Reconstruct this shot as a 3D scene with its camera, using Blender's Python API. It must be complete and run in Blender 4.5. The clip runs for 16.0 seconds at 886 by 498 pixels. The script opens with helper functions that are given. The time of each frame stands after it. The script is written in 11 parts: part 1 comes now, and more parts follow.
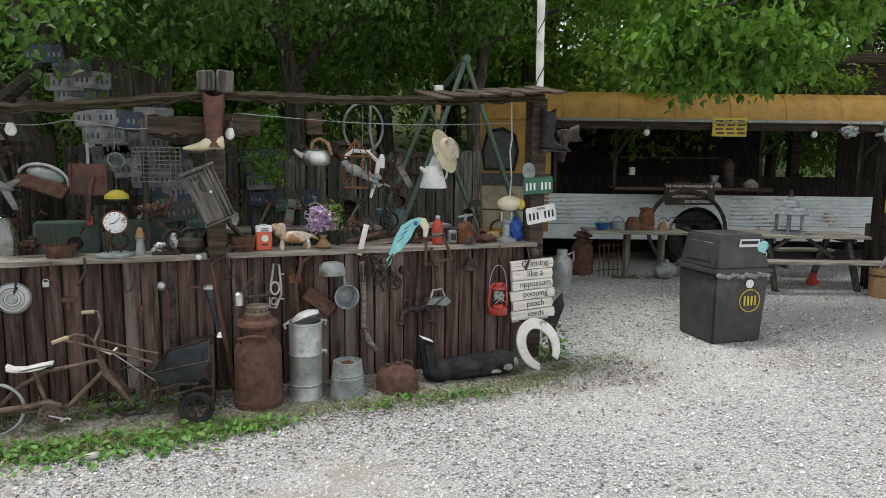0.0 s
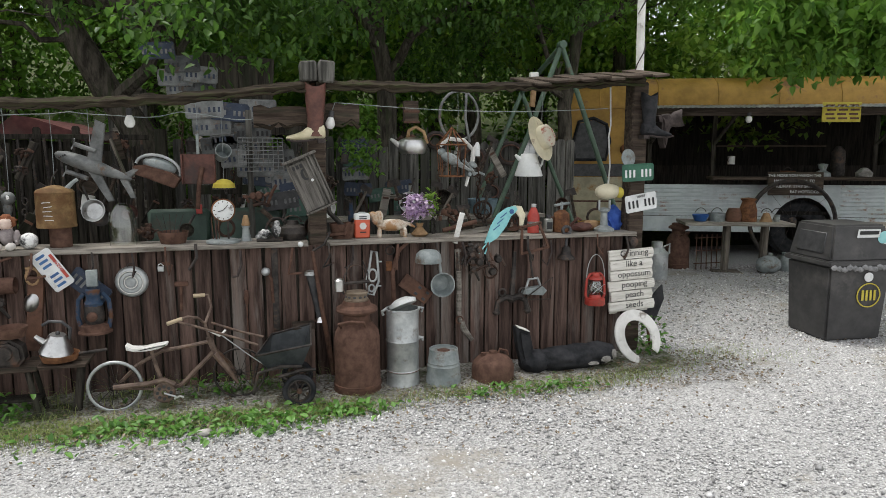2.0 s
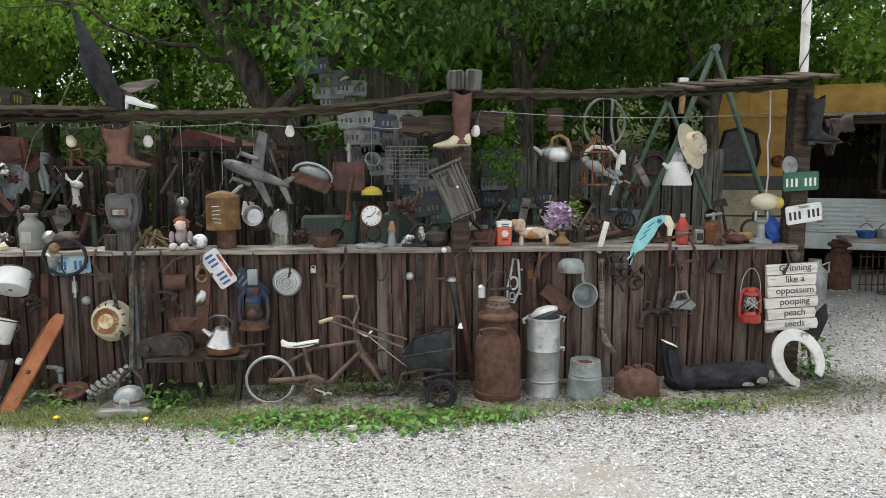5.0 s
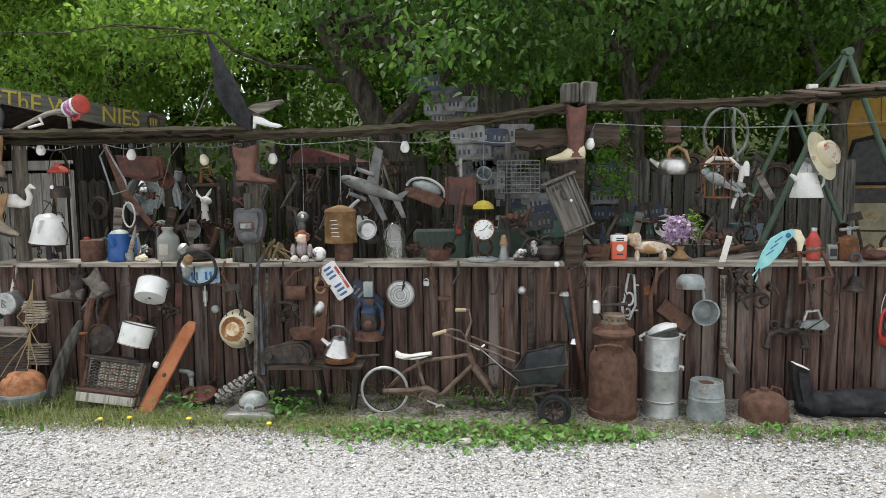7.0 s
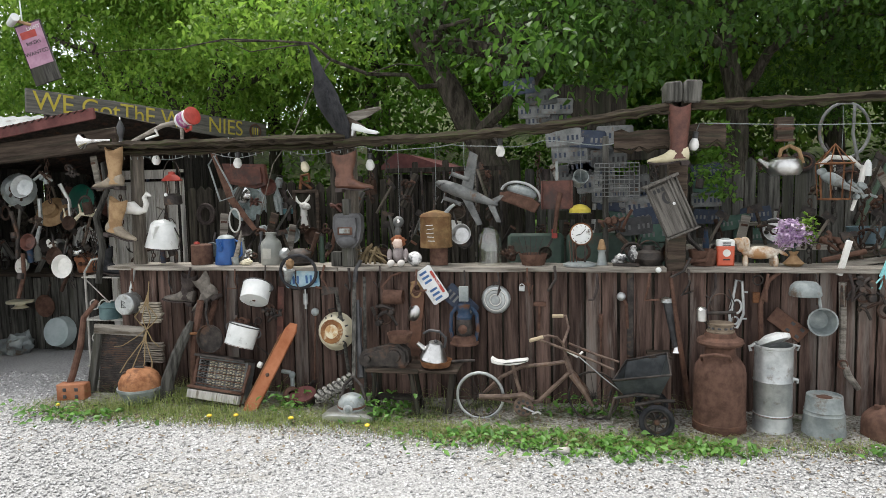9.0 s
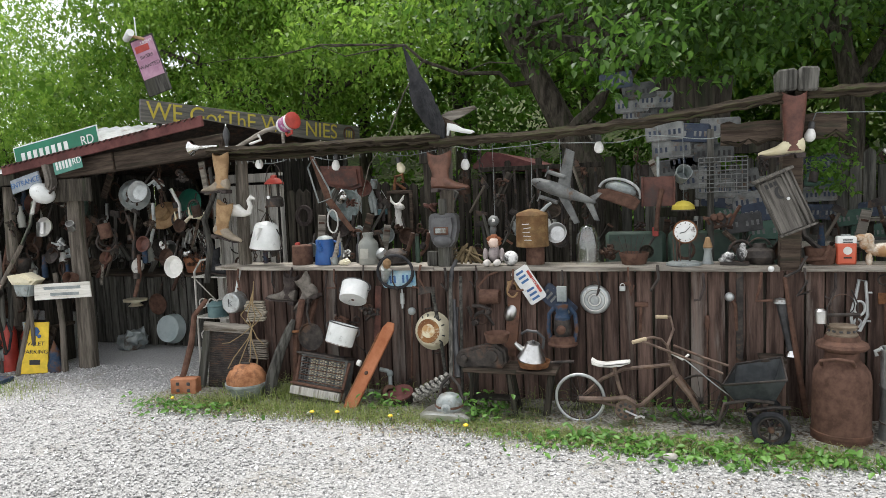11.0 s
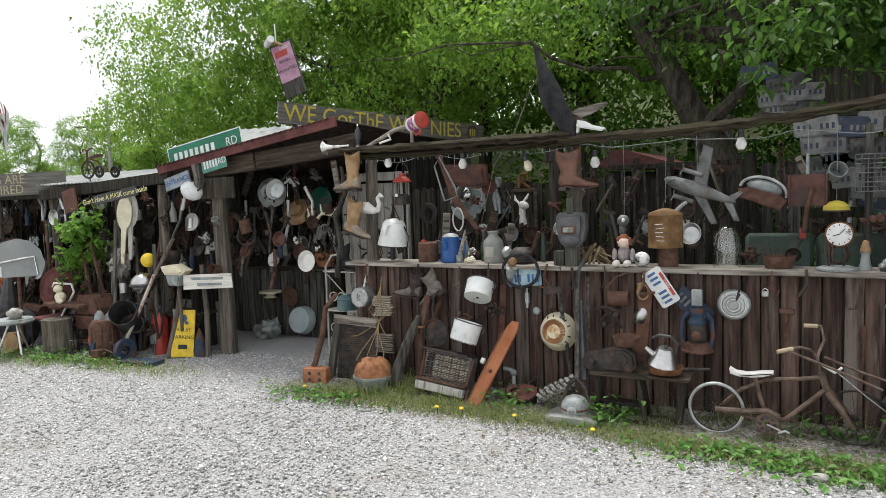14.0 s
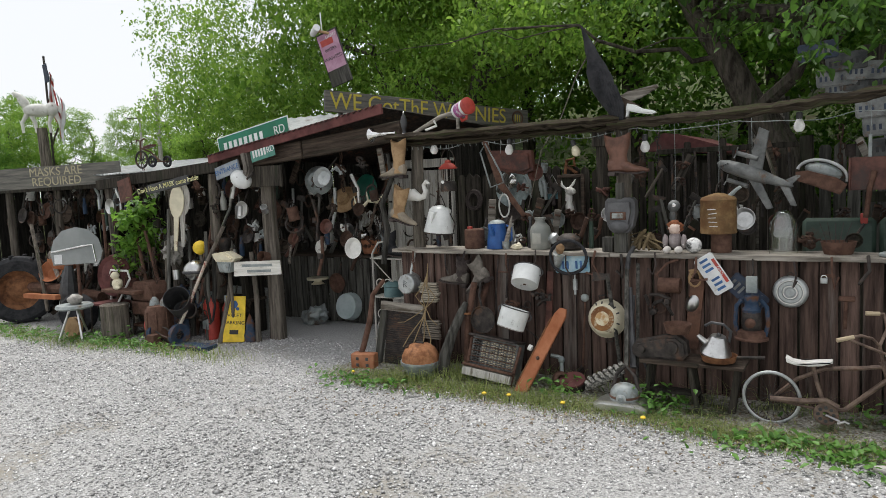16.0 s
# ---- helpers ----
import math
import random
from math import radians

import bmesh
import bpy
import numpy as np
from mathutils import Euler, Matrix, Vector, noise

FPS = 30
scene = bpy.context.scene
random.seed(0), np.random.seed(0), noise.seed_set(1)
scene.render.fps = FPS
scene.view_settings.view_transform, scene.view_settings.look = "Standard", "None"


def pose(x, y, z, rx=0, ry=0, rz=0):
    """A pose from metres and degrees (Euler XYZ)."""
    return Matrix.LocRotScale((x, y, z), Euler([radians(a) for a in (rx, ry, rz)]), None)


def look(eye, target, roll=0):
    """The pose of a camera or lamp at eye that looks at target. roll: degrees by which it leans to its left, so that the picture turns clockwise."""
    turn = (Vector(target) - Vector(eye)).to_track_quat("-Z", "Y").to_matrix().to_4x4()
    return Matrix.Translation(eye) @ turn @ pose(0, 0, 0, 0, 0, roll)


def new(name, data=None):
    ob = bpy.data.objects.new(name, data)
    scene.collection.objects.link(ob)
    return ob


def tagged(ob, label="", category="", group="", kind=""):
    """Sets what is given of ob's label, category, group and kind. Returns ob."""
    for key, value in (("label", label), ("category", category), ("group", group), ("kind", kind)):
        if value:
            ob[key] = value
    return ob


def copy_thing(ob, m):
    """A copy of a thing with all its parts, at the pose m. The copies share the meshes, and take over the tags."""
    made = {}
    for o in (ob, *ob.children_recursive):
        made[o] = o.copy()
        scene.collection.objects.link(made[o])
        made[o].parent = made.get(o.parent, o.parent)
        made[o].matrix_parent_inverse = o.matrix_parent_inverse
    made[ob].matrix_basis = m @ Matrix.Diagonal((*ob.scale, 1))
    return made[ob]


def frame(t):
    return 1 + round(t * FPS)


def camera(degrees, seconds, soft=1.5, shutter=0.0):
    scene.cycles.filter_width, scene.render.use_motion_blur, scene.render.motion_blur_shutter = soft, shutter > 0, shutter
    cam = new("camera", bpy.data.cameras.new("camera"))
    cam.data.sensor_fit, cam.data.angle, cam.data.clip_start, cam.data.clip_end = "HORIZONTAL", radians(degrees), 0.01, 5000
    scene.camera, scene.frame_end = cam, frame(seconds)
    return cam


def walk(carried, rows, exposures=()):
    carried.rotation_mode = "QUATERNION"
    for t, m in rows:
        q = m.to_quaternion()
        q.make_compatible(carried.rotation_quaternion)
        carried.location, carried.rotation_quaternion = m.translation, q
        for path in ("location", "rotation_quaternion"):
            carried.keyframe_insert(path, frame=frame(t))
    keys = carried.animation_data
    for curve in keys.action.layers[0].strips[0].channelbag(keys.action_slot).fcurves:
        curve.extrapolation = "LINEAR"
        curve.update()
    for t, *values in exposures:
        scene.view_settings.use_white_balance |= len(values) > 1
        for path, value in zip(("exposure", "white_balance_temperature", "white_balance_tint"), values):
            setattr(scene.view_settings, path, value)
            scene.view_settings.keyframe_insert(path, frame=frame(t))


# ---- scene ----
cam = camera(66.1, 16.0, 0.6)
SKY, CLOUD, SUN = 0.13, 9.0, 3.2
PATH = [
    (0, (0.694, -5.521, 1.888), (1.406, -3.672, 1.619), 0.7),
    (0.5, (0.672, -5.517, 1.874), (1.332, -3.648, 1.612), 0.5),
    (1, (0.635, -5.497, 1.856), (1.239, -3.609, 1.597), 0.5),
    (1.5, (0.633, -5.476, 1.838), (1.179, -3.572, 1.558), 0.3),
    (2, (0.592, -5.451, 1.823), (1.076, -3.531, 1.539), 0.0),
    (2.5, (0.575, -5.455, 1.823), (1.006, -3.521, 1.552), 0.1),
    (3, (0.543, -5.454, 1.825), (0.877, -3.5, 1.561), 0.1),
    (3.5, (0.512, -5.45, 1.795), (0.782, -3.484, 1.545), -0.1),
    (6, (0.413, -5.413, 1.752), (0.408, -3.427, 1.522), -0.1),
    (6.5, (0.38, -5.422, 1.75), (0.291, -3.435, 1.537), -0.3),
    (7, (0.335, -5.427, 1.742), (0.177, -3.442, 1.552), -0.6),
    (7.5, (0.307, -5.431, 1.741), (0.097, -3.451, 1.55), -0.6),
    (8, (0.292, -5.425, 1.751), (0.009, -3.454, 1.567), -0.8),
    (8.5, (0.278, -5.415, 1.748), (-0.077, -3.454, 1.571), -0.8),
    (9, (0.259, -5.409, 1.748), (-0.149, -3.459, 1.573), -1.2),
    (11.5, (0.141, -5.403, 1.756), (-0.57, -3.541, 1.588), -2.1),
    (12, (0.126, -5.412, 1.758), (-0.646, -3.574, 1.596), -2.0),
    (12.5, (0.111, -5.425, 1.752), (-0.713, -3.609, 1.6), -2.1),
    (13, (0.093, -5.422, 1.733), (-0.776, -3.627, 1.583), -2.1),
    (13.5, (0.076, -5.428, 1.745), (-0.833, -3.653, 1.594), -2.3),
    (14, (0.065, -5.424, 1.754), (-0.888, -3.674, 1.591), -2.0),
    (14.5, (0.058, -5.427, 1.761), (-0.913, -3.687, 1.593), -1.8),
    (15, (0.044, -5.433, 1.759), (-0.961, -3.714, 1.574), -2.0),
    (15.5, (0.046, -5.423, 1.756), (-0.976, -3.715, 1.565), -2.1),
    (16, (0.028, -5.442, 1.755), (-1.031, -3.757, 1.558), -2.5),
]
walk(cam, [(t, look(eye, target, roll)) for t, eye, target, roll in PATH], [(0, 0.0), (3.5, 0.15), (7, 0.35), (9, 0.4), (12.5, 0.3), (14.5, 0.08), (16, -0.12)])
# ---------------------------------------------------------------- light
world = bpy.data.worlds.new("overcast_sky")
scene.world = world
world.use_nodes = True
wn, wl = world.node_tree.nodes, world.node_tree.links
sky = wn.new("ShaderNodeTexSky")
sky.sky_type, sky.sun_disc = "NISHITA", False
sky.sun_elevation, sky.sun_rotation = radians(72), radians(-45)
sky.air_density, sky.dust_density, sky.ozone_density = 1.0, 3.0, 1.0
cloud = wn.new("ShaderNodeMix")
cloud.data_type = "RGBA"
cloud.inputs["Factor"].default_value, cloud.inputs["B"].default_value = 0.8, (CLOUD, CLOUD * 1.01, CLOUD * 1.03, 1)
wl.new(sky.outputs["Color"], cloud.inputs["A"]), wl.new(cloud.outputs["Result"], wn["Background"].inputs["Color"])
wn["Background"].inputs["Strength"].default_value = SKY
sun = new("sun", bpy.data.lights.new("sun", "SUN"))
sun.data.energy, sun.data.angle, sun.data.color = SUN, radians(18), (1.0, 0.98, 0.95)
sun.matrix_world = look((-7, 7, 30), (0, 0, 0))


# ---------------------------------------------------------------- materials
def surface(name, a, b, rough=0.85, metal=0.0, scale=9.0, bump=0.25, stretch=(1, 1, 1), stain=None, amount=0.5, stain_scale=2.5, vary=0.0, coat=0.0):
    """A worn surface: grain between two colours, an optional stain with its own outline, relief, and a shift from piece to piece."""
    m = bpy.data.materials.new(name)
    m.use_nodes = True
    n, l = m.node_tree.nodes, m.node_tree.links
    p = n["Principled BSDF"]
    co, info, add = n.new("ShaderNodeTexCoord"), n.new("ShaderNodeObjectInfo"), n.new("ShaderNodeVectorMath")
    mul, mp = n.new("ShaderNodeMath"), n.new("ShaderNodeMapping")
    mul.operation, mul.inputs[1].default_value = "MULTIPLY", 37.0
    l.new(info.outputs["Random"], mul.inputs[0])
    l.new(co.outputs["Object"], add.inputs[0]), l.new(mul.outputs[0], add.inputs[1])
    l.new(add.outputs[0], mp.inputs["Vector"])
    mp.inputs["Scale"].default_value = stretch
    fine = n.new("ShaderNodeTexNoise")
    fine.inputs["Scale"].default_value, fine.inputs["Detail"].default_value, fine.inputs["Roughness"].default_value = scale, 7, 0.65
    l.new(mp.outputs[0], fine.inputs["Vector"])
    ramp = n.new("ShaderNodeValToRGB")
    ramp.color_ramp.elements[0].position, ramp.color_ramp.elements[1].position = 0.38, 0.62
    ramp.color_ramp.elements[0].color, ramp.color_ramp.elements[1].color = (*a, 1), (*b, 1)
    l.new(fine.outputs["Fac"], ramp.inputs[0])
    out = ramp.outputs[0]
    if stain:
        big = n.new("ShaderNodeTexNoise")
        big.inputs["Scale"].default_value, big.inputs["Detail"].default_value, big.inputs["Roughness"].default_value = stain_scale, 8, 0.7
        l.new(mp.outputs[0] if stretch != (1, 1, 1) else add.outputs[0], big.inputs["Vector"])
        r2 = n.new("ShaderNodeValToRGB")
        r2.color_ramp.elements[0].position, r2.color_ramp.elements[1].position = 0.62 - 0.25 * amount, 0.72 - 0.2 * amount
        l.new(big.outputs["Fac"], r2.inputs[0])
        mix = n.new("ShaderNodeMix")
        mix.data_type = "RGBA"
        l.new(r2.outputs[0], mix.inputs["Factor"]), l.new(out, mix.inputs["A"])
        mix.inputs["B"].default_value = (*stain, 1)
        out = mix.outputs["Result"]
    if vary:
        hs, mr = n.new("ShaderNodeHueSaturation"), n.new("ShaderNodeMapRange")
        mr.inputs["To Min"].default_value, mr.inputs["To Max"].default_value = 1 - vary, 1 + vary
        l.new(info.outputs["Random"], mr.inputs["Value"]), l.new(mr.outputs[0], hs.inputs["Value"]), l.new(out, hs.inputs["Color"])
        out = hs.outputs[0]
    l.new(out, p.inputs["Base Color"])
    p.inputs["Roughness"].default_value, p.inputs["Metallic"].default_value = rough, metal
    if rough > 0.62 and metal < 0.3:
        p.inputs["Specular IOR Level"].default_value = 0.16
    if coat:
        p.inputs["Coat Weight"].default_value = coat
    if bump:
        bm = n.new("ShaderNodeBump")
        bm.inputs["Strength"].default_value, bm.inputs["Distance"].default_value = bump, 0.02
        l.new(fine.outputs["Fac"], bm.inputs["Height"]), l.new(bm.outputs[0], p.inputs["Normal"])
    return m


def foliage(name, dark, light, glow=0.45):
    """Leaves that pass some light, each a little different."""
    m = bpy.data.materials.new(name)
    m.use_nodes = True
    n, l = m.node_tree.nodes, m.node_tree.links
    geo, ramp = n.new("ShaderNodeNewGeometry"), n.new("ShaderNodeValToRGB")
    ramp.color_ramp.elements[0].color, ramp.color_ramp.elements[1].color = (*dark, 1), (*light, 1)
    l.new(geo.outputs["Random Per Island"], ramp.inputs[0])
    p, tr, mx = n["Principled BSDF"], n.new("ShaderNodeBsdfTranslucent"), n.new("ShaderNodeMixShader")
    p.inputs["Roughness"].default_value = 0.5
    mx.inputs[0].default_value = glow
    l.new(ramp.outputs[0], p.inputs["Base Color"]), l.new(ramp.outputs[0], tr.inputs["Color"])
    l.new(p.outputs[0], mx.inputs[1]), l.new(tr.outputs[0], mx.inputs[2]), l.new(mx.outputs[0], n["Material Output"].inputs["Surface"])
    return m


def plain(name, c, rough=0.5, metal=0.0):
    return surface(name, tuple(0.86 * v for v in c), tuple(min(1, 1.1 * v) for v in c), rough, metal, 14, 0.06)


V = (9, 9, 0.7)   # grain along z
U = (0.7, 9, 9)   # grain along x
brown_board = surface("brown_stained_board", (0.042, 0.027, 0.022), (0.145, 0.096, 0.078), 0.8, 0, 3.4, 0.5, (7, 7, 0.6), (0.2, 0.175, 0.155), 0.3, 0.5, 0.35)
grey_board = surface("grey_weathered_board", (0.035, 0.034, 0.03), (0.13, 0.126, 0.112), 0.9, 0, 3.4, 0.6, V, (0.07, 0.07, 0.055), 0.35, 0.6, 0.35)
dark_board = surface("old_dark_board", (0.016, 0.014, 0.012), (0.066, 0.058, 0.046), 0.92, 0, 3.4, 0.6, V, (0.035, 0.04, 0.025), 0.35, 0.6, 0.35)
# near-black boards: the gloom inside sheds and bus is put into their colour
black_board = surface("shade_dark_board", (0.012, 0.011, 0.01), (0.045, 0.04, 0.034), 0.95, 0, 3.4, 0.6, V, (0.02, 0.018, 0.015), 0.35, 1.8, 0.35)
grey_plank = surface("grey_weathered_plank", (0.15, 0.135, 0.115), (0.36, 0.33, 0.285), 0.9, 0, 3.2, 0.5, U, (0.09, 0.075, 0.055), 0.3, 2.0, 0.2)
old_plank = surface("old_brown_plank", (0.035, 0.026, 0.02), (0.105, 0.08, 0.062), 0.9, 0, 3.2, 0.6, U, (0.04, 0.04, 0.028), 0.35, 2.0, 0.2)
log_wood = surface("old_log", (0.07, 0.06, 0.05), (0.2, 0.175, 0.145), 0.92, 0, 3.0, 0.7, V, (0.06, 0.062, 0.04), 0.3, 2.0, 0.2)
mossy_rail = surface("mossy_rail", (0.018, 0.014, 0.01), (0.07, 0.055, 0.038), 0.95, 0, 3.0, 0.8, U, (0.036, 0.046, 0.017), 0.42, 3.0)
white_board = surface("whitewashed_board", (0.32, 0.31, 0.28), (0.62, 0.6, 0.55), 0.85, 0, 3.0, 0.4, V, (0.17, 0.15, 0.12), 0.4, 3.0, 0.15)
sign_white = surface("chipped_white_sign_paint", (0.6, 0.58, 0.52), (0.8, 0.78, 0.72), 0.7, 0, 4, 0.25, U, (0.28, 0.24, 0.19), 0.25, 7)
rust = surface("deep_rust", (0.085, 0.048, 0.035), (0.15, 0.086, 0.063), 0.85, 0.1, 16, 0.12, (1, 1, 1), (0.17, 0.09, 0.06), 0.22, 2.2)
bike_rust = surface("worn_brown_bicycle_paint", (0.085, 0.055, 0.042), (0.2, 0.14, 0.105), 0.6, 0.15, 14, 0.12, (1, 1, 1), (0.13, 0.065, 0.04), 0.3, 6)
rust_light = surface("orange_rust", (0.11, 0.05, 0.026), (0.26, 0.125, 0.062), 0.85, 0.1, 11, 0.3, (1, 1, 1), (0.09, 0.045, 0.03), 0.35, 4)
iron = surface("old_cast_iron", (0.022, 0.019, 0.017), (0.075, 0.063, 0.055), 0.65, 0.4, 12, 0.3, (1, 1, 1), (0.12, 0.065, 0.04), 0.3, 6)
zinc = surface("galvanised_sheet", (0.33, 0.35, 0.35), (0.55, 0.57, 0.56), 0.45, 0.6, 7, 0.1, (1, 1, 1), (0.19, 0.16, 0.13), 0.18, 5)
dull_zinc = surface("dull_galvanised_sheet", (0.2, 0.23, 0.23), (0.36, 0.39, 0.38), 0.65, 0.3, 8, 0.15, (1, 1, 1), (0.14, 0.1, 0.07), 0.3, 5)
chrome = surface("polished_metal", (0.62, 0.62, 0.6), (0.8, 0.8, 0.78), 0.16, 1.0, 5, 0.03, (1, 1, 1), (0.4, 0.37, 0.33), 0.15, 6)
aluminium = surface("brushed_aluminium", (0.5, 0.5, 0.49), (0.7, 0.7, 0.68), 0.33, 1.0, 8, 0.05, (1, 1, 1), (0.3, 0.28, 0.26), 0.25, 6)
enamel = surface("chipped_white_enamel", (0.62, 0.64, 0.62), (0.8, 0.81, 0.79), 0.3, 0, 5, 0.05, (1, 1, 1), (0.12, 0.09, 0.07), 0.06, 9)
cream = surface("chipped_cream_enamel", (0.6, 0.55, 0.4), (0.74, 0.68, 0.5), 0.4, 0, 6, 0.1, (1, 1, 1), (0.2, 0.1, 0.05), 0.1, 6)
white_paint = surface("worn_white_paint", (0.62, 0.61, 0.57), (0.8, 0.79, 0.75), 0.6, 0, 6, 0.15, (1, 1, 1), (0.25, 0.22, 0.18), 0.15, 8)
black_rubber = surface("dusty_black_rubber", (0.014, 0.015, 0.017), (0.04, 0.04, 0.043), 0.75, 0, 10, 0.15)
black_plastic = surface("scuffed_black_plastic", (0.03, 0.03, 0.032), (0.065, 0.065, 0.066), 0.5, 0, 12, 0.1)
black_rubber.node_tree.nodes["Principled BSDF"].inputs["Specular IOR Level"].default_value = 0.2
bin_grey = surface("dark_grey_bin_plastic", (0.035, 0.034, 0.034), (0.06, 0.058, 0.056), 0.6, 0, 5, 0.15, (1, 1, 1), (0.085, 0.08, 0.075), 0.25, 3)
bus_yellow = surface("faded_bus_yellow", (0.33, 0.18, 0.03), (0.48, 0.275, 0.05), 0.6, 0, 4, 0.1, (1, 1, 1), (0.2, 0.095, 0.04), 0.22, 2)
bus_white = surface("faded_bus_white", (0.52, 0.57, 0.57), (0.68, 0.73, 0.73), 0.6, 0, 4, 0.08, (1, 1, 1), (0.28, 0.14, 0.07), 0.18, 2.4)
green_pipe = surface("faded_green_pipe", (0.055, 0.095, 0.062), (0.095, 0.15, 0.105), 0.55, 0.1, 8, 0.1, (1, 1, 1), (0.13, 0.08, 0.05), 0.2, 6)
dark_green = surface("dark_green_paint", (0.025, 0.05, 0.036), (0.05, 0.085, 0.062), 0.6, 0, 7, 0.15, (1, 1, 1), (0.06, 0.05, 0.035), 0.25, 4)
sheet_metal = surface("pale_corrugated_sheet", (0.38, 0.4, 0.4), (0.55, 0.57, 0.57), 0.6, 0.3, 5, 0.1, (1, 1, 1), (0.2, 0.15, 0.12), 0.2, 2)
red_roof = surface("faded_red_roof", (0.085, 0.034, 0.032), (0.16, 0.065, 0.06), 0.8, 0, 5, 0.2, (1, 1, 1), (0.09, 0.05, 0.045), 0.3, 3)
leather_brown = surface("red_brown_leather", (0.065, 0.024, 0.017), (0.14, 0.055, 0.038), 0.6, 0, 12, 0.3, (1, 1, 1), (0.05, 0.03, 0.025), 0.25, 5)
leather_dark = surface("dark_leather", (0.03, 0.024, 0.022), (0.075, 0.06, 0.055), 0.65, 0, 12, 0.3)
leather_tan = surface("tan_leather", (0.25, 0.155, 0.08), (0.41, 0.275, 0.15), 0.7, 0, 10, 0.3, (1, 1, 1), (0.18, 0.1, 0.055), 0.3, 5)
bark = surface("tree_bark", (0.035, 0.03, 0.024), (0.12, 0.105, 0.085), 0.95, 0, 4.5, 1.0, (5, 5, 1.0), (0.055, 0.065, 0.035), 0.3, 2)
rope_tan = plain("tan_rope", (0.27, 0.2, 0.11), 0.9)
rope_pale = plain("pale_rubber", (0.42, 0.34, 0.23), 0.7)
string_white = plain("white_cord", (0.55, 0.55, 0.52), 0.8)
black_paint = plain("black_sign_paint", (0.02, 0.02, 0.02), 0.6)
yellow_paint = surface("yellow_sign_paint", (0.5, 0.4, 0.06), (0.62, 0.52, 0.1), 0.8, 0, 8, 0.1)
blue_enamel = surface("blue_enamel", (0.015, 0.07, 0.24), (0.03, 0.12, 0.36), 0.3, 0, 6, 0.06, (1, 1, 1), (0.05, 0.04, 0.04), 0.12, 8)
red_enamel = surface("worn_red_paint", (0.32, 0.035, 0.025), (0.48, 0.065, 0.045), 0.45, 0, 8, 0.1, (1, 1, 1), (0.14, 0.05, 0.03), 0.2, 7)
teal_paint = surface("pale_teal_paint", (0.2, 0.52, 0.54), (0.32, 0.66, 0.66), 0.6, 0, 8, 0.08)
orange_paint = surface("faded_orange_paint", (0.3, 0.105, 0.045), (0.42, 0.17, 0.085), 0.7, 0, 6, 0.12, (1, 1, 1), (0.3, 0.1, 0.05), 0.3, 5)
plate_white = surface("number_plate_white", (0.6, 0.61, 0.6), (0.76, 0.77, 0.76), 0.45, 0, 8, 0.06, (1, 1, 1), (0.4, 0.36, 0.3), 0.12, 14)
plate_green = surface("number_plate_green", (0.02, 0.1, 0.06), (0.04, 0.15, 0.09), 0.5, 0, 8, 0.06)
plate_old = surface("weathered_plate", (0.1, 0.105, 0.103), (0.23, 0.238, 0.23), 0.6, 0.1, 8, 0.1, (1, 1, 1), (0.14, 0.09, 0.06), 0.25, 12)
plate_navy = surface("weathered_navy_plate", (0.015, 0.026, 0.05), (0.035, 0.05, 0.085), 0.6, 0, 8, 0.1, (1, 1, 1), (0.1, 0.08, 0.06), 0.25, 12)
plate_moss = surface("weathered_green_plate", (0.03, 0.075, 0.055), (0.06, 0.12, 0.09), 0.6, 0, 8, 0.1)
plate_blue = surface("number_plate_blue", (0.03, 0.09, 0.24), (0.05, 0.15, 0.34), 0.5, 0, 8, 0.06)
street_green = surface("street_sign_green", (0.005, 0.13, 0.07), (0.01, 0.18, 0.1), 0.45, 0, 5, 0.04)
rusty_blue = surface("rusty_blue_paint", (0.025, 0.045, 0.08), (0.055, 0.085, 0.13), 0.7, 0, 9, 0.2, (1, 1, 1), (0.12, 0.06, 0.035), 0.5, 9)
terracotta = surface("terracotta", (0.3, 0.12, 0.06), (0.45, 0.21, 0.12), 0.85, 0, 9, 0.15)
yellow_paint_b = plain("bright_yellow", (0.75, 0.52, 0.03), 0.55)
lamp_glass = plain("white_bulb_glass", (0.8, 0.8, 0.77), 0.2)
stone_grey = surface("grey_stone", (0.2, 0.19, 0.17), (0.42, 0.4, 0.37), 0.9, 0, 10, 0.4)
leaf_deep = foliage("deep_green_leaf", (0.038, 0.1, 0.015), (0.115, 0.225, 0.037), 0.52)
leaf_mid = foliage("green_leaf", (0.085, 0.2, 0.026), (0.23, 0.41, 0.065), 0.6)
leaf_fresh = foliage("fresh_green_leaf", (0.13, 0.265, 0.034), (0.32, 0.49, 0.082), 0.6)
leaf_weed = foliage("weed_leaf", (0.06, 0.16, 0.025), (0.16, 0.34, 0.06), 0.35)
blade = foliage("grass_blade", (0.12, 0.2, 0.04), (0.38, 0.41, 0.15), 0.38)
litter_mat = foliage("dry_leaf_litter", (0.06, 0.042, 0.025), (0.24, 0.18, 0.11), 0.1)
petal = foliage("lilac_petal", (0.46, 0.3, 0.52), (0.85, 0.72, 0.84), 0.25)
glass = bpy.data.materials.new("clear_glass")
glass.use_nodes = True
gp = glass.node_tree.nodes["Principled BSDF"]
gp.inputs["Transmission Weight"].default_value, gp.inputs["Roughness"].default_value, gp.inputs["IOR"].default_value = 1.0, 0.05, 1.5
gp.inputs["Coat Weight"].default_value = 1.0
gp.inputs["Base Color"].default_value = (0.9, 0.93, 0.9, 1)
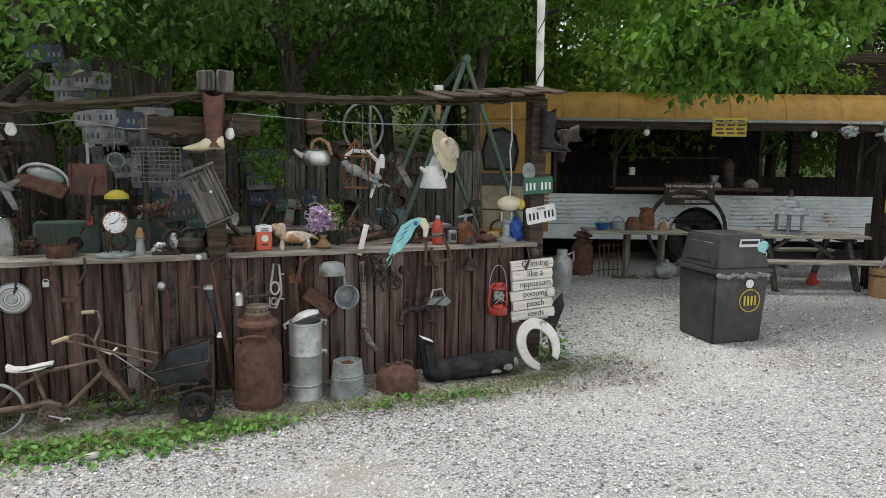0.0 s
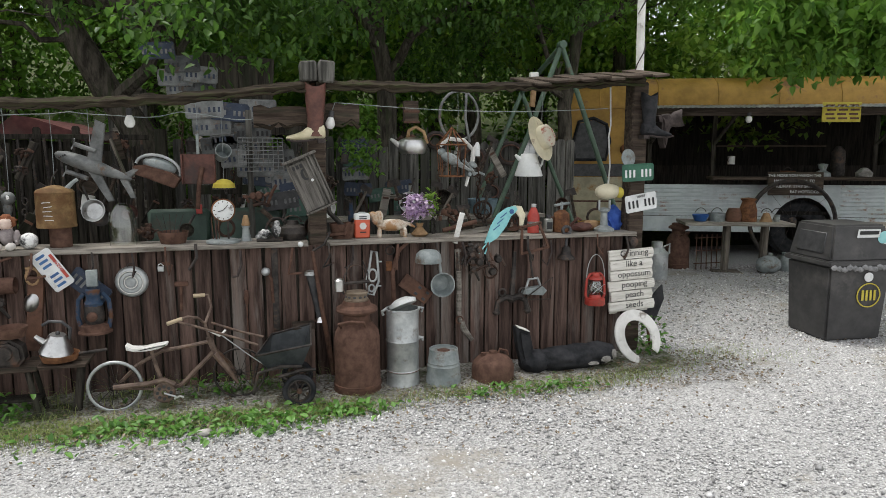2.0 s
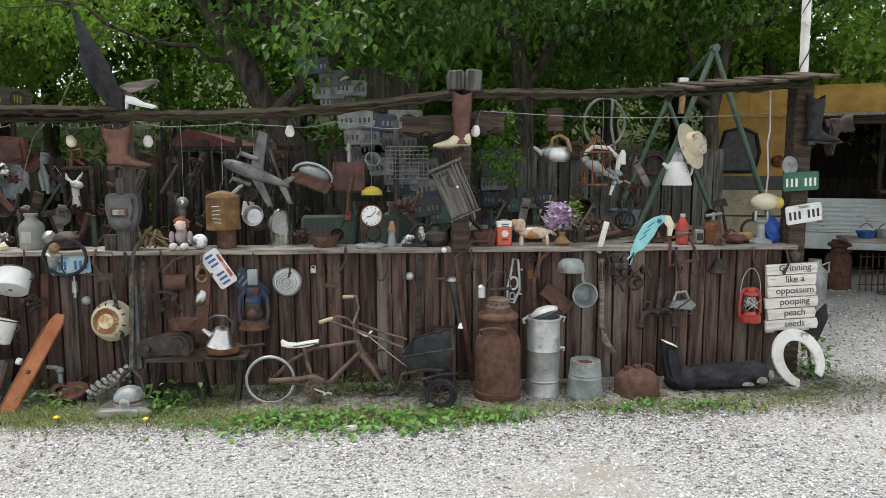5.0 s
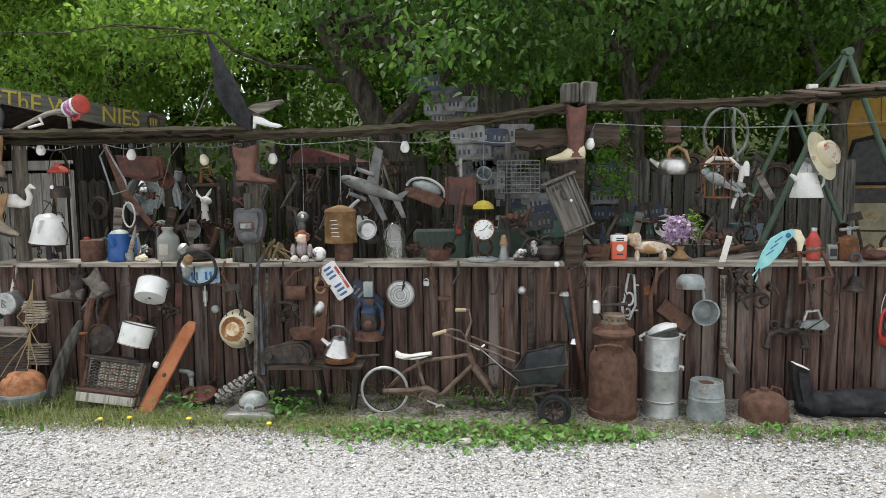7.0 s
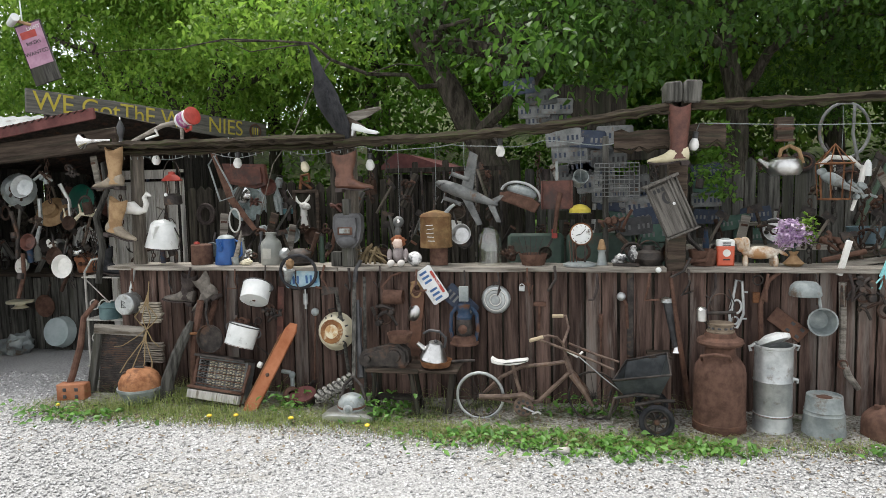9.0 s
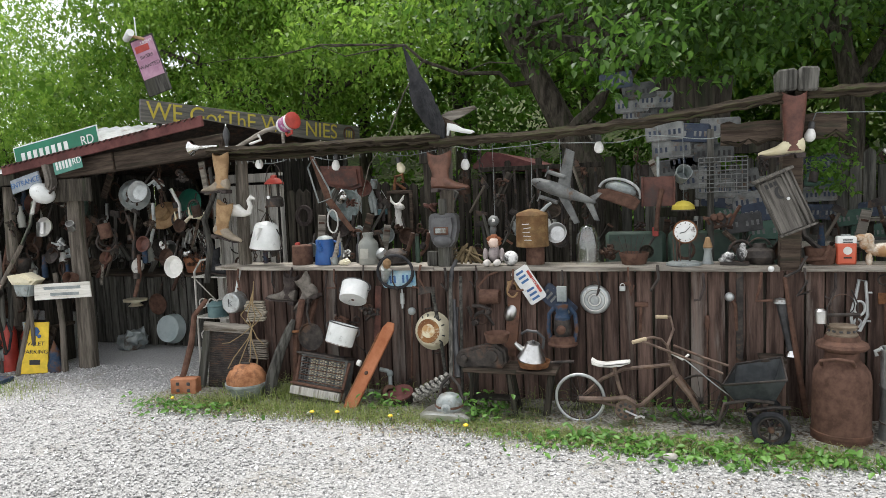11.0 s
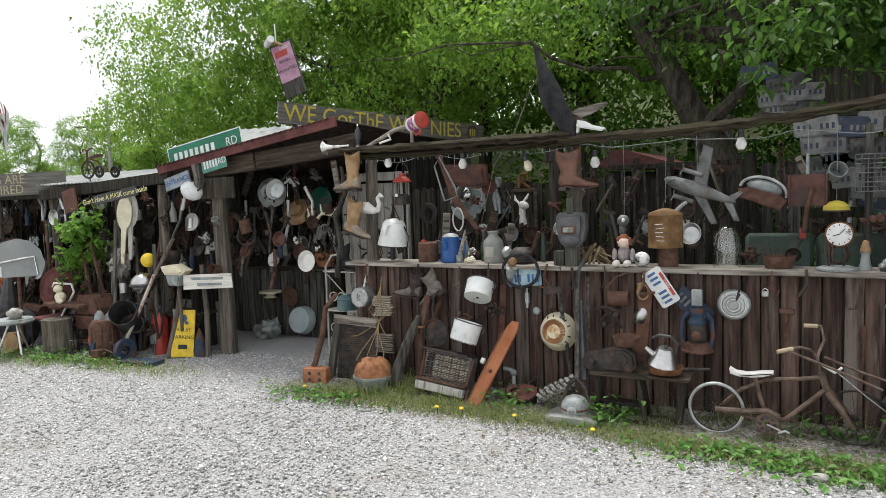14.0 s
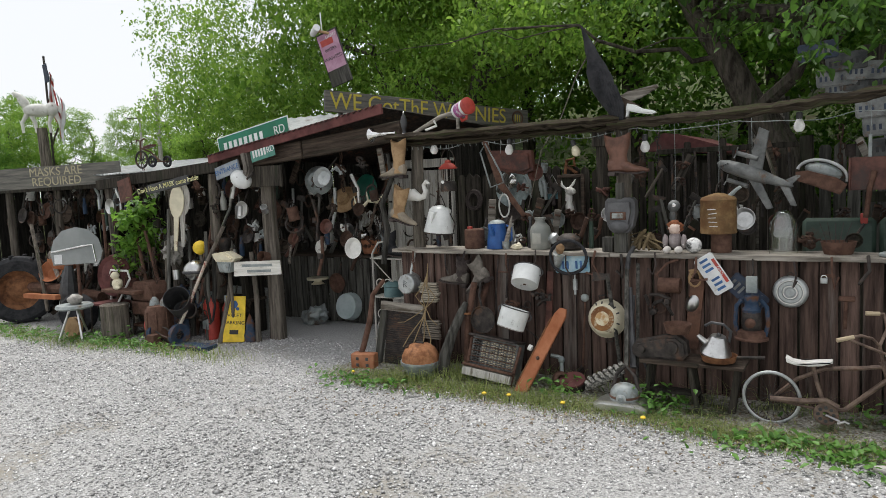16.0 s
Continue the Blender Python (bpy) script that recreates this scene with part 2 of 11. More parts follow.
gravel = surface("crushed_limestone", (0.23, 0.227, 0.222), (0.56, 0.555, 0.545), 0.95, 0, 60, 0.9, (1, 1, 1), (0.31, 0.285, 0.24), 0.25, 0.7)
soil = surface("leafy_soil", (0.025, 0.035, 0.012), (0.085, 0.11, 0.035), 0.95, 0, 9, 0.6, (1, 1, 1), (0.06, 0.05, 0.03), 0.4, 1)
dark_rust = surface("dark_rusty_iron", (0.04, 0.025, 0.019), (0.1, 0.06, 0.043), 0.8, 0.2, 14, 0.25, (1, 1, 1), (0.045, 0.038, 0.034), 0.4, 7)
stone_mat = surface("gravel_stone", (0.36, 0.357, 0.35), (0.72, 0.715, 0.705), 0.9, 0, 25, 0.2)
nt = stone_mat.node_tree
geo, hs, mr = nt.nodes.new("ShaderNodeNewGeometry"), nt.nodes.new("ShaderNodeHueSaturation"), nt.nodes.new("ShaderNodeMapRange")
mr.inputs["To Min"].default_value, mr.inputs["To Max"].default_value = 0.45, 1.3
nt.links.new(geo.outputs["Random Per Island"], mr.inputs["Value"]), nt.links.new(mr.outputs[0], hs.inputs["Value"])
was = nt.nodes["Principled BSDF"].inputs["Base Color"].links[0].from_socket
nt.links.new(was, hs.inputs["Color"]), nt.links.new(hs.outputs[0], nt.nodes["Principled BSDF"].inputs["Base Color"])


# ---------------------------------------------------------------- builders
def thing(name, label, cat, x=0, y=0, z=0, rx=0, ry=0, rz=0, group="", kind=""):
    ob = new(name)
    ob.matrix_basis = pose(x, y, z, rx, ry, rz)
    return tagged(ob, label, cat, group, kind)


def part(name, bm, material, parent, label="", sharp=38):
    me = bpy.data.meshes.new(name)
    bm.normal_update()
    bm.to_mesh(me)
    bm.free()
    me.materials.append(material)
    for f in me.polygons:
        f.use_smooth = True
    me.set_sharp_from_angle(angle=radians(sharp))
    ob = new(name, me)
    ob.parent = parent
    if label:
        ob["label"] = label
    return ob


def box(bm, c, s, rot=None, bevel=0.004):
    m = Matrix.Translation(c) @ (Euler([radians(a) for a in rot]).to_matrix().to_4x4() if rot else Matrix()) @ Matrix.Diagonal((*s, 1))
    vs = bmesh.ops.create_cube(bm, size=1, matrix=m)["verts"]
    if bevel:
        bmesh.ops.bevel(bm, geom=list({e for v in vs for e in v.link_edges}), offset=min(bevel, min(s) * 0.3), segments=1, affect="EDGES")


def lathe(bm, prof, n=22, m=None):
    m = m or Matrix()
    rings = []
    for r, z in prof:
        if r < 1e-5:
            rings.append([bm.verts.new(m @ Vector((0, 0, z)))])
        else:
            rings.append([bm.verts.new(m @ Vector((r * math.cos(2 * math.pi * k / n), r * math.sin(2 * math.pi * k / n), z))) for k in range(n)])
    for a, b in zip(rings, rings[1:]):
        for k in range(n):
            j = (k + 1) % n
            f = [a[k % len(a)], a[j % len(a)], b[j % len(b)], b[k % len(b)]]
            f = list(dict.fromkeys(f))
            if len(f) > 2:
                bm.faces.new(f)
    return bm


def tube(bm, pts, r, n=8, closed=False, m=None):
    pts = [Vector(p) for p in pts]
    m = m or Matrix()
    count = len(pts)
    rs = r if isinstance(r, (list, tuple)) else [r] * count
    rings, side = [], None
    for i, p in enumerate(pts):
        a, b = (pts[i - 1], pts[(i + 1) % count]) if closed else (pts[max(i - 1, 0)], pts[min(i + 1, count - 1)])
        d = (b - a).normalized() if (b - a).length > 1e-9 else Vector((0, 0, 1))
        side = (d.orthogonal() if side is None else side - d * side.dot(d)).normalized()
        up = d.cross(side)
        rings.append([bm.verts.new(m @ (p + rs[i] * (math.cos(2 * math.pi * k / n) * side + math.sin(2 * math.pi * k / n) * up))) for k in range(n)])
    for i in range(count if closed else count - 1):
        a, b = rings[i], rings[(i + 1) % count]
        for k in range(n):
            bm.faces.new((a[k], a[(k + 1) % n], b[(k + 1) % n], b[k]))
    if not closed:
        bm.faces.new(rings[0][::-1]), bm.faces.new(rings[-1])
    return bm


def arc(c, r, a0, a1, n=12, plane="xz", rz=None):
    out = []
    for k in range(n + 1):
        a = radians(a0 + (a1 - a0) * k / n)
        u, w = r * math.cos(a), (rz or r) * math.sin(a)
        out.append({"xz": (c[0] + u, c[1], c[2] + w), "xy": (c[0] + u, c[1] + w, c[2]), "yz": (c[0], c[1] + u, c[2] + w)}[plane])
    return out


def prism(bm, outline, y0, y1, bevel=0.0):
    """An outline in x and z, drawn out along y."""
    a = [bm.verts.new((x, y0, z)) for x, z in outline]
    b = [bm.verts.new((x, y1, z)) for x, z in outline]
    n = len(a)
    fa, fb = bm.faces.new(a), bm.faces.new(b[::-1])
    for k in range(n):
        bm.faces.new((a[k], b[k], b[(k + 1) % n], a[(k + 1) % n]))
    bmesh.ops.recalc_face_normals(bm, faces=bm.faces)
    if bevel:
        bmesh.ops.bevel(bm, geom=list(set(fa.edges) | set(fb.edges)), offset=bevel, segments=2, affect="EDGES")
    return bm


def blob(bm, c, s, lump=0.0, sub=3, freq=4.0, rot=None):
    m = Matrix.Translation(c) @ (Euler([radians(a) for a in rot]).to_matrix().to_4x4() if rot else Matrix())
    vs = bmesh.ops.create_icosphere(bm, subdivisions=sub, radius=1)["verts"]
    for v in vs:
        k = 1 + lump * noise.noise(v.co * freq * 0.5 + Vector(c) * 3.1)
        v.co = m @ Vector((v.co.x * s[0] * k, v.co.y * s[1] * k, v.co.z * s[2] * k))


def make(name, label, cat, place, parts, group="", kind=""):
    """A thing from a list of (part, shape, data, material[, label]): L lathed, T tubes, B boxes, P flat outlines with depth, S rounded lumps."""
    root = thing(name, label, cat, *place, group=group, kind=kind)
    for pn, shape, data, mat, *lab in parts:
        if shape in "TB" and len(data) > 1:
            for d in data:
                bm = bmesh.new()
                if shape == "B":
                    box(bm, *d)
                else:
                    closed = d[0][0] == "o"
                    tube(bm, d[0][1:] if closed else d[0], d[1], 8, closed)
                part(pn, bm, mat, root, lab[0] if lab else "")
            continue
        bm = bmesh.new()
        if shape == "L":
            prof, m = data if isinstance(data, tuple) else (data, None)
            lathe(bm, prof, 24, m)
        elif shape == "T":
            for pts, r in data:
                closed = pts[0] == "o"
                tube(bm, pts[1:] if closed else pts, r, 8, closed)
        elif shape == "B":
            for d in data:
                box(bm, *d)
        elif shape == "P":
            for o, y0, y1, bv in data:
                prism(bm, o, y0, y1, bv)
        elif shape == "S":
            for d in data:
                blob(bm, *d)
        part(pn, bm, mat, root, lab[0] if lab else "")
    return root


def writing(body, size, material, parent, m, name="lettering", spacing=1.0, label=""):
    """Raised letters as a mesh, on the xz plane of m, facing -y."""
    cu = bpy.data.curves.new(name, "FONT")
    cu.body, cu.size, cu.extrude, cu.align_x, cu.align_y, cu.space_character = body, size, 0.0012, "CENTER", "CENTER", spacing
    tmp = bpy.data.objects.new(name, cu)
    scene.collection.objects.link(tmp)
    bpy.context.view_layer.update()
    me = bpy.data.meshes.new_from_object(tmp.evaluated_get(bpy.context.evaluated_depsgraph_get()))
    bpy.data.objects.remove(tmp)
    me.materials.clear()
    me.materials.append(material)
    ob = new(name, me)
    ob.parent, ob.matrix_basis = parent, m @ pose(0, 0, 0, 90)
    if label:
        ob["label"] = label
    return ob


def mesh_stuff(name, verts, faces, material, label, cat, parent=None, kind="stuff"):
    me = bpy.data.meshes.new(name)
    k = faces.shape[1]
    me.vertices.add(len(verts)), me.loops.add(faces.size), me.polygons.add(len(faces))
    me.vertices.foreach_set("co", verts.astype(np.float32).ravel())
    me.loops.foreach_set("vertex_index", faces.astype(np.int32).ravel())
    me.polygons.foreach_set("loop_start", np.arange(0, faces.size, k, dtype=np.int32))
    me.update(calc_edges=True)
    me.materials.append(material)
    ob = new(name, me)
    if parent:
        ob.parent = parent
        if kind:
            ob["kind"] = kind
        return ob
    return tagged(ob, label, cat, kind=kind)


def leaf_mesh(centres, size, droop=0.5, rng=np.random.default_rng(3), fine=False):
    """One folded, pointed leaf at each centre; fine ones are oval with a drawn-out tip."""
    n = len(centres)
    a = rng.uniform(0, 2 * np.pi, n)
    tilt = rng.normal(-droop, 0.5, n)
    d = np.stack([np.cos(a) * np.cos(tilt), np.sin(a) * np.cos(tilt), np.sin(tilt)], 1)
    s = np.stack([-np.sin(a), np.cos(a), rng.normal(0, 0.45, n)], 1)
    s /= np.linalg.norm(s, axis=1)[:, None]
    u = np.cross(d, s)
    L = (size * rng.uniform(0.6, 1.25, n))[:, None]
    w = L * 0.33
    base, tip = centres, centres + d * L
    if fine:
        ring6 = [base]
        for along, across, lift in ((0.28, 0.92, 0.1), (0.62, 0.72, 0.02), (1.0, 0.0, -0.16), (0.62, -0.72, 0.02), (0.28, -0.92, 0.1)):
            ring6.append(centres + d * L * along + s * w * across + u * L * lift)
        v = np.stack(ring6, 1).reshape(-1, 3)
        i = np.arange(n)[:, None] * 6
        f = np.concatenate([i + [[0, 3, 2]], i + [[0, 2, 1]], i + [[0, 4, 3]], i + [[0, 5, 4]]], 1).reshape(-1, 3)
        return v, f
    lft, rgt = centres + d * L * 0.42 + s * w + u * L * 0.09, centres + d * L * 0.42 - s * w + u * L * 0.09
    v = np.stack([base, lft, tip, rgt], 1).reshape(-1, 3)
    i = np.arange(n)[:, None] * 4
    f = np.concatenate([i + [[0, 2, 1]], i + [[0, 3, 2]]], 1).reshape(-1, 3)
    return v, f


def spray(clusters, count, rng, per=14, spread=0.22):
    """Leaf places: twigs thrown through ellipsoids, thicker towards the outside, each with a few leaves."""
    out = []
    vol = np.array([c[3] * c[4] * c[5] for c in clusters]) ** 0.7
    for c, share in zip(clusters, vol / vol.sum()):
        n = max(1, int(count * share / per))
        d = rng.normal(size=(n, 3))
        d /= np.linalg.norm(d, axis=1)[:, None]
        r = rng.uniform(0.2, 1.0, n) ** 0.45
        mid = np.array(c[:3]) + d * r[:, None] * np.array(c[3:6])
        keep = np.array([noise.noise(Vector(p) * 0.9) > -0.18 for p in mid])
        mid = mid[keep]
        axis = rng.normal(size=(len(mid), 3)) * [1, 1, 0.35]
        axis /= np.linalg.norm(axis, axis=1)[:, None]
        along = rng.uniform(-1, 1, (len(mid), per))
        pts = mid[:, None] + axis[:, None] * along[..., None] * spread * 1.6 + rng.normal(size=(len(mid), per, 3)) * spread * 0.3
        out.append(pts.reshape(-1, 3))
    return np.concatenate(out)


def crooked(a, b, n, wob, rng):
    a, b = np.array(a, float), np.array(b, float)
    pts = [a + (b - a) * k / n + (rng.normal(size=3) * wob if 0 < k else 0) for k in range(n + 1)]
    return [tuple(p) for p in pts]


def tree(label, trunk, r0, limbs, clusters, count, size, leaf_mat, seed, group="trees", fine=False):
    """A tapered trunk, crooked limbs, and a crown of single leaves."""
    rng = np.random.default_rng(seed)
    bx, by, bz = trunk[0]
    root = thing("tree", label, "tree", bx, by, bz, group=group)
    off = np.array(trunk[0])
    bm = bmesh.new()
    pts = []
    for a, b in zip(trunk, trunk[1:]):
        pts += crooked(np.array(a) - off, np.array(b) - off, 4, r0 * 0.12, rng)[: 4]
    pts.append(tuple(np.array(trunk[-1]) - off))
    tube(bm, pts, [r0 * (1.25 if k == 0 else 1 - 0.65 * k / len(pts)) for k in range(len(pts))], 12)
    part("trunk", bm, bark, root)
    for a, b, r in limbs:
        bm = bmesh.new()
        p = crooked(np.array(a) - off, np.array(b) - off, 7, 0.06 + r * 0.6, rng)
        tube(bm, p, [r * (1 - 0.75 * k / 7) for k in range(8)], 7)
        for k in (3, 4, 5, 6):
            e = np.array(p[k]) + rng.normal(size=3) * [0.8, 0.8, 0.45]
            tube(bm, crooked(p[k], e, 4, 0.05, rng), [r * 0.32, r * 0.26, r * 0.2, r * 0.14, r * 0.08], 5)
        part("limb", bm, bark, root)
    v, f = leaf_mesh(spray([(*(np.array(c[:3]) - off), *c[3:]) for c in clusters], count, rng), size, 0.6, rng, fine)
    mesh_stuff("crown", v, f, leaf_mat, "", "", root)
    return root
# ---------------------------------------------------------------- ground
rng = np.random.default_rng(11)


def ground_height(x, y):
    """Level gravel, and a wooded bank that climbs behind the fence."""
    back = max(0.0, y - 6.5)
    fall = 0.12 + 0.88 * min(1.0, max(0.0, (x + 26) / 12))   # the bank dies out along the road
    return min(back * 0.28, 9 + back * 0.03) * fall + 0.012 * noise.noise(Vector((x * 0.7, y * 0.7, 0)))


bm = bmesh.new()
xs = [-900, -300, -120, -60, -35, -22, -16] + [-12 + k * 0.75 for k in range(35)] + [18, 25, 40, 80, 200, 900]
ys = [-600, -200, -60, -25, -14] + [-9 + k * 0.6 for k in range(36)] + [16, 22, 30, 40, 60, 120, 400, 900]
grid = [[bm.verts.new((x, y, ground_height(x, y) * (1 if abs(x) < 300 else 0.4))) for y in ys] for x in xs]
for i in range(len(xs) - 1):
    for j in range(len(ys) - 1):
        bm.faces.new((grid[i][j], grid[i + 1][j], grid[i + 1][j + 1], grid[i][j + 1]))
ground = part("ground", bm, gravel, None)
tagged(ground, "pale crushed limestone gravel yard", "ground", kind="structure")
ground.data.materials.append(soil)
for f in ground.data.polygons:
    if f.center.y > 6 or f.center.x < -13:
        f.material_index = 1


def stones(count, x0, x1, y0, y1, lo, hi):
    p = np.stack([rng.uniform(x0, x1, count), rng.uniform(y0, y1, count), np.zeros(count)], 1)
    s = rng.uniform(lo, hi, count) * rng.choice([0.6, 0.8, 1.0, 1.3], count)
    base = np.array([[1, 0, 0], [0, 1, 0], [-1, 0, 0], [0, -1, 0], [0, 0, 0.75], [0, 0, -0.4]], float)
    v = base[None] * rng.uniform(0.6, 1.15, (count, 6, 3)) + rng.normal(size=(count, 6, 3)) * 0.16
    a = rng.uniform(0, 6.28, count)
    c, d = np.cos(a)[:, None], np.sin(a)[:, None]
    v = np.stack([v[..., 0] * c - v[..., 1] * d, v[..., 0] * d + v[..., 1] * c, v[..., 2]], 2) * s[:, None, None] + p[:, None]
    v[..., 2] += (s * 0.12)[:, None]
    f = np.array([[0, 1, 4], [1, 2, 4], [2, 3, 4], [3, 0, 4], [1, 0, 5], [2, 1, 5], [3, 2, 5], [0, 3, 5]])
    return v.reshape(-1, 3), (np.arange(count)[:, None, None] * 6 + f[None]).reshape(-1, 3)


v, f = stones(105000, -9, 7.5, -3.7, 0.3, 0.006, 0.0145)
mesh_stuff("gravel_stones", v, f, stone_mat, "loose pale grey crushed gravel stones", "gravel")
v, f = stones(14000, 4, 12, 0, 4, 0.008, 0.02)
mesh_stuff("gravel_stones", v, f, stone_mat, "loose pale grey gravel beside the old bus", "gravel")
v, f = stones(900, -8, 7, -3.5, -0.4, 0.016, 0.026)
mesh_stuff("gravel_stones", v, f, stone_mat, "larger loose stones lying in the gravel", "gravel")


# ---------------------------------------------------------------- front counter
def board_mesh(w, d, h, seed, top="flat"):
    """An upright board with uneven edges, foot at the origin."""
    r = random.Random(seed)
    bm = bmesh.new()
    n = 5
    lean = r.uniform(-0.004, 0.004)
    left = [(-w / 2 + r.uniform(0, 0.004) + lean * k / n, h * k / n) for k in range(n + 1)]
    right = [(w / 2 - r.uniform(0, 0.004) + lean * k / n, h * k / n) for k in range(n + 1)]
    tip = [] if top == "flat" else [(lean, h + w * 0.45)] if top == "point" else [(-w * 0.3, h + w * 0.25), (w * 0.3, h + w * 0.25)]
    prism(bm, left + tip + right[::-1], -d / 2, d / 2)
    return bm


def board_row(root, x0, x1, y, z0, z1, w, material, tops=("flat",), ragged=0.0, gap=0.006, seed=1, name="plank", slope=0.0):
    """Upright boards side by side; boards of one cut share a mesh."""
    r = random.Random(seed)
    cuts = []
    for k in range(6):
        ob = part(name, board_mesh(w - gap, 0.022, z1 - z0 + r.uniform(-ragged, ragged), seed * 10 + k, tops[k % len(tops)]), material, root)
        cuts.append(ob)
    n = int((x1 - x0) / w)
    for k in range(n):
        src = cuts[k] if k < 6 else cuts[r.randrange(6)]
        ob = src if k < 6 else new(name, src.data)
        ob.parent = root
        x = x0 + (k + 0.5) * (x1 - x0) / n
        ob.matrix_basis = pose(x, y + r.uniform(-0.005, 0.005), z0 + r.uniform(-ragged, ragged) * 0.5 + slope * (x - x0), 0, r.uniform(-0.3, 0.3), 0)


counter = thing("bar_counter", "long outdoor bar of dark-stained upright boards, grey plank top", "counter")
board_row(counter, -3.88, 3.62, 0.0, 0.0, 1.085, 0.128, brown_board, seed=4, gap=0.01)
# dark sheet added behind the boards to block light, so the gaps stay dark
bm = bmesh.new()
box(bm, (-0.13, 0.026, 0.54), (7.46, 0.012, 1.06))
part('backing', bm, dark_board, counter)
for a, b in ((-3.92, -1.75), (-1.745, 0.86), (1.0, 3.7)):
    bm = bmesh.new()
    n = 14
    o = [(a + (b - a) * k / n, 1.122 + random.uniform(-0.004, 0.004)) for k in range(n + 1)]
    prism(bm, o + [(x, 1.088 + random.uniform(-0.003, 0.003)) for x, z in o[::-1]], -0.1, 0.27, 0.004)
    part("counter_top", bm, grey_plank, counter, "grey weathered plank top")
for y in (0.052,):
    bm = bmesh.new()
    for z in (0.25, 0.95):
        box(bm, (-0.13, y, z), (7.4, 0.035, 0.09))
    part("inner_rail", bm, old_plank, counter)
bm = bmesh.new()
for k in range(4):
    box(bm, (3.63, 0.1 + 0.11 * k, 0.545), (0.022, 0.1, 1.08))
part("end_boards", bm, brown_board, counter)

# posts and rails over the counter
for x, y, w, h, lab in ((0.93, 0.09, 0.14, 2.4, "square weathered post with a cracked block on top"), (3.74, 0.07, 0.15, 2.42, "dark square corner post of the bar"),
                        (-1.67, 0.085, 0.1, 2.36, "narrow weathered post of the bar")):
    bm = bmesh.new()
    box(bm, (0, 0, h / 2), (w, w, h), None, 0.012)
    po = thing("post", lab, "post", x, y, 0, 0, random.uniform(-0.8, 0.8), 0, "bar posts")
    part("shaft", bm, log_wood if w < 0.14 else old_plank, po)
    if w == 0.14:
        for dx, hh in ((-0.065, 0.15), (0.068, 0.165)):
            bm = bmesh.new()
            box(bm, (dx, -0.12, h + 0.02), (0.125, 0.21, hh), (0, 3 if dx > 0 else -4, 0), 0.014)
            part("top_block", bm, grey_board, po, "split grey end-grain block")
bm = bmesh.new()
tube(bm, [(0, 0, 0), (0.01, 0, 0.6), (-0.01, 0, 1.3), (0.012, 0.01, 2.2)], [0.075, 0.066, 0.06, 0.058], 12)
po = thing("post", "round peeled log post at the counter's end", "post", -3.73, 0.12, 0, 0, 0, 0, "bar posts")
part("shaft", bm, log_wood, po)


def rail(name, label, pts, w, h, material, seed, group="rails over the bar"):
    """A rough split rail through the points, with broken edges."""
    r = random.Random(seed)
    root = thing(name, label, "rail", *pts[0], group=group)
    o = Vector(pts[0])
    bm = bmesh.new()
    rings = []
    for a, b in zip(pts, pts[1:]):
        steps = max(2, int((Vector(b) - Vector(a)).length / 0.055))
        for k in range(steps):
            p = Vector(a).lerp(Vector(b), k / steps) - o
            hh, ww, dz = h * r.uniform(0.8, 1.22), w * r.uniform(0.85, 1.15), r.uniform(-0.006, 0.006)
            rings.append([bm.verts.new(p + Vector((0, sy * ww / 2 * q, sz * hh / 2 * q2 + dz))) for sy, sz, q, q2 in
                          ((-1, -1, 0.8, 1), (-1, 0, 1.05, 1), (-1, 1, 0.7, 1), (1, 1, 0.8, 0.9), (1, 0, 1, 1), (1, -1, 0.8, 1))])
    for a, b in zip(rings, rings[1:]):
        for k in range(6):
            bm.faces.new((a[k], a[(k + 1) % 6], b[(k + 1) % 6], b[k]))
    bm.faces.new(rings[0][::-1]), bm.faces.new(rings[-1])
    bmesh.ops.recalc_face_normals(bm, faces=bm.faces)
    part("timber", bm, material, root, sharp=25)
    bm = bmesh.new()
    line = []
    for a, b in zip(pts, pts[1:]):
        steps = max(3, int((Vector(b) - Vector(a)).length / 0.06))
        line += [tuple(Vector(a).lerp(Vector(b), k / steps) - o + Vector((0, -w * 0.42, -h * r.uniform(0.3, 0.75)))) for k in range(steps)]
    tube(bm, line, [r.uniform(0.006, 0.02) for p in line], 6)
    part("bark_edge", bm, mossy_rail, root, "ragged strip of bark")
    return root


rail("split_rail", "rough mossy split rail with broken edges over the bar", [(-3.95, 0.02, 2.2), (-2.9, 0, 2.19), (-1.6, 0, 2.19)], 0.2, 0.06, mossy_rail, 1)
rail("split_rail", "second rough mossy rail under the first one", [(-3.85, 0.08, 2.14), (-2.8, 0.07, 2.135), (-1.7, 0.06, 2.14)], 0.1, 0.05, mossy_rail, 2)
rail("split_rail", "rough bark-edged rail rising along the bar", [(-1.75, -0.02, 2.15), (-0.8, -0.03, 2.16), (0, -0.04, 2.21), (0.95, -0.05, 2.33)], 0.15, 0.065, mossy_rail, 3)
rail("split_rail", "rough bark-edged rail sagging along the bar", [(0.95, -0.04, 2.33), (1.9, -0.03, 2.33), (2.7, -0.02, 2.36), (3.8, 0, 2.43)], 0.15, 0.06, mossy_rail, 4)
rail("cross_timber", "thick brown cross timber nailed across the post", [(0.48, 0.06, 2.08), (1.35, 0.06, 2.12)], 0.05, 0.15, old_plank, 5)
slabs = thing("slab_roof", "little roof of split grey wooden slabs on the corner post", "roof", 0, 0, 0)
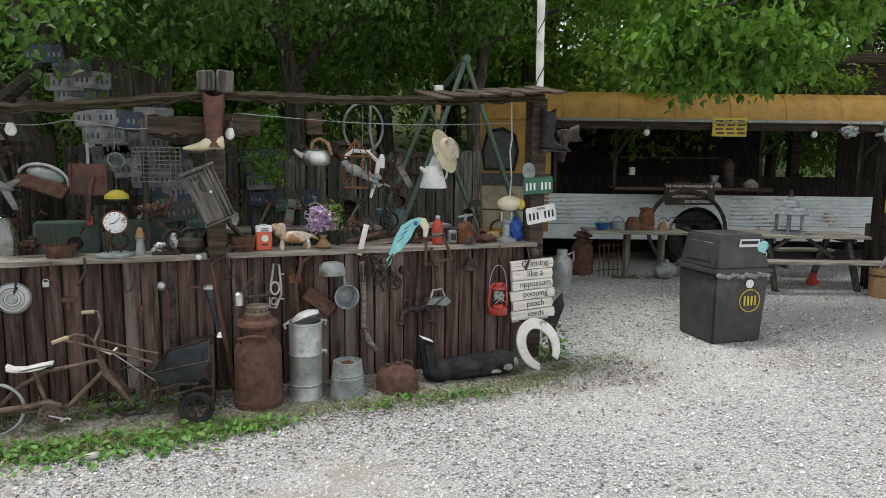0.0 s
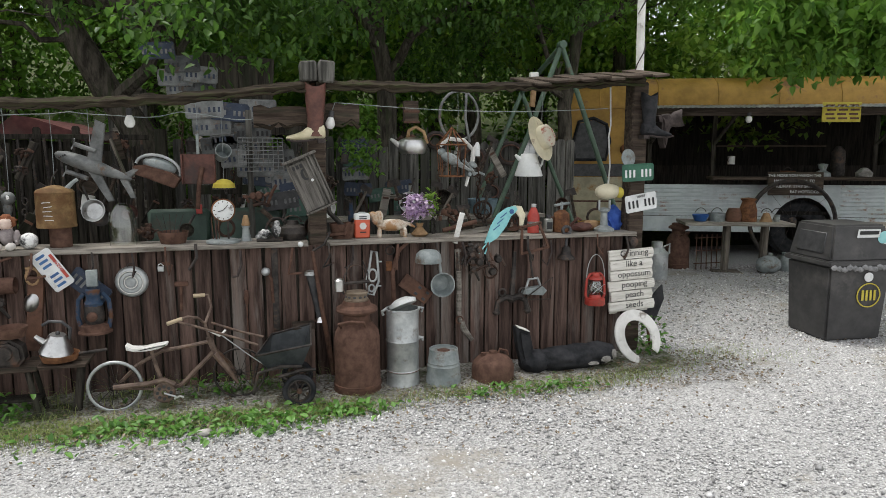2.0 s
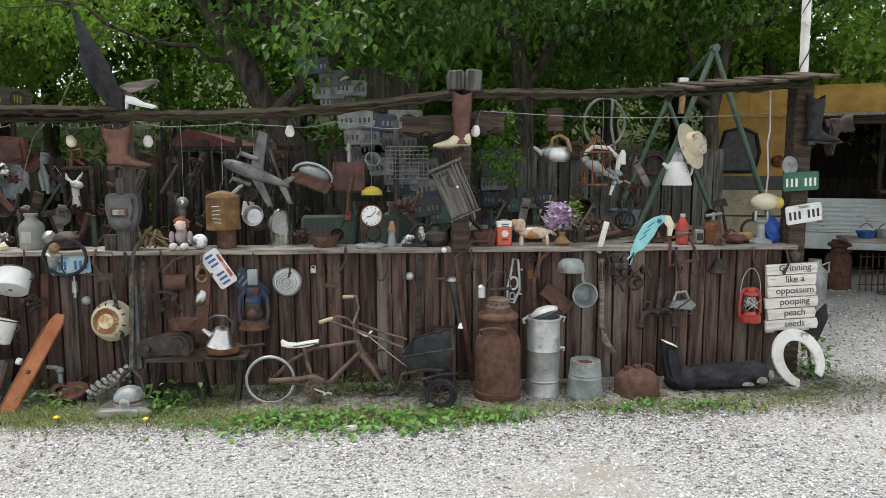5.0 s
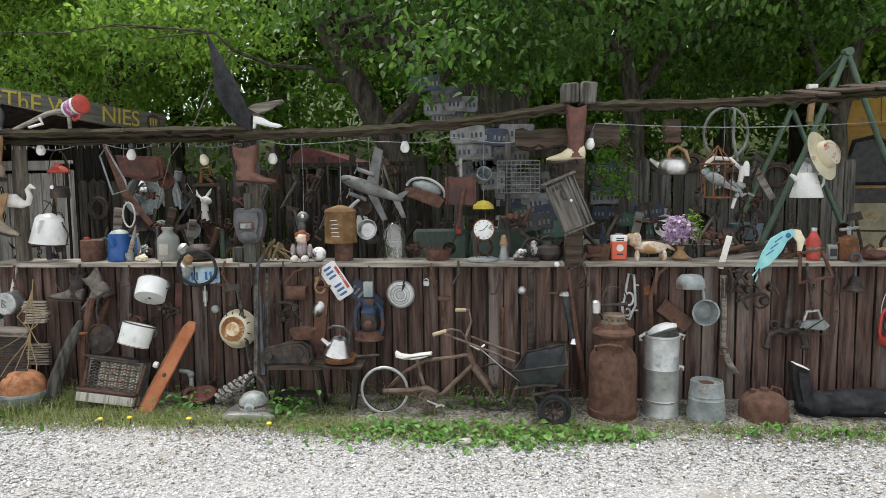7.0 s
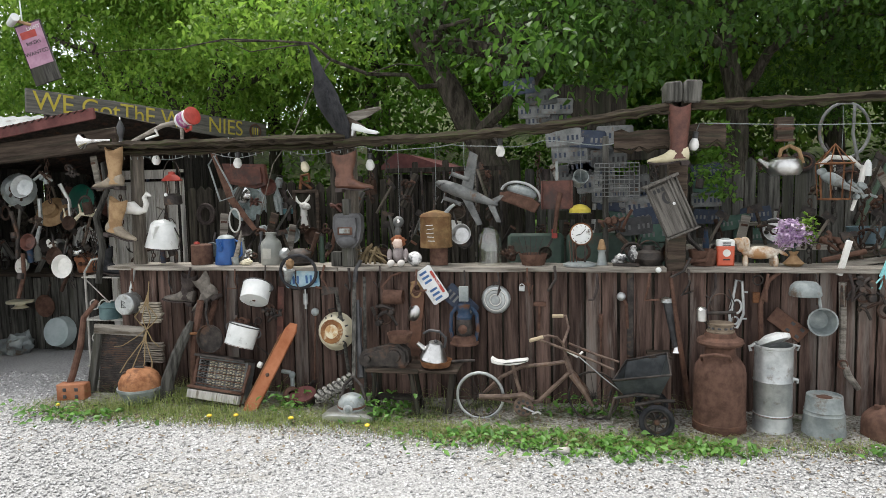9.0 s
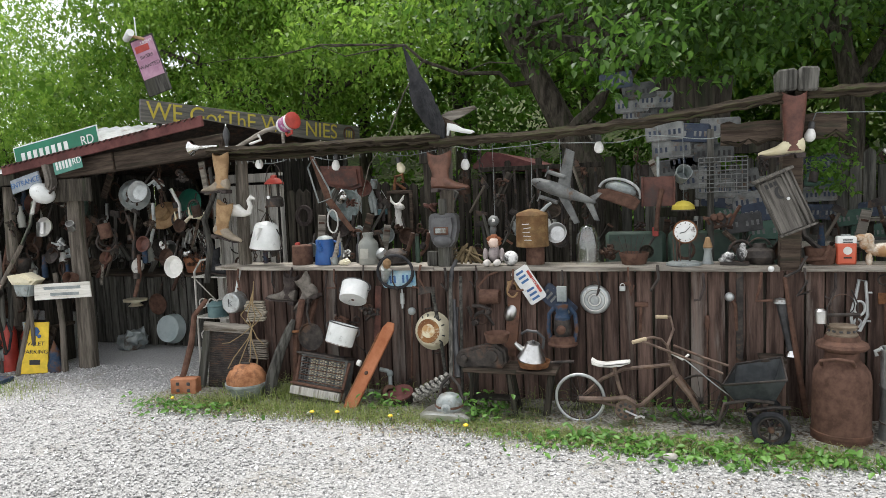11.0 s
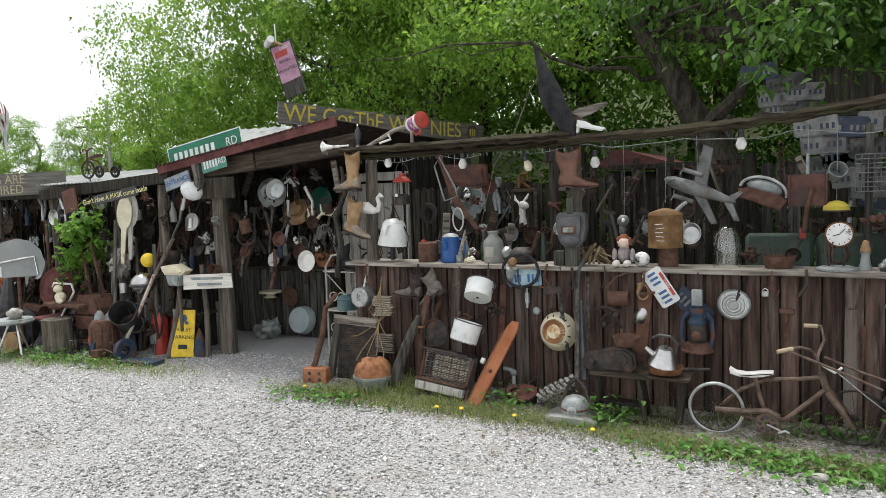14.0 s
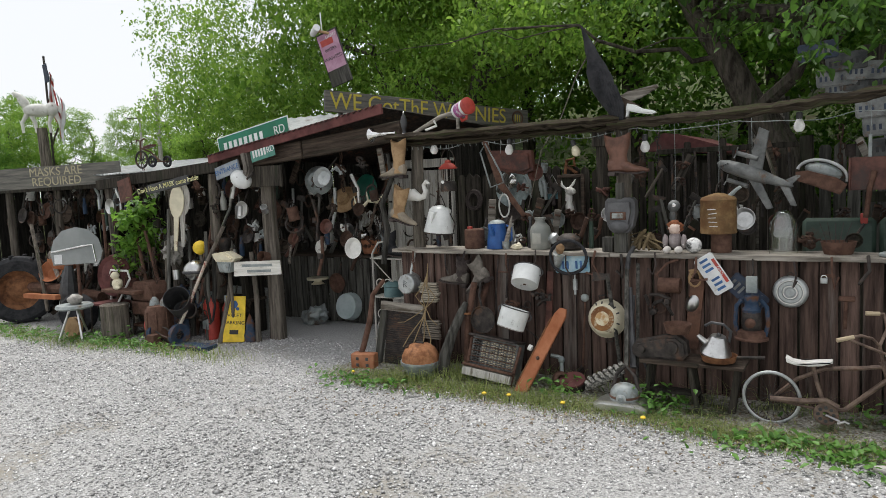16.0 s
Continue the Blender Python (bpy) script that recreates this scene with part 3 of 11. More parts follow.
for k in range(9):
    bm = bmesh.new()
    x = 2.75 + k * 0.13
    box(bm, (x, 0.08 + random.uniform(-0.05, 0.05), 2.41 + 0.011 * k), (0.125, 0.62, 0.02), (random.uniform(6, 10), -5 + random.uniform(-3, 3), random.uniform(-3, 3)), 0.004)
    part("slab", bm, old_plank, slabs)
bm = bmesh.new()
tube(bm, [(0, 0, 0), (-0.01, 0, 1.5), (-0.03, 0, 3.05), (-0.035, 0, 3.75)], 0.036, 14)
pole = thing("flag_pole", "tall white painted metal pole beside the bar", "pole", 3.9, 0.27, 0)
part("pole", bm, white_paint, pole)
bm = bmesh.new()
tube(bm, [(0.04 * math.cos(k * 0.7) - 0.022, 0.04 * math.sin(k * 0.7), 2.35 + 0.05 * k) for k in range(22)], 0.006, 5)
part("cable", bm, leather_dark, pole, "black cable wound round the pole")

# ---------------------------------------------------------------- fences and walls behind the bar
fence = thing("back_fence_left", "tall dark weathered picket fence behind the bar", "fence", kind="structure")
board_row(fence, -4.2, -2.35, 1.5, 0, 1.8, 0.105, dark_board, ("point", "round", "point"), 0.05, seed=21, gap=0.01)
board_row(fence, -2.35, -0.55, 1.95, 0, 1.92, 0.09, dark_board, ("flat", "round"), 0.09, seed=22, gap=0.016)
fence2 = thing("back_fence_right", "tall grey weathered plank fence under the trees", "fence", kind="structure")
board_row(fence2, -0.4, 4.2, 2.3, 0, 1.9, 0.12, grey_board, ("round", "point", "round", "flat"), 0.05, seed=23, gap=0.008)
for root, a, b, y in ((fence, -4.2, -2.35, 1.53), (fence2, -0.4, 4.2, 2.33)):
    bm = bmesh.new()
    for z in (0.5, 1.55):
        box(bm, ((a + b) / 2, y, z), (b - a, 0.04, 0.09))
    part("fence_rail", bm, dark_board, root)
for x, y, h in ((-2.3, 1.4, 2.05), (-0.5, 2.2, 2.05), (-3.05, 1.42, 1.95)):
    bm = bmesh.new()
    tube(bm, [(0, 0, 0), (0.02, 0, h / 2), (0, 0, h)], [0.075, 0.07, 0.06], 10)
    part("shaft", bm, dark_board, thing("fence_post", "round dark wooden fence post", "post", x, y, 0, group="fence posts"))
door = thing("door_1", "weathered whitewashed plank door behind the bar", "door", kind="structure")
board_row(door, -4.98, -4.22, 1.48, 0, 1.9, 0.125, white_board, seed=31)
bm = bmesh.new()
for x in (-5.03, -4.17):
    box(bm, (x, 1.46, 1.0), (0.09, 0.07, 2.0))
box(bm, (-4.6, 1.46, 1.98), (0.95, 0.07, 0.1))
part("door_frame", bm, white_board, door)
# small clapboard shed seen over the fence
shed = thing("clapboard_shed", "small grey clapboard shed with a red metal roof", "shed", -1.0, 3.4, 0)
for k in range(22):
    bm = bmesh.new()
    box(bm, (0.09, -0.6, 0.15 + 0.11 * k), (0.32, 0.025, 0.12), (8, 0, 0), 0.003)
    part("clapboard", bm, grey_plank, shed)
for x in (-0.08, 0.26):
    bm = bmesh.new()
    box(bm, (x, -0.58, 1.25), (0.06, 0.07, 2.5))
    part("corner_board", bm, grey_board, shed)
bm = bmesh.new()
prism(bm, [(-1.1, 0), (-0.12, 0), (-0.12, 1.9), (-1.1, 1.95)], -0.5, 1.2)
part("wall", bm, dark_board, shed)
bm = bmesh.new()
prism(bm, [(-1.18, 2.05), (-1.0, 2.2), (-0.85, 2.18), (-0.2, 1.96), (-0.2, 1.92), (-1.18, 2.0)], -0.75, 1.4, 0.01)
part("roof", bm, red_roof, shed)

# ---------------------------------------------------------------- sheds beside the bar
def corrugated(bm, p0, p1, depth, rise, pitch=0.076, amp=0.012):
    """A corrugated sheet from p0 to p1, going back by depth and up by rise."""
    p0, p1 = Vector(p0), Vector(p1)
    n = max(4, int((p1 - p0).length / pitch * 4))
    rows = []
    for dy, dz in ((0, 0), (depth, rise)):
        rows.append([bm.verts.new(p0.lerp(p1, k / n) + Vector((0, dy, dz + amp * math.sin(k * math.pi / 2)))) for k in range(n + 1)])
    for k in range(n):
        bm.faces.new((rows[0][k], rows[0][k + 1], rows[1][k + 1], rows[1][k]))
    bmesh.ops.solidify(bm, geom=bm.faces[:], thickness=0.004)


porch = thing("porch", "open timber porch with a sloping red metal roof", "porch", 0, 0, 0, kind="structure")
pb = thing("porch_beam", "heavy dark beam sloping along the porch front", "beam", -5.2, 0.12, 2.17, 0, -4.6, 0)
for k in range(2):
    bm = bmesh.new()
    box(bm, (-0.66 + 1.32 * k, 0.012 * k, 0), (1.31, 0.09, 0.19), None, 0.01)
    part("timber", bm, old_plank, pb)
bm = bmesh.new()
corrugated(bm, (-6.6, -0.05, 2.17), (-4.05, -0.05, 2.52), 3.4, -0.12)
part("roof", bm, iron, porch)
bm = bmesh.new()
box(bm, (-5.3, -0.02, 2.31), (2.6, 0.03, 0.1), (0, -7.8, 0))
part("fascia", bm, red_roof, porch, "faded red fascia board")
# inner porch walls carry their deep shade in the board colour
for z, y in ((0, 0),):
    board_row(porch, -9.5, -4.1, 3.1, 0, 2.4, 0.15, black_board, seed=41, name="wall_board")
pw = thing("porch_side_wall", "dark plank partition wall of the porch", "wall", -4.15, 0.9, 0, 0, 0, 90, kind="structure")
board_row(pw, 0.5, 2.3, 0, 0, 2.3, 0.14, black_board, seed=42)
bm = bmesh.new()
tube(bm, [(0, 0, 0), (0.01, 0, 0.7), (-0.015, 0, 1.4), (0, 0, 2.15)], [0.1, 0.088, 0.084, 0.08], 14)
part("shaft", bm, log_wood, thing("post", "thick round grey log post of the porch", "post", -5.86, 0.2, 0, group="porch posts"))
back = thing("back_counter", "low counter of silvery upright boards under the porch", "counter", 0, 0, 0)
board_row(back, -6.9, -5.15, 1.25, 0, 0.84, 0.115, grey_board, seed=43, gap=0.012, ragged=0.01)
bm = bmesh.new()
box(bm, (-6.02, 1.5, 0.865), (1.8, 0.6, 0.035))
part("counter_top", bm, old_plank, back)
side = part("side_board", board_mesh(0.5, 0.02, 0.84, 77), dark_board, back)
side.matrix_basis = pose(-5.14, 1.5, 0, 0, 0, 90)
# lower shed on the left
low = thing("junk_shed", "long low open shed crammed with hanging junk", "shed", 0, 0, 0, kind="structure")
bm = bmesh.new()
corrugated(bm, (-12.6, 0.0, 2.02), (-6.6, 0.0, 2.06), 3.2, 0.35)
part("roof", bm, sheet_metal, low)
bm = bmesh.new()
box(bm, (-7.7, 0.02, 1.98), (2.5, 0.06, 0.13), (0, -3.3, 0))
box(bm, (-10.8, 0.05, 1.93), (3.6, 0.06, 0.12), (0, 0, 0))
part("fascia", bm, dark_board, low)
# back wall of the shed, shade painted in with near-black boards
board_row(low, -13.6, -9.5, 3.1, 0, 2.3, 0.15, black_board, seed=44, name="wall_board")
# end wall added to keep daylight out, in the same shade-dark boards
ew = thing('shed_end_wall', 'added near-black plank end wall that keeps light out of the junk shed', 'wall', -12.6, 0.1, 0, 0, 0, 90, kind='structure')
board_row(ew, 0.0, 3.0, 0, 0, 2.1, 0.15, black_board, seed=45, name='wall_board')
for x in (-6.75, -7.55, -8.9, -10.2, -11.6):
    bm = bmesh.new()
    tube(bm, [(x, 0.15, 0), (x + random.uniform(-0.04, 0.04), 0.15, 1), (x, 0.15, 1.97)], [0.07, 0.06, 0.055], 10)
    part("shed_post", bm, log_wood, low)
bm = bmesh.new()
corrugated(bm, (-7.7, 1.0, 2.42), (-6.3, 1.0, 2.4), 1.5, 0.42, 0.2, 0.018)
part("upper_roof", bm, sheet_metal, low, "pale bent corrugated sheet")

# ---------------------------------------------------------------- the old bus
bus = thing("school_bus", "old yellow school bus turned food stand, white ribbed side", "bus", 5.66, 5.64, 0, 0, 0, -21.1)
LEN = 9.6


def bus_part(name, fill, material, label=""):
    bm = bmesh.new()
    fill(bm)
    return part(name, bm, material, bus, label)


def roof_shell(bm):
    o = [(0.0, 2.58), (0.02, 2.78), (0.12, 2.95), (0.35, 3.07), (0.8, 3.12), (1.6, 3.12), (2.05, 3.07), (2.3, 2.95), (2.4, 2.75), (2.4, 2.58)]
    a, b = [bm.verts.new((0, y, z)) for y, z in o], [bm.verts.new((LEN, y, z)) for y, z in o]
    for k in range(len(o) - 1):
        bm.faces.new((a[k], b[k], b[k + 1], a[k + 1]))
    bm.faces.new(a), bm.faces.new(b[::-1])


bus_part("roof", roof_shell, bus_yellow)
for k in range(10):
    x = 0.5 + k * 0.98
    bus_part("roof_seam", lambda bm: tube(bm, [(x, -0.004, 2.58), (x, 0.016, 2.78), (x, 0.116, 2.955), (x, 0.35, 3.075)], 0.009, 5), bus_yellow)
bus_part("drip_rail", lambda bm: box(bm, (LEN / 2, -0.015, 2.57), (LEN, 0.04, 0.04)), bus_yellow)
# side below the openings, ribbed, cut for the wheel
for x0, x1, z0, z1 in ((0.95, 3.35, 0.72, 1.26), (4.5, 9.6, 0.72, 1.26), (0.95, 3.35, 0.45, 0.71), (4.5, 9.6, 0.45, 0.71)):
    bus_part("side_panel", lambda bm: box(bm, ((x0 + x1) / 2, 0.02, (z0 + z1) / 2), (x1 - x0, 0.04, z1 - z0)), bus_white)
    if z0 > 0.7:
        for k in range(7):
            bus_part("rib", lambda bm: box(bm, ((x0 + x1) / 2, -0.006, z0 + 0.06 + 0.07 * k), (x1 - x0 - 0.03, 0.022, 0.03), None, 0.008), bus_white)


def arch(bm):
    o = [(3.35, 1.26), (3.35, 0.45)] + [(3.925 + 0.52 * math.cos(radians(a)), 0.45 + 0.6 * math.sin(radians(a))) for a in range(180, -1, -15)] + [(4.5, 0.45), (4.5, 1.26)]
    prism(bm, o[::-1], 0.0, 0.04)


bus_part("wheel_arch", arch, bus_white)
# far side and floor coloured near-black for interior shade; skirt closes off light below
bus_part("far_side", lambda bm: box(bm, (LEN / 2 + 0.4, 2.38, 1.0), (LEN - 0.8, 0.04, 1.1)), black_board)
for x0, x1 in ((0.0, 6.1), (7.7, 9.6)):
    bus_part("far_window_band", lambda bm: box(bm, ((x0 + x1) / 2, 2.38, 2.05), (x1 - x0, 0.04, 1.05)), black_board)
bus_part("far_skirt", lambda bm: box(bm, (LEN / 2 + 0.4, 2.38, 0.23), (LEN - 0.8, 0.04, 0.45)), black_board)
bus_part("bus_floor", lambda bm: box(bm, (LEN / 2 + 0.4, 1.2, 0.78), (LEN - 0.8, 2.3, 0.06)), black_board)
bus_part("front_end", lambda bm: prism(bm, [(0.0, 0.55), (1.28, 0.55), (1.28, 2.58), (0.0, 2.58), (-0.12, 2.2), (-0.2, 1.4), (-0.2, 0.9)], 0.0, 2.38, 0.02), bus_yellow)
bus_part("front_panel", lambda bm: box(bm, (0.5, -0.012, 1.0), (1.3, 0.02, 0.76)), surface("faded_cream_panel", (0.3, 0.27, 0.19), (0.48, 0.43, 0.3), 0.7, 0, 5, 0.15, (1, 1, 1), (0.3, 0.15, 0.05), 0.3, 2.5))
bus_part("panel_groove", lambda bm: box(bm, (0.5, -0.024, 0.96), (1.3, 0.012, 0.03)), rust)
bus_part("window_rim", lambda bm: tube(bm, [(0.06, -0.02, 1.98), (0.1, -0.02, 1.68), (0.62, -0.02, 1.68), (0.68, -0.02, 2.0), (0.62, -0.02, 2.28), (0.4, -0.02, 2.39), (0.15, -0.02, 2.33)], 0.03, 8, True), black_rubber, "black rubber window seal")
bus_part("stop_lamp", lambda bm: lathe(bm, [(0, 0), (0.09, 0), (0.1, 0.05), (0.07, 0.1), (0, 0.12)], 16, pose(0.95, -0.02, 1.85, 90)), rust_light, "round amber lamp housing")
bus_part("black_stripe", lambda bm: box(bm, (0.55, -0.005, 1.5), (1.46, 0.02, 0.22)), black_plastic)
bus_part("end_window", lambda bm: prism(bm, [(0.1, 1.7), (0.62, 1.7), (0.66, 2.0), (0.6, 2.25), (0.4, 2.36), (0.16, 2.3), (0.06, 2.0)], -0.02, 0.01, 0.008), black_plastic, "dark rounded window")
bus_part("serving_counter", lambda bm: box(bm, (3.7, -0.18, 1.38), (2.75, 0.42, 0.05)), old_plank)
for x in (1.36, 2.42, 5.0, 6.75, 8.4):
    bus_part("window_post", lambda bm: box(bm, (x, 0.03, 1.92), (0.07, 0.07, 1.3)), dark_board)
    bus_part("brace", lambda bm: tube(bm, [(x, -0.02, 1.95), (x + 0.22, -0.45, 2.42)], 0.03, 6), dark_board)
bus_part("inner_shelf", lambda bm: box(bm, (3.7, 1.2, 1.92), (1.9, 0.3, 0.03)), old_plank)
bus_part("awning_timber", lambda bm: box(bm, (4.9, -0.78, 2.44), (7.4, 0.05, 0.13)), old_plank)
bm = bmesh.new()
corrugated(bm, (1.25, -0.95, 2.5), (8.7, -0.95, 2.5), 0.95, 0.09)
part("awning", bm, sheet_metal, bus, "rusty corrugated awning")
for x in (1.35, 8.6):
    bus_part("awning_post", lambda bm: box(bm, (x if x > 2 else 6.82, -0.8, 1.22), (0.09, 0.09, 2.44)), dark_board)
for x in (3.9,):
    wheel = part("wheel", lathe(bmesh.new(), [(0.22, -0.12), (0.44, -0.13), (0.49, -0.08), (0.5, 0), (0.49, 0.08), (0.44, 0.13), (0.22, 0.12)], 28), black_rubber, bus, "black rubber bus tyre")
    wheel.matrix_basis = pose(x, 0.2, 0.5, 90)

# ---------------------------------------------------------------- trees and the wooded bank
tree("leaning maple behind the bar, dark trunk and dense green crown", [(-0.2, 2.9, 0), (-0.75, 2.8, 1.9), (-1.4, 2.7, 3.1), (-2.2, 2.6, 4.6)], 0.22,
     [((-1.9, 2.45, 4.05), (0.1, 2.5, 2.75), 0.16), ((-0.75, 2.5, 3.3), (1.5, 2.3, 3.6), 0.1), ((-1.0, 2.75, 2.4), (0.4, 1.8, 4.2), 0.08), ((-1.3, 2.7, 3.0), (-3.4, 1.6, 3.4), 0.032), ((-1.5, 2.7, 3.4), (0.9, 2.2, 3.4), 0.12), ((-2.0, 2.6, 4.2), (-3.6, 3.6, 5.6), 0.09)],
     # the cluster at z 6.2 is out of view, added to shade leaves and bar
     [(-0.6, 1.9, 4.0, 2.0, 1.4, 1.0), (1.2, 1.5, 3.6, 1.5, 1.2, 0.75), (0.5, 2.6, 4.6, 2.6, 1.6, 1.0), (0.4, 1.0, 2.95, 0.7, 0.5, 0.4), (1.2, 2.6, 6.2, 3.0, 1.5, 1.0), (-0.3, 0.2, 2.62, 0.2, 0.14, 0.22), (-0.12, 0.3, 2.9, 0.4, 0.2, 0.2)],
     27000, 0.088, leaf_deep, 51, fine=True)
tree("tall dark-trunked tree behind the plank fence", [(2.1, 4.1, 0.2), (2.2, 4.1, 2.4), (2.0, 4.2, 4.2), (2.3, 4.3, 6.5)], 0.17,
     [((2.1, 4.1, 2.8), (3.6, 3.2, 4.4), 0.08), ((2.1, 4.1, 3.2), (0.7, 3.6, 4.8), 0.08), ((2.1, 4.2, 4.0), (3.4, 5.2, 5.4), 0.07)],
     [(2.4, 3.4, 4.3, 1.8, 1.3, 0.9), (3.8, 3.2, 4.0, 1.4, 1.2, 0.8), (1.8, 4.6, 5.4, 2.4, 1.8, 1.3), (3.2, 4.2, 3.0, 0.9, 0.7, 0.6)],
     21000, 0.088, leaf_deep, 52, fine=True)
tree("slender tree beside the old bus", [(5.0, 4.2, 0), (4.9, 4.2, 2.5), (5.2, 4.1, 4.5), (5.4, 4.0, 6.0)], 0.13,
     [((4.95, 4.2, 2.6), (3.8, 3.5, 4.3), 0.06), ((5.1, 4.1, 3.6), (6.6, 3.0, 4.4), 0.06)],
     [(5.2, 3.8, 4.7, 1.7, 1.2, 0.9), (6.4, 3.2, 4.4, 1.2, 1.0, 0.6), (4.4, 4.6, 4.6, 1.4, 1.2, 0.9)], 17000, 0.09, leaf_mid, 53, fine=True)
tree("overhanging maple branch with broad fresh leaves before the bus", [(14.5, 0.6, 0), (13.8, 0.8, 3.0), (11.2, 1.3, 4.9), (8.0, 1.5, 4.8)], 0.2,
     [((9.6, 1.4, 4.8), (6.0, 0.9, 3.5), 0.06), ((10, 1.4, 4.85), (7.4, 0.6, 3.6), 0.06), ((9.0, 1.5, 4.8), (6.6, 1.4, 4.4), 0.05)],
     [(6.9, 1.0, 3.55, 1.2, 0.8, 0.55), (6.3, 1.0, 3.1, 0.75, 0.5, 0.45), (7.6, 0.9, 3.5, 1.0, 0.7, 0.5), (8.6, 1.2, 4.3, 2.0, 1.2, 0.6), (7.0, 1.2, 4.3, 1.6, 1.1, 0.5), (7.2, 0.8, 2.95, 0.4, 0.4, 0.25)],
     15000, 0.125, leaf_mid, 54, fine=True)
tree("big spreading tree with fresh green leaves behind the porch", [(-6.2, 5.6, 0), (-6.0, 5.4, 2.6), (-5.4, 5.0, 4.6), (-5.0, 4.8, 6.6)], 0.24,
     [((-6.0, 5.4, 2.8), (-8.6, 4.6, 4.6), 0.1), ((-5.8, 5.2, 3.4), (-3.2, 3.4, 3.9), 0.09), ((-5.4, 5, 4.4), (-2.9, 4.0, 5.5), 0.09), ((-5.6, 5.2, 3.8), (-7.0, 6.8, 6.2), 0.08)],
     [(-6.6, 4.8, 5.0, 2.2, 1.8, 1.2), (-4.2, 3.7, 4.5, 1.9, 1.5, 1.0), (-8.6, 5.0, 4.0, 1.5, 1.5, 1.1), (-3.2, 2.7, 3.7, 1.3, 1.0, 0.6), (-6.0, 5.6, 6.6, 3.0, 2.4, 1.3), (-8.0, 5.8, 5.6, 1.8, 1.8, 1.2), (-5.6, 4.4, 3.5, 1.6, 1.1, 0.8), (-10.4, 4.8, 5.0, 1.7, 1.5, 1.2), (-11.0, 5.4, 3.6, 1.2, 1.2, 1.0), (-13.4, 5.2, 5.3, 1.1, 1.0, 1.0), (-12.2, 5.0, 3.9, 1.2, 1.0, 0.8), (-14.8, 5.6, 3.8, 1.2, 1.0, 0.7)],
     82000, 0.084, leaf_fresh, 55, fine=True)


def wood_tree(seed, mat):
    r = np.random.default_rng(seed)
    h = 9
    cl = [(r.normal() * 1.3, r.normal() * 1.0, z, 1.9, 1.7, 1.2) for z in (2.0, 3.2, 4.4, 5.6, 6.8, 8.0)] + [(r.normal() * 2, r.normal(), r.uniform(1, 6), 1.3, 1.2, 0.9) for k in range(4)]
    return tree("forest tree with a thin trunk on the wooded bank", [(0, 0, -0.6), (r.normal() * 0.2, 0, 3), (r.normal() * 0.5, 0, 6), (r.normal() * 0.5, 0, h - 1.6)], 0.15,
                [((0, 0, 2.2), (1.6, 0.3, 4.2), 0.06), ((0, 0, 3.2), (-1.6, -0.3, 5.0), 0.06), ((0, 0, 1.8), (-1.2, -0.8, 3.0), 0.04)], cl, 26000, 0.15, mat, seed, "woods behind the bar")


kinds = [wood_tree(61, leaf_mid), wood_tree(62, leaf_fresh), wood_tree(63, leaf_fresh), wood_tree(64, leaf_mid)]
spots = [(-1.5, 8.5, 1.0), (3.2, 8.2, 1.05), (6.6, 9.6, 1.1), (0.9, 11.0, 1.2), (-4.2, 9.0, 1.0), (10.0, 10.8, 1.1), (13.8, 9.6, 1.2), (5.0, 13, 1.3), (-2.6, 13, 1.3), (-7.2, 10.4, 1.1),
         (9, 15, 1.4), (16, 13, 1.4), (1.5, 17, 1.5), (-6, 16, 1.4), (-10.2, 13, 1.2), (-11.5, 18, 1.5), (18, 8, 1.2), (-16.5, 26, 1.5), (8.0, 8.3, 0.9), (4.6, 7.4, 0.8), (-9.4, 8.4, 0.8), (12, 20, 1.8), (-2, 22, 1.9), (20, 18, 1.8), (15.5, 6.2, 1), (18.5, 4.6, 1), (12.2, 7.4, 1), (21.5, 3.0, 1), (16, 9, 1)]
for k, (x, y, s) in enumerate(spots):
    src = kinds[(k * 7 + k // 4) % 4]
    if k < 4:
        src.matrix_basis = pose(x, y, ground_height(x, y)) @ Matrix.Diagonal((s, s, s, 1))
    if k >= 4:
        copy_thing(src, pose(x, y, ground_height(x, y), 0, 0, 73 * k))
# far trees and hedge line along the road
for k, (x, y, s) in enumerate([(-27.5, 3.2, 0.9), (-52, 26, 1.1), (-40, 24, 1.0), (-60, 22, 0.9), (-34, 22, 1.2), (-58, 34, 1.2), (-70, 30, 1.1), (-26, 20, 1.2), (-66, 14, 0.8), (-75, 20, 0.9), (-31, 4.4, 1), (-46, 20, 1), (-50, 16, 1), (-64, 26, 1), (-44, 28, 1), (-36, 28, 1), (-29, 26, 1)]):
    far = copy_thing(kinds[k % 3], pose(x, y, ground_height(x, y) - 0.3, 0, 0, 50 * k))
    far.scale = (1.0, 1.0, 1.1 * s) if x < -63 else (0.85, 0.85, 0.78 * s)
# undergrowth on the bank
rb = np.random.default_rng(77)
n = 26000
p = np.stack([rb.uniform(-12, 16, n), rb.uniform(4.6, 12, n), np.zeros(n)], 1)
p = p[(p[:, 0] < 3.5) | (p[:, 1] > 9.5)]
n = len(p)
p[:, 2] = np.maximum(0, p[:, 1] - 6.5) * 0.28 + np.abs(rb.normal(0, 0.55, n)) + 0.1
v, f = leaf_mesh(p, 0.2, 0.2, rb)
mesh_stuff("undergrowth", v, f, leaf_mid, "leafy undergrowth on the bank behind the fence", "undergrowth")
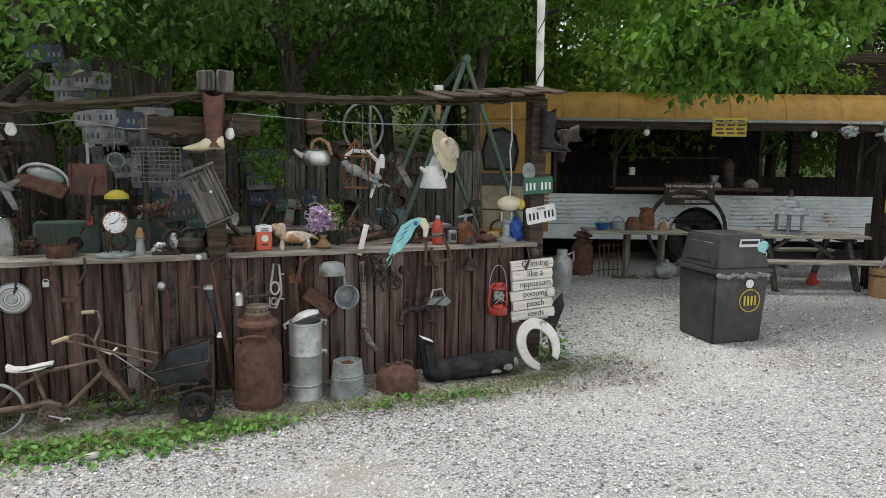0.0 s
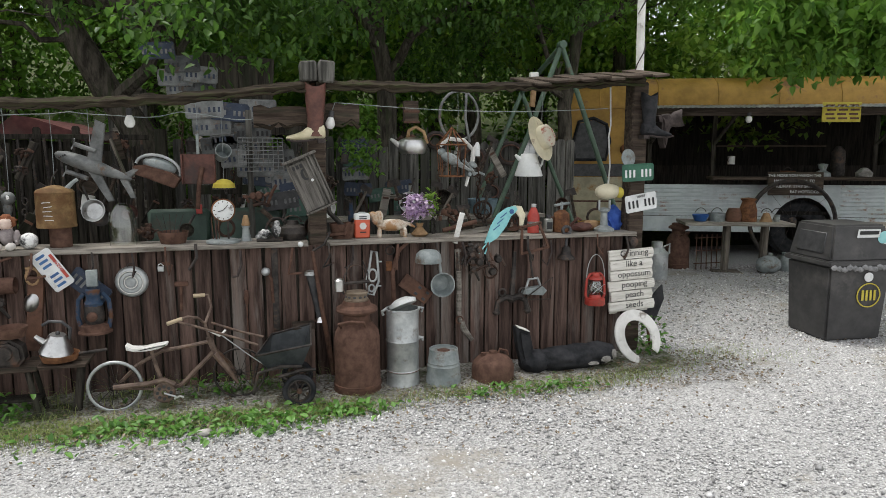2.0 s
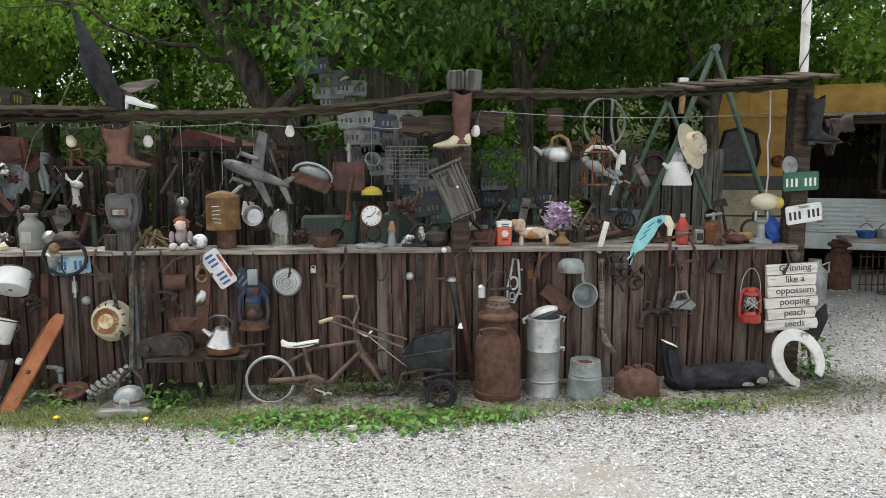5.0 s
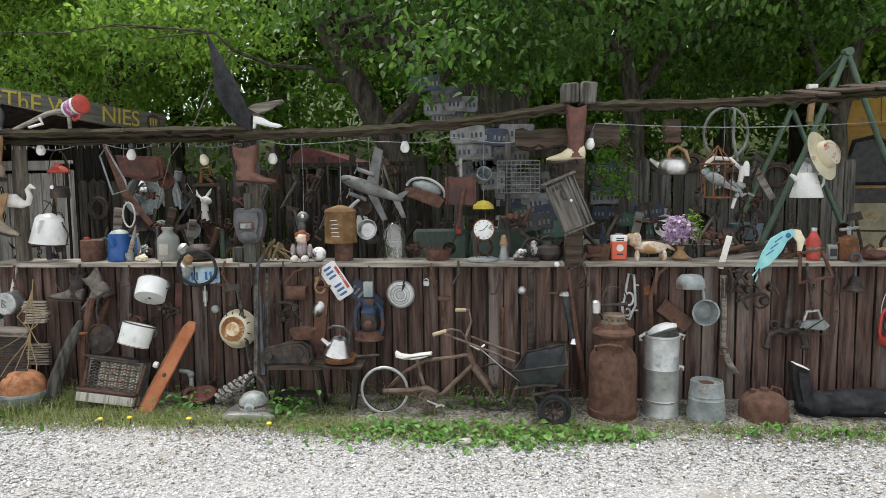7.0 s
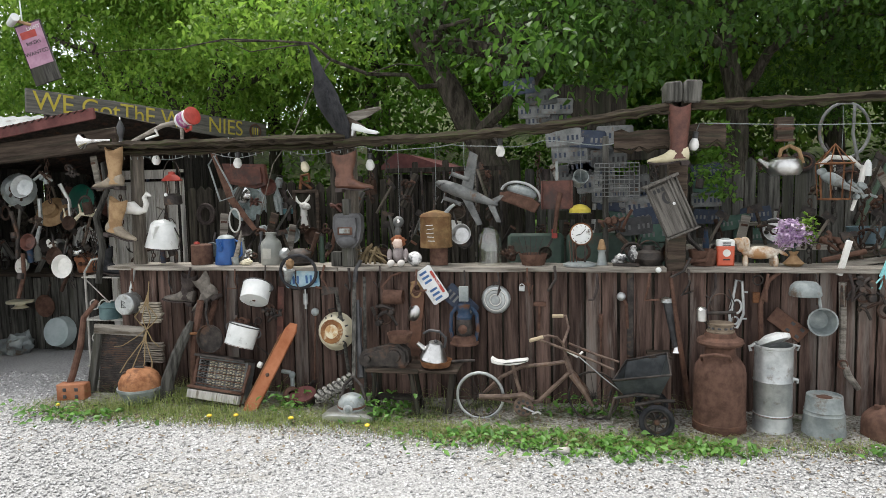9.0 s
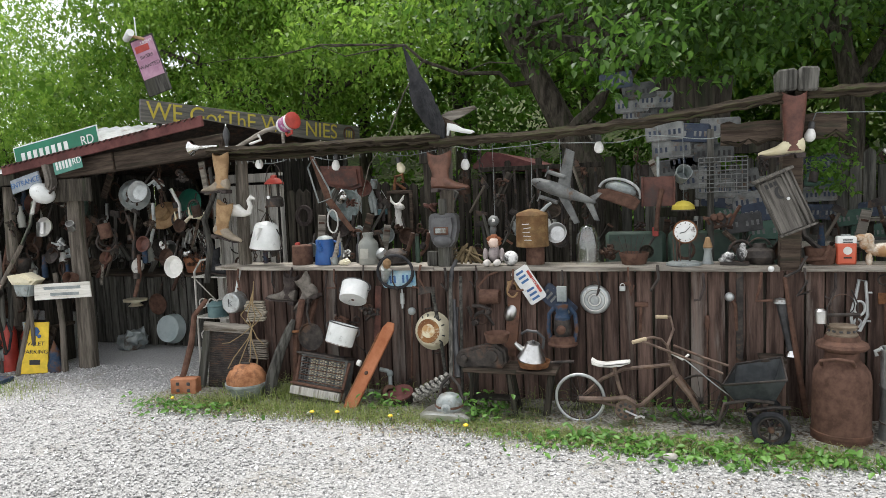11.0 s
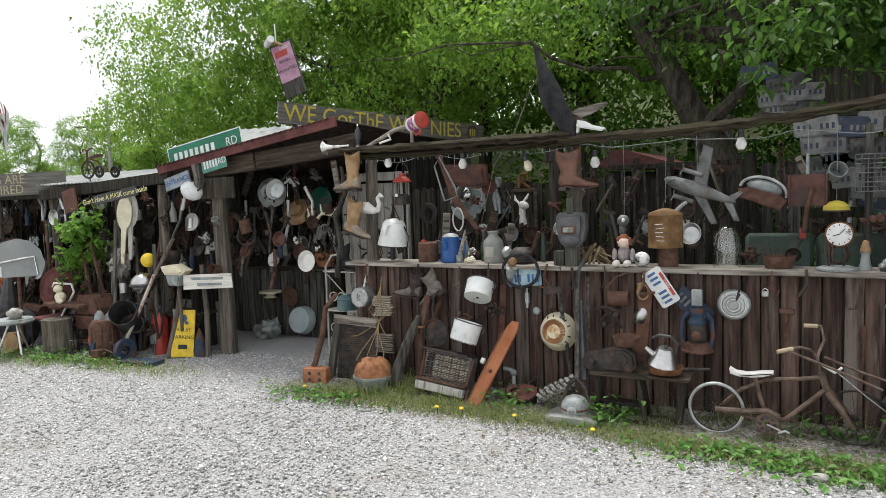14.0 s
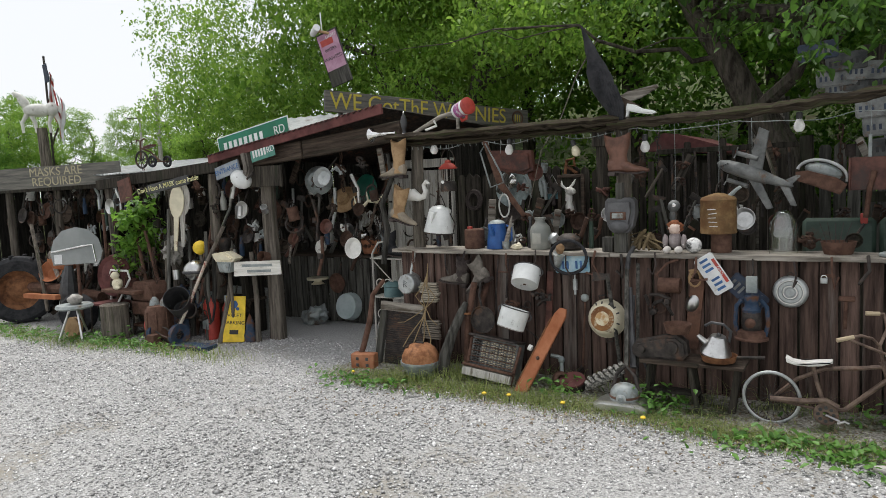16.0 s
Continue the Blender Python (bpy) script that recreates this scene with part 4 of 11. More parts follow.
# ---------------------------------------------------------------- shared shapes
def cup(r0, r1, h, t=0.004):
    return [(0, 0), (r0, 0), (r1, h), (r1 - t, h), (max(r0 - t, 0.002), t * 1.5), (0, t * 1.5)]


def ring(c, r, n=18, plane="xz", rz=None):
    return ["o"] + arc(c, r, 0, 360 - 360 / n, n - 1, plane, rz)


def number_plate(label, place, body, ink, word="", trim=None, group="number plates"):
    """A pressed metal plate; its characters are plain bars."""
    root = thing("number_plate", label, "license plate", *place, group=group)
    bm = bmesh.new()
    w, h, c = 0.1525, 0.076, 0.014
    prism(bm, [(-w, -h + c), (-w + c, -h), (w - c, -h), (w, -h + c), (w, h - c), (w - c, h), (-w + c, h), (-w, h - c)], -0.003, 0.003, 0.001)
    part("plate", bm, body, root)
    bm = bmesh.new()
    tube(bm, ["o", (-w + 0.008, -0.004, -h + 0.008), (w - 0.008, -0.004, -h + 0.008), (w - 0.008, -0.004, h - 0.008), (-w + 0.008, -0.004, h - 0.008)][1:], 0.0025, 5, True)
    part("raised_rim", bm, body, root)
    for k in range(7):
        if k == 3:
            continue
        bm = bmesh.new()
        x = -0.117 + k * 0.039
        box(bm, (x, -0.0045, -0.008), (0.019, 0.003, 0.066 if group == "number plates" else 0.042), None, 0.001)
        part("character_bar", bm, ink, root)
    if trim:
        bm = bmesh.new()
        box(bm, (0, -0.0045, 0.056), (0.2, 0.002, 0.024), None, 0)
        part("colour_band", bm, trim, root)
    if word:
        writing(word, 0.028, plate_white if trim else ink, root, pose(0, -0.0065, 0.053))
    bm = bmesh.new()
    for x in (-0.09, 0.09):
        lathe(bm, [(0, -0.004), (0.006, -0.003), (0.006, 0)], 8, pose(x, -0.004, 0.062, 90))
    part("screw", bm, zinc, root)
    return root


def boot(label, place, shaft_mat, foot_mat, h=0.3, flip=1, group="", wide=1.0):
    """A pull-on boot, toe along x."""
    root = thing("boot", label, "boot", *place, group=group)
    f = flip
    bm = bmesh.new()
    rings = []
    for z0, sc, w, dx in ((0.05, 0.066, 0.048, 0.0), (0.11, 0.06, 0.048, 0), (0.16, 0.057, 0.047, -0.004), (h * 0.75, 0.07, 0.054, -0.006), (h, 0.077, 0.056, -0.008), (h - 0.012, 0.07, 0.05, -0.008), (h * 0.6, 0.05, 0.04, 0)):
        rings.append([bm.verts.new((f * (dx + sc * (wide if z0 > 0.2 else 1 + (wide - 1) * 0.6) * math.cos(a * 0.3927)), w * math.sin(a * 0.3927), z0 + (0.02 * math.cos(a * 0.3927 * 2) if z0 > h * 0.9 else 0))) for a in range(16)])
    for a, b in zip(rings, rings[1:]):
        for k in range(16):
            bm.faces.new((a[k], a[(k + 1) % 16], b[(k + 1) % 16], b[k]))
    bm.faces.new(rings[0]), bm.faces.new(rings[-1])
    bmesh.ops.recalc_face_normals(bm, faces=bm.faces)
    part("shaft", bm, shaft_mat, root)
    bm = bmesh.new()
    rings = []
    for x, zc, hz, hy in ((-0.074, 0.08, 0.03, 0.02), (-0.066, 0.085, 0.05, 0.038), (-0.03, 0.092, 0.066, 0.046), (0.02, 0.088, 0.064, 0.046), (0.06, 0.07, 0.05, 0.043), (0.1, 0.053, 0.036, 0.046), (0.145, 0.044, 0.027, 0.048), (0.185, 0.038, 0.021, 0.042), (0.213, 0.035, 0.012, 0.022)):
        rings.append([bm.verts.new((f * x * (1 + (wide - 1) * 0.3), hy * math.cos(k * math.pi / 7), zc + hz * math.sin(k * math.pi / 7))) for k in range(14)])
    for a, c in zip(rings, rings[1:]):
        for k in range(14):
            bm.faces.new((a[k], a[(k + 1) % 14], c[(k + 1) % 14], c[k]))
    bm.faces.new(rings[0]), bm.faces.new(rings[-1])
    bmesh.ops.recalc_face_normals(bm, faces=bm.faces)
    part("foot", bm, foot_mat, root)
    bm = bmesh.new()
    prism(bm, [(f * x, z) for x, z in ((-0.075, 0.0), (-0.02, 0.0), (-0.012, 0.026), (0.06, 0.012), (0.17, 0.008), (0.22, 0.02), (0.215, 0.032), (0.16, 0.02), (0.07, 0.024), (0.0, 0.036), (-0.075, 0.034))], -0.046, 0.046, 0.003)
    part("sole", bm, leather_dark, root, "dark leather sole and heel")
    return root


def spoked_wheel(root, name, c, r, tyre_mat, rim_mat, spokes=18, tyre=0.018, rim=0.01, hub=0.02, rx=90):
    w = part(name, tube(bmesh.new(), ring((0, 0, 0), r - tyre, 36, "xy")[1:], tyre, 8, True), tyre_mat, root)
    w.matrix_basis = pose(*c, rx)
    part("rim", tube(bmesh.new(), ring((0, 0, 0), r - tyre * 2, 36, "xy")[1:], rim, 6, True), rim_mat, w)
    bm = bmesh.new()
    for k in range(spokes):
        a = 2 * math.pi * k / spokes
        tube(bm, [(hub * math.cos(a), hub * math.sin(a), 0.012 * (-1) ** k), ((r - tyre * 2) * math.cos(a + 0.12), (r - tyre * 2) * math.sin(a + 0.12), 0)], 0.0025 if spokes > 10 else 0.007, 4)
    part("spoke", bm, rim_mat, w)
    part("hub", lathe(bmesh.new(), [(0, -0.04), (hub * 0.6, -0.04), (hub, -0.02), (hub, 0.02), (hub * 0.6, 0.04), (0, 0.04)], 12), rim_mat, w)
    return w


# ---------------------------------------------------------------- things on the ground before the bar
can = make("milk_can", "tall rusty steel milk can with a mushroom lid", "milk can", (1.19, -0.4, 0), [
    ("body", "L", [(0, 0.0), (0.178, 0.0), (0.182, 0.02), (0.176, 0.05), (0.174, 0.42), (0.165, 0.47), (0.13, 0.525), (0.105, 0.545), (0.1, 0.6), (0.118, 0.615), (0.118, 0.622), (0, 0.622)], rust),
    ("base_band", "L", [(0.176, 0.05), (0.184, 0.052), (0.184, 0.075), (0.176, 0.078)], rust),
    ("lid", "L", [(0, 0.63), (0.15, 0.625), (0.158, 0.64), (0.15, 0.66), (0.11, 0.68), (0.1, 0.71), (0, 0.71)], rust),
    ("handle", "T", [([(-0.13, -0.06, 0.52), (-0.15, -0.14, 0.565), (-0.06, -0.17, 0.585), (0.03, -0.16, 0.57), (0.05, -0.12, 0.53)], 0.011)], rust)])
make("kerosene_lantern", "rusty skeleton of an old kerosene lantern on the milk can", "lantern", (1.19, -0.4, 0.71), [
    ("burner", "L", [(0, 0), (0.092, 0.0), (0.094, 0.01), (0.084, 0.016), (0.08, 0.05), (0.09, 0.055), (0.09, 0.064), (0.07, 0.066), (0, 0.06)], surface("pale_rusty_tin", (0.14, 0.105, 0.075), (0.27, 0.22, 0.165), 0.7, 0.1, 12, 0.15)),
    ("vent_hole", "B", [((0.084 * math.cos(a), 0.084 * math.sin(a), 0.033), (0.008, 0.022, 0.014), (0, 0, math.degrees(a)), 0.003) for a in np.linspace(3.4, 6.0, 6)], black_plastic),
    ("wire_cage", "T", [([(-0.08, 0, 0.05), (-0.09, 0, 0.18), (-0.05, 0, 0.27)], 0.005), ([(0.08, 0, 0.05), (0.09, 0, 0.2), (0.05, 0, 0.3)], 0.005), (ring((0, 0, 0.2), 0.07, 14), 0.004), ([(-0.1, 0, 0.13), (0.1, -0.01, 0.14)], 0.012)], iron),
    ("cup", "L", ([(0, 0), (0.034, 0), (0.036, 0.08), (0.02, 0.095), (0, 0.1)], pose(-0.13, -0.02, 0.08)), aluminium, "small grey metal cup"),
    ("cup_bracket", "T", [([(-0.13, -0.01, 0.1), (-0.09, 0, 0.05)], 0.008)], iron)])
make("cream_separator_can", "tall narrow galvanised can with side handles and open lid", "milk can", (1.55, -0.36, 0), [
    ("body", "L", [(0, 0), (0.142, 0.0), (0.13, 0.03), (0.126, 0.12), (0.134, 0.13), (0.126, 0.14), (0.126, 0.36), (0.133, 0.37), (0.126, 0.38), (0.126, 0.6), (0.134, 0.605), (0.134, 0.62), (0.122, 0.62), (0.12, 0.3), (0, 0.3)], zinc),
    ("handle", "T", [([(0.12, 0, 0.38), (0.16, 0, 0.37), (0.155, 0, 0.35)], 0.013), ([(0.12, 0, 0.62), (0.165, 0, 0.61), (0.15, 0, 0.58)], 0.01), ([(-0.12, 0, 0.62), (-0.16, 0, 0.6), (-0.15, 0, 0.57)], 0.012)], zinc),
    ("lid", "L", ([(0, 0), (0.11, 0), (0.115, 0.03), (0.05, 0.06), (0, 0.065)], pose(0.01, 0.02, 0.63, -22, -18)), enamel, "white enamel pan lid"),
    ("rust_ring", "L", [(0.1305, 0.128), (0.1355, 0.131), (0.1305, 0.134)], rust)])
make("bucket", "upturned galvanised bucket with pressed rings", "bucket", (1.87, -0.4, 0), [
    ("body", "L", [(0.142, 0), (0.146, 0.012), (0.14, 0.02), (0.128, 0.15), (0.131, 0.157), (0.126, 0.165), (0.124, 0.175), (0.127, 0.183), (0.122, 0.19), (0.113, 0.285), (0.106, 0.285), (0.104, 0.272), (0, 0.268)], dull_zinc),
    ("rust_patch", "L", [(0, 0.2695), (0.05, 0.271), (0.054, 0.269)], rust)])
make("gas_can", "squat rusty petrol can with a domed top", "can", (2.28, -0.4, 0), [
    ("body", "L", [(0, 0), (0.17, 0.0), (0.174, 0.012), (0.17, 0.03), (0.171, 0.11), (0.158, 0.15), (0.125, 0.185), (0.07, 0.208), (0.03, 0.214), (0.03, 0.235), (0, 0.235)], rust),
    ("handle", "T", [([(0.04, 0, 0.205), (0.06, 0, 0.245), (0.12, 0, 0.225), (0.13, 0, 0.19)], 0.009)], rust),
    ("spout_cap", "L", ([(0, 0), (0.022, 0), (0.022, 0.035), (0, 0.04)], pose(-0.08, 0, 0.19)), rust)])
big = make("rubber_boot_planter", "huge cracked black rubber boot lying on its side", "boot", (2.55, -0.34, 0), [
    ("foot", "S", [((0.42, 0, 0.11), (0.34, 0.11, 0.105), 0.16, 4, 5.0), ((0.68, 0, 0.13), (0.17, 0.1, 0.09), 0.2, 3), ((0.12, 0, 0.1), (0.14, 0.1, 0.1), 0.15, 3)], black_rubber),
    ("shaft", "P", [([(-0.07, 0.41), (0.05, 0.36), (0.09, 0.2), (0.16, 0.08), (0.06, 0.01), (-0.01, 0.08), (-0.05, 0.25)], -0.07, 0.07, 0.03)], black_rubber),
    ("white_tag", "B", [((-0.01, -0.03, 0.395), (0.1, 0.1, 0.008), (0, 22, 0))], white_paint),
    ("torn_patch", "S", [((0.72, -0.095, 0.1), (0.045, 0.012, 0.028), 0.4, 2), ((0.6, -0.105, 0.075), (0.05, 0.012, 0.016), 0.4, 2), ((0.8, -0.06, 0.13), (0.03, 0.02, 0.04), 0.4, 2)], stone_grey)])

# child's bicycle with a cart
bike = thing("bicycle", "small rusty child's bicycle with a white seat against the bar", "bicycle", 0, -0.42, 0)
spoked_wheel(bike, "wheel", (-0.52, 0, 0.185), 0.187, zinc, iron, 20, 0.012, 0.006)
fw = spoked_wheel(bike, "wheel", (0.32, 0.06, 0.2), 0.19, iron, iron, 12, 0.007, 0.003)


def tubes_part(name, items, mat, root, label="", n=8):
    bm = bmesh.new()
    for pts, r in items:
        tube(bm, pts[1:] if pts[0] == "o" else pts, r, n, pts[0] == "o")
    return part(name, bm, mat, root, label)


tubes_part("bike_frame", [([(-0.5, 0.03, 0.19), (-0.36, 0.02, 0.33), (-0.2, 0, 0.42), (0.0, 0, 0.445), (0.13, 0, 0.47)], 0.014), ([(-0.19, 0, 0.13), (-0.08, 0, 0.16), (0.04, 0, 0.28), (0.15, 0, 0.39)], 0.016),
                          ([(-0.27, 0, 0.43), (-0.24, 0, 0.3), (-0.19, 0, 0.13)], 0.014), ([(-0.52, -0.03, 0.185), (-0.19, -0.02, 0.14)], 0.01), ([(0.12, 0, 0.5), (0.16, 0, 0.38)], 0.022)], bike_rust, bike)
tubes_part("fork", [([(0.16, -0.03, 0.38), (0.24, -0.04, 0.27), (0.31, -0.03, 0.15)], [0.024, 0.02, 0.012]), ([(0.16, 0.03, 0.38), (0.24, 0.1, 0.27), (0.31, 0.1, 0.15)], [0.024, 0.02, 0.012])], bike_rust, bike)
tubes_part("handlebar", [([(0.12, 0, 0.5), (0.1, 0, 0.6), (0.06, -0.07, 0.66), (0.0, -0.1, 0.68), (-0.12, -0.16, 0.655)], 0.01), ([(0.1, 0, 0.6), (0.14, 0.08, 0.7), (0.12, 0.1, 0.79), (0.03, 0.08, 0.79)], 0.01)], bike_rust, bike)
tubes_part("grip", [([(-0.13, -0.165, 0.653), (-0.04, -0.12, 0.672)], 0.014)], rope_pale, bike)
tubes_part("grip", [([(0.02, 0.08, 0.79), (0.1, 0.09, 0.79)], 0.014)], rope_pale, bike)
tubes_part("chain_guard", [([(-0.52, -0.045, 0.19), (-0.3, -0.045, 0.2), (-0.19, -0.045, 0.22), (-0.12, -0.045, 0.18)], 0.02)], bike_rust, bike)
bm = bmesh.new()
lathe(bm, [(0.02, -0.005), (0.07, -0.006), (0.075, 0), (0.07, 0.006), (0.02, 0.005)], 22, pose(-0.19, -0.055, 0.13, 90))
part("sprocket", bm, bike_rust, bike)
for k in range(8):
    part("sprocket_hole", lathe(bmesh.new(), [(0, 0.009), (0.012, 0.009), (0.012, -0.002)], 8, pose(-0.19 + 0.045 * math.cos(k * 0.785), -0.055, 0.13 + 0.045 * math.sin(k * 0.785), 90)), black_plastic, bike)
tubes_part("pedal_crank", [([(-0.19, -0.07, 0.13), (-0.11, -0.075, 0.1)], 0.008), ([(-0.12, -0.09, 0.09), (-0.08, -0.11, 0.115), (-0.06, -0.1, 0.1)], 0.009)], aluminium, bike)
bm = bmesh.new()
prism(bm, [(-0.14, 0.035), (-0.135, 0.0), (-0.08, -0.015), (0.0, -0.015), (0.07, -0.005), (0.135, 0.02), (0.13, 0.03), (0.05, 0.02), (-0.03, 0.005), (-0.1, 0.012)], -0.05, 0.05, 0.01)
seat = part("seat", bm, white_paint, bike, "cracked white vinyl seat")
seat.matrix_basis = pose(-0.29, 0, 0.45)
tubes_part("tow_bar", [([(-0.08, -0.14, 0.665), (0.1, -0.09, 0.585), (0.3, -0.06, 0.5), (0.46, -0.05, 0.43)], 0.009)], bike_rust, bike)
tubes_part("tow_bar", [([(0.14, 0.02, 0.6), (0.34, 0.02, 0.52), (0.5, 0.02, 0.47)], 0.009)], bike_rust, bike)
tubes_part("stay_rod", [([(0.18, -0.05, 0.55), (0.38, -0.07, 0.38), (0.56, -0.08, 0.24)], 0.0045)], zinc, bike)
tubes_part("bracket", [([(0.13, -0.05, 0.56), (0.2, -0.06, 0.52), (0.24, -0.03, 0.55)], 0.009)], white_paint, bike)
cart = thing("toy_wheelbarrow", "child's dark metal wheelbarrow tub on small wheels", "wheelbarrow", 0.66, -0.46, 0)
bm = bmesh.new()
o = [(-0.13, -0.13, 0.275), (0.1, -0.13, 0.275), (0.12, 0.13, 0.3), (-0.12, 0.13, 0.3)]
top = [(-0.215, -0.19, 0.4), (0.17, -0.19, 0.455), (0.19, 0.19, 0.515), (-0.1, 0.19, 0.45)]
va, vb = [bm.verts.new(p) for p in o], [bm.verts.new(p) for p in top]
bm.faces.new(va[::-1])
for k in range(4):
    bm.faces.new((va[k], va[(k + 1) % 4], vb[(k + 1) % 4], vb[k]))
bmesh.ops.solidify(bm, geom=bm.faces[:], thickness=0.006)
part("tub", bm, surface("grey_black_metal", (0.06, 0.068, 0.072), (0.125, 0.137, 0.142), 0.5, 0.2, 9, 0.1), cart)
tubes_part("tub_rim", [(["o"] + top, 0.009)], iron, cart)
tubes_part("undercarriage", [([(-0.24, -0.12, 0.1), (-0.2, -0.14, 0.26), (-0.05, -0.15, 0.3), (0.1, -0.15, 0.29)], 0.012), ([(-0.06, -0.14, 0.22), (0.1, -0.15, 0.26), (0.2, -0.15, 0.26)], 0.013), ([(-0.25, 0.12, 0.1), (-0.2, 0.14, 0.28), (0.12, 0.15, 0.3)], 0.012), ([(0.07, -0.17, 0.12), (0.07, 0.17, 0.12)], 0.01), ([(-0.05, -0.14, 0.24), (0.07, -0.15, 0.12)], 0.01)], iron, cart)
for y in (-0.18, 0.18):
    spoked_wheel(cart, "wheel", (0.08, y, 0.12), 0.12, black_rubber, iron, 7, 0.02, 0.012, 0.022)
make("wooden_crate", "dark brown wooden box standing behind the cart", "crate", (0.8, -0.17, 0), [("board", "B", [((0, 0, 0.24), (0.16, 0.2, 0.47))], brown_board), ("top_edge", "B", [((0, 0, 0.48), (0.17, 0.21, 0.02))], old_plank)])

# upright vacuum cleaner
vac = make("vacuum_cleaner", "old grey upright vacuum cleaner with a long metal handle", "vacuum cleaner", (-1.5, -0.6, 0), [
    ("base", "P", [([(-0.2, 0.0), (0.2, 0.0), (0.2, 0.06), (0.15, 0.085), (-0.15, 0.085), (-0.2, 0.06)], -0.09, 0.12, 0.02)], aluminium),
    ("motor_hood", "L", ([(0.105, 0.05), (0.107, 0.1), (0.1, 0.145), (0.076, 0.18), (0.045, 0.195), (0, 0.199)], pose(0, 0.05, 0)), dull_zinc),
    ("hood_band", "L", ([(0.107, 0.098), (0.111, 0.102), (0.111, 0.112), (0.106, 0.116)], pose(0, 0.05, 0)), rust),
    ("headlight", "L", ([(0, 0), (0.032, 0), (0.037, 0.015), (0.03, 0.02), (0, 0.022)], pose(0.01, -0.055, 0.11, 90)), zinc),
    ("lens", "L", ([(0, 0.022), (0.022, 0.022), (0.016, 0.03), (0, 0.032)], pose(0.01, -0.055, 0.11, 90)), dull_zinc),
    ("wheel", "L", ([(0, -0.015), (0.035, -0.015), (0.035, 0.015), (0, 0.015)], pose(-0.17, 0.1, 0.035, 0, 90, 0)), black_rubber),
    ("wheel", "L", ([(0, -0.015), (0.035, -0.015), (0.035, 0.015), (0, 0.015)], pose(0.17, 0.1, 0.035, 0, 90, 0)), black_rubber),
    ("fork", "T", [([(-0.1, 0.08, 0.14), (-0.08, 0.12, 0.24), (-0.02, 0.16, 0.3), (0.06, 0.12, 0.24), (0.1, 0.08, 0.14)], 0.013)], iron),
    ("handle_tube", "B", [((-0.06, 0.33, 0.65), (0.032, 0.02, 0.78), (-25, -7, 0))], grey_board),
    ("grip", "T", [([(-0.1, 0.5, 1.0), (-0.09, 0.51, 1.1), (-0.05, 0.52, 1.18)], [0.022, 0.02, 0.016])], black_plastic),
    ("bag_hose", "T", [([(0.03, 0.2, 0.28), (-0.02, 0.32, 0.55), (-0.06, 0.44, 0.86)], [0.03, 0.024, 0.014])], black_plastic)])
make("rope_coil", "twisted bundle of black and white braided rope", "rope", (-1.72, -0.36, 0.1), [
    ("strand", "T", [([(-0.13 + 0.03 * a + 0.012 * math.cos(k * 1.26 + a * 0.9), 0.045 * math.cos(k * 1.26 + a * 0.9), 0.0 + 0.017 * a + 0.045 * math.sin(k * 1.26 + a * 0.9)) for a in range(10)], 0.017) for k in range(5)], surface("braided_rope", (0.03, 0.03, 0.03), (0.5, 0.48, 0.43), 0.9, 0, 45, 0.4))])
make("cast_pan", "flat round rusty tin box with a maroon lid", "tin", (-2.0, -0.3, 0), [
    ("body", "L", ([(0, 0), (0.1, 0), (0.105, 0.07), (0, 0.07)], pose(0, 0, 0.03, 20, 0)), iron), ("lid", "L", ([(0, 0.072), (0.107, 0.07), (0.107, 0.085), (0, 0.09)], pose(0, 0, 0.03, 20, 0)), red_roof)])
make("clay_jug", "small fallen rusty jug lying in the weeds", "jug", (-2.12, -0.28, 0.06), [("body", "L", ([(0, -0.06), (0.05, -0.06), (0.07, 0), (0.06, 0.06), (0.035, 0.08), (0.03, 0.08), (0.05, 0), (0, -0.03)], pose(0, 0, 0.02, 70, 0, 30)), rust)])
make("orange_plank", "faded orange plank with a rounded worn end leaning on the bar", "plank", (-2.37, -0.52, -0.01), [
    ("deck", "P", [([(-0.052, 0), (0.052, 0.02), (0.05, 0.74), (0.025, 0.8), (-0.03, 0.79), (-0.05, 0.73)], -0.016, 0.016, 0.006)], orange_paint),
    ("side_strip", "P", [([(-0.064, 0.05), (-0.052, 0.05), (-0.052, 0.7), (-0.064, 0.66)], -0.012, 0.012, 0.002)], rust_light),
    ("axle_bolt", "L", ([(0, 0), (0.016, 0), (0.012, 0.014), (0, 0.016)], pose(0, -0.016, 0.33, 90)), iron),
    ("wheel", "L", ([(0, -0.015), (0.025, -0.015), (0.025, 0.015), (0, 0.015)], pose(-0.1, 0, 0.38, 0, 90)), white_paint)])
bpy.data.objects["orange_plank"].matrix_basis = pose(-2.37, -0.55, 0, -28, 21, 0)
make("water_pipe", "bent grey plastic water pipe rising from the ground", "pipe", (-2.17, -0.25, 0), [("pipe", "T", [([(0.05, 0, 0), (0.05, 0, 0.22), (0.03, 0, 0.26), (-0.04, 0, 0.27)], 0.018)], dull_zinc), ("elbow", "S", [((0.05, 0, 0.24), (0.028, 0.028, 0.03))], dull_zinc)])
heater = thing("gas_heater", "tilted old cream gas space heater with clay grates", "heater", -2.72, -0.42, 0.04, -14, 6, 0)
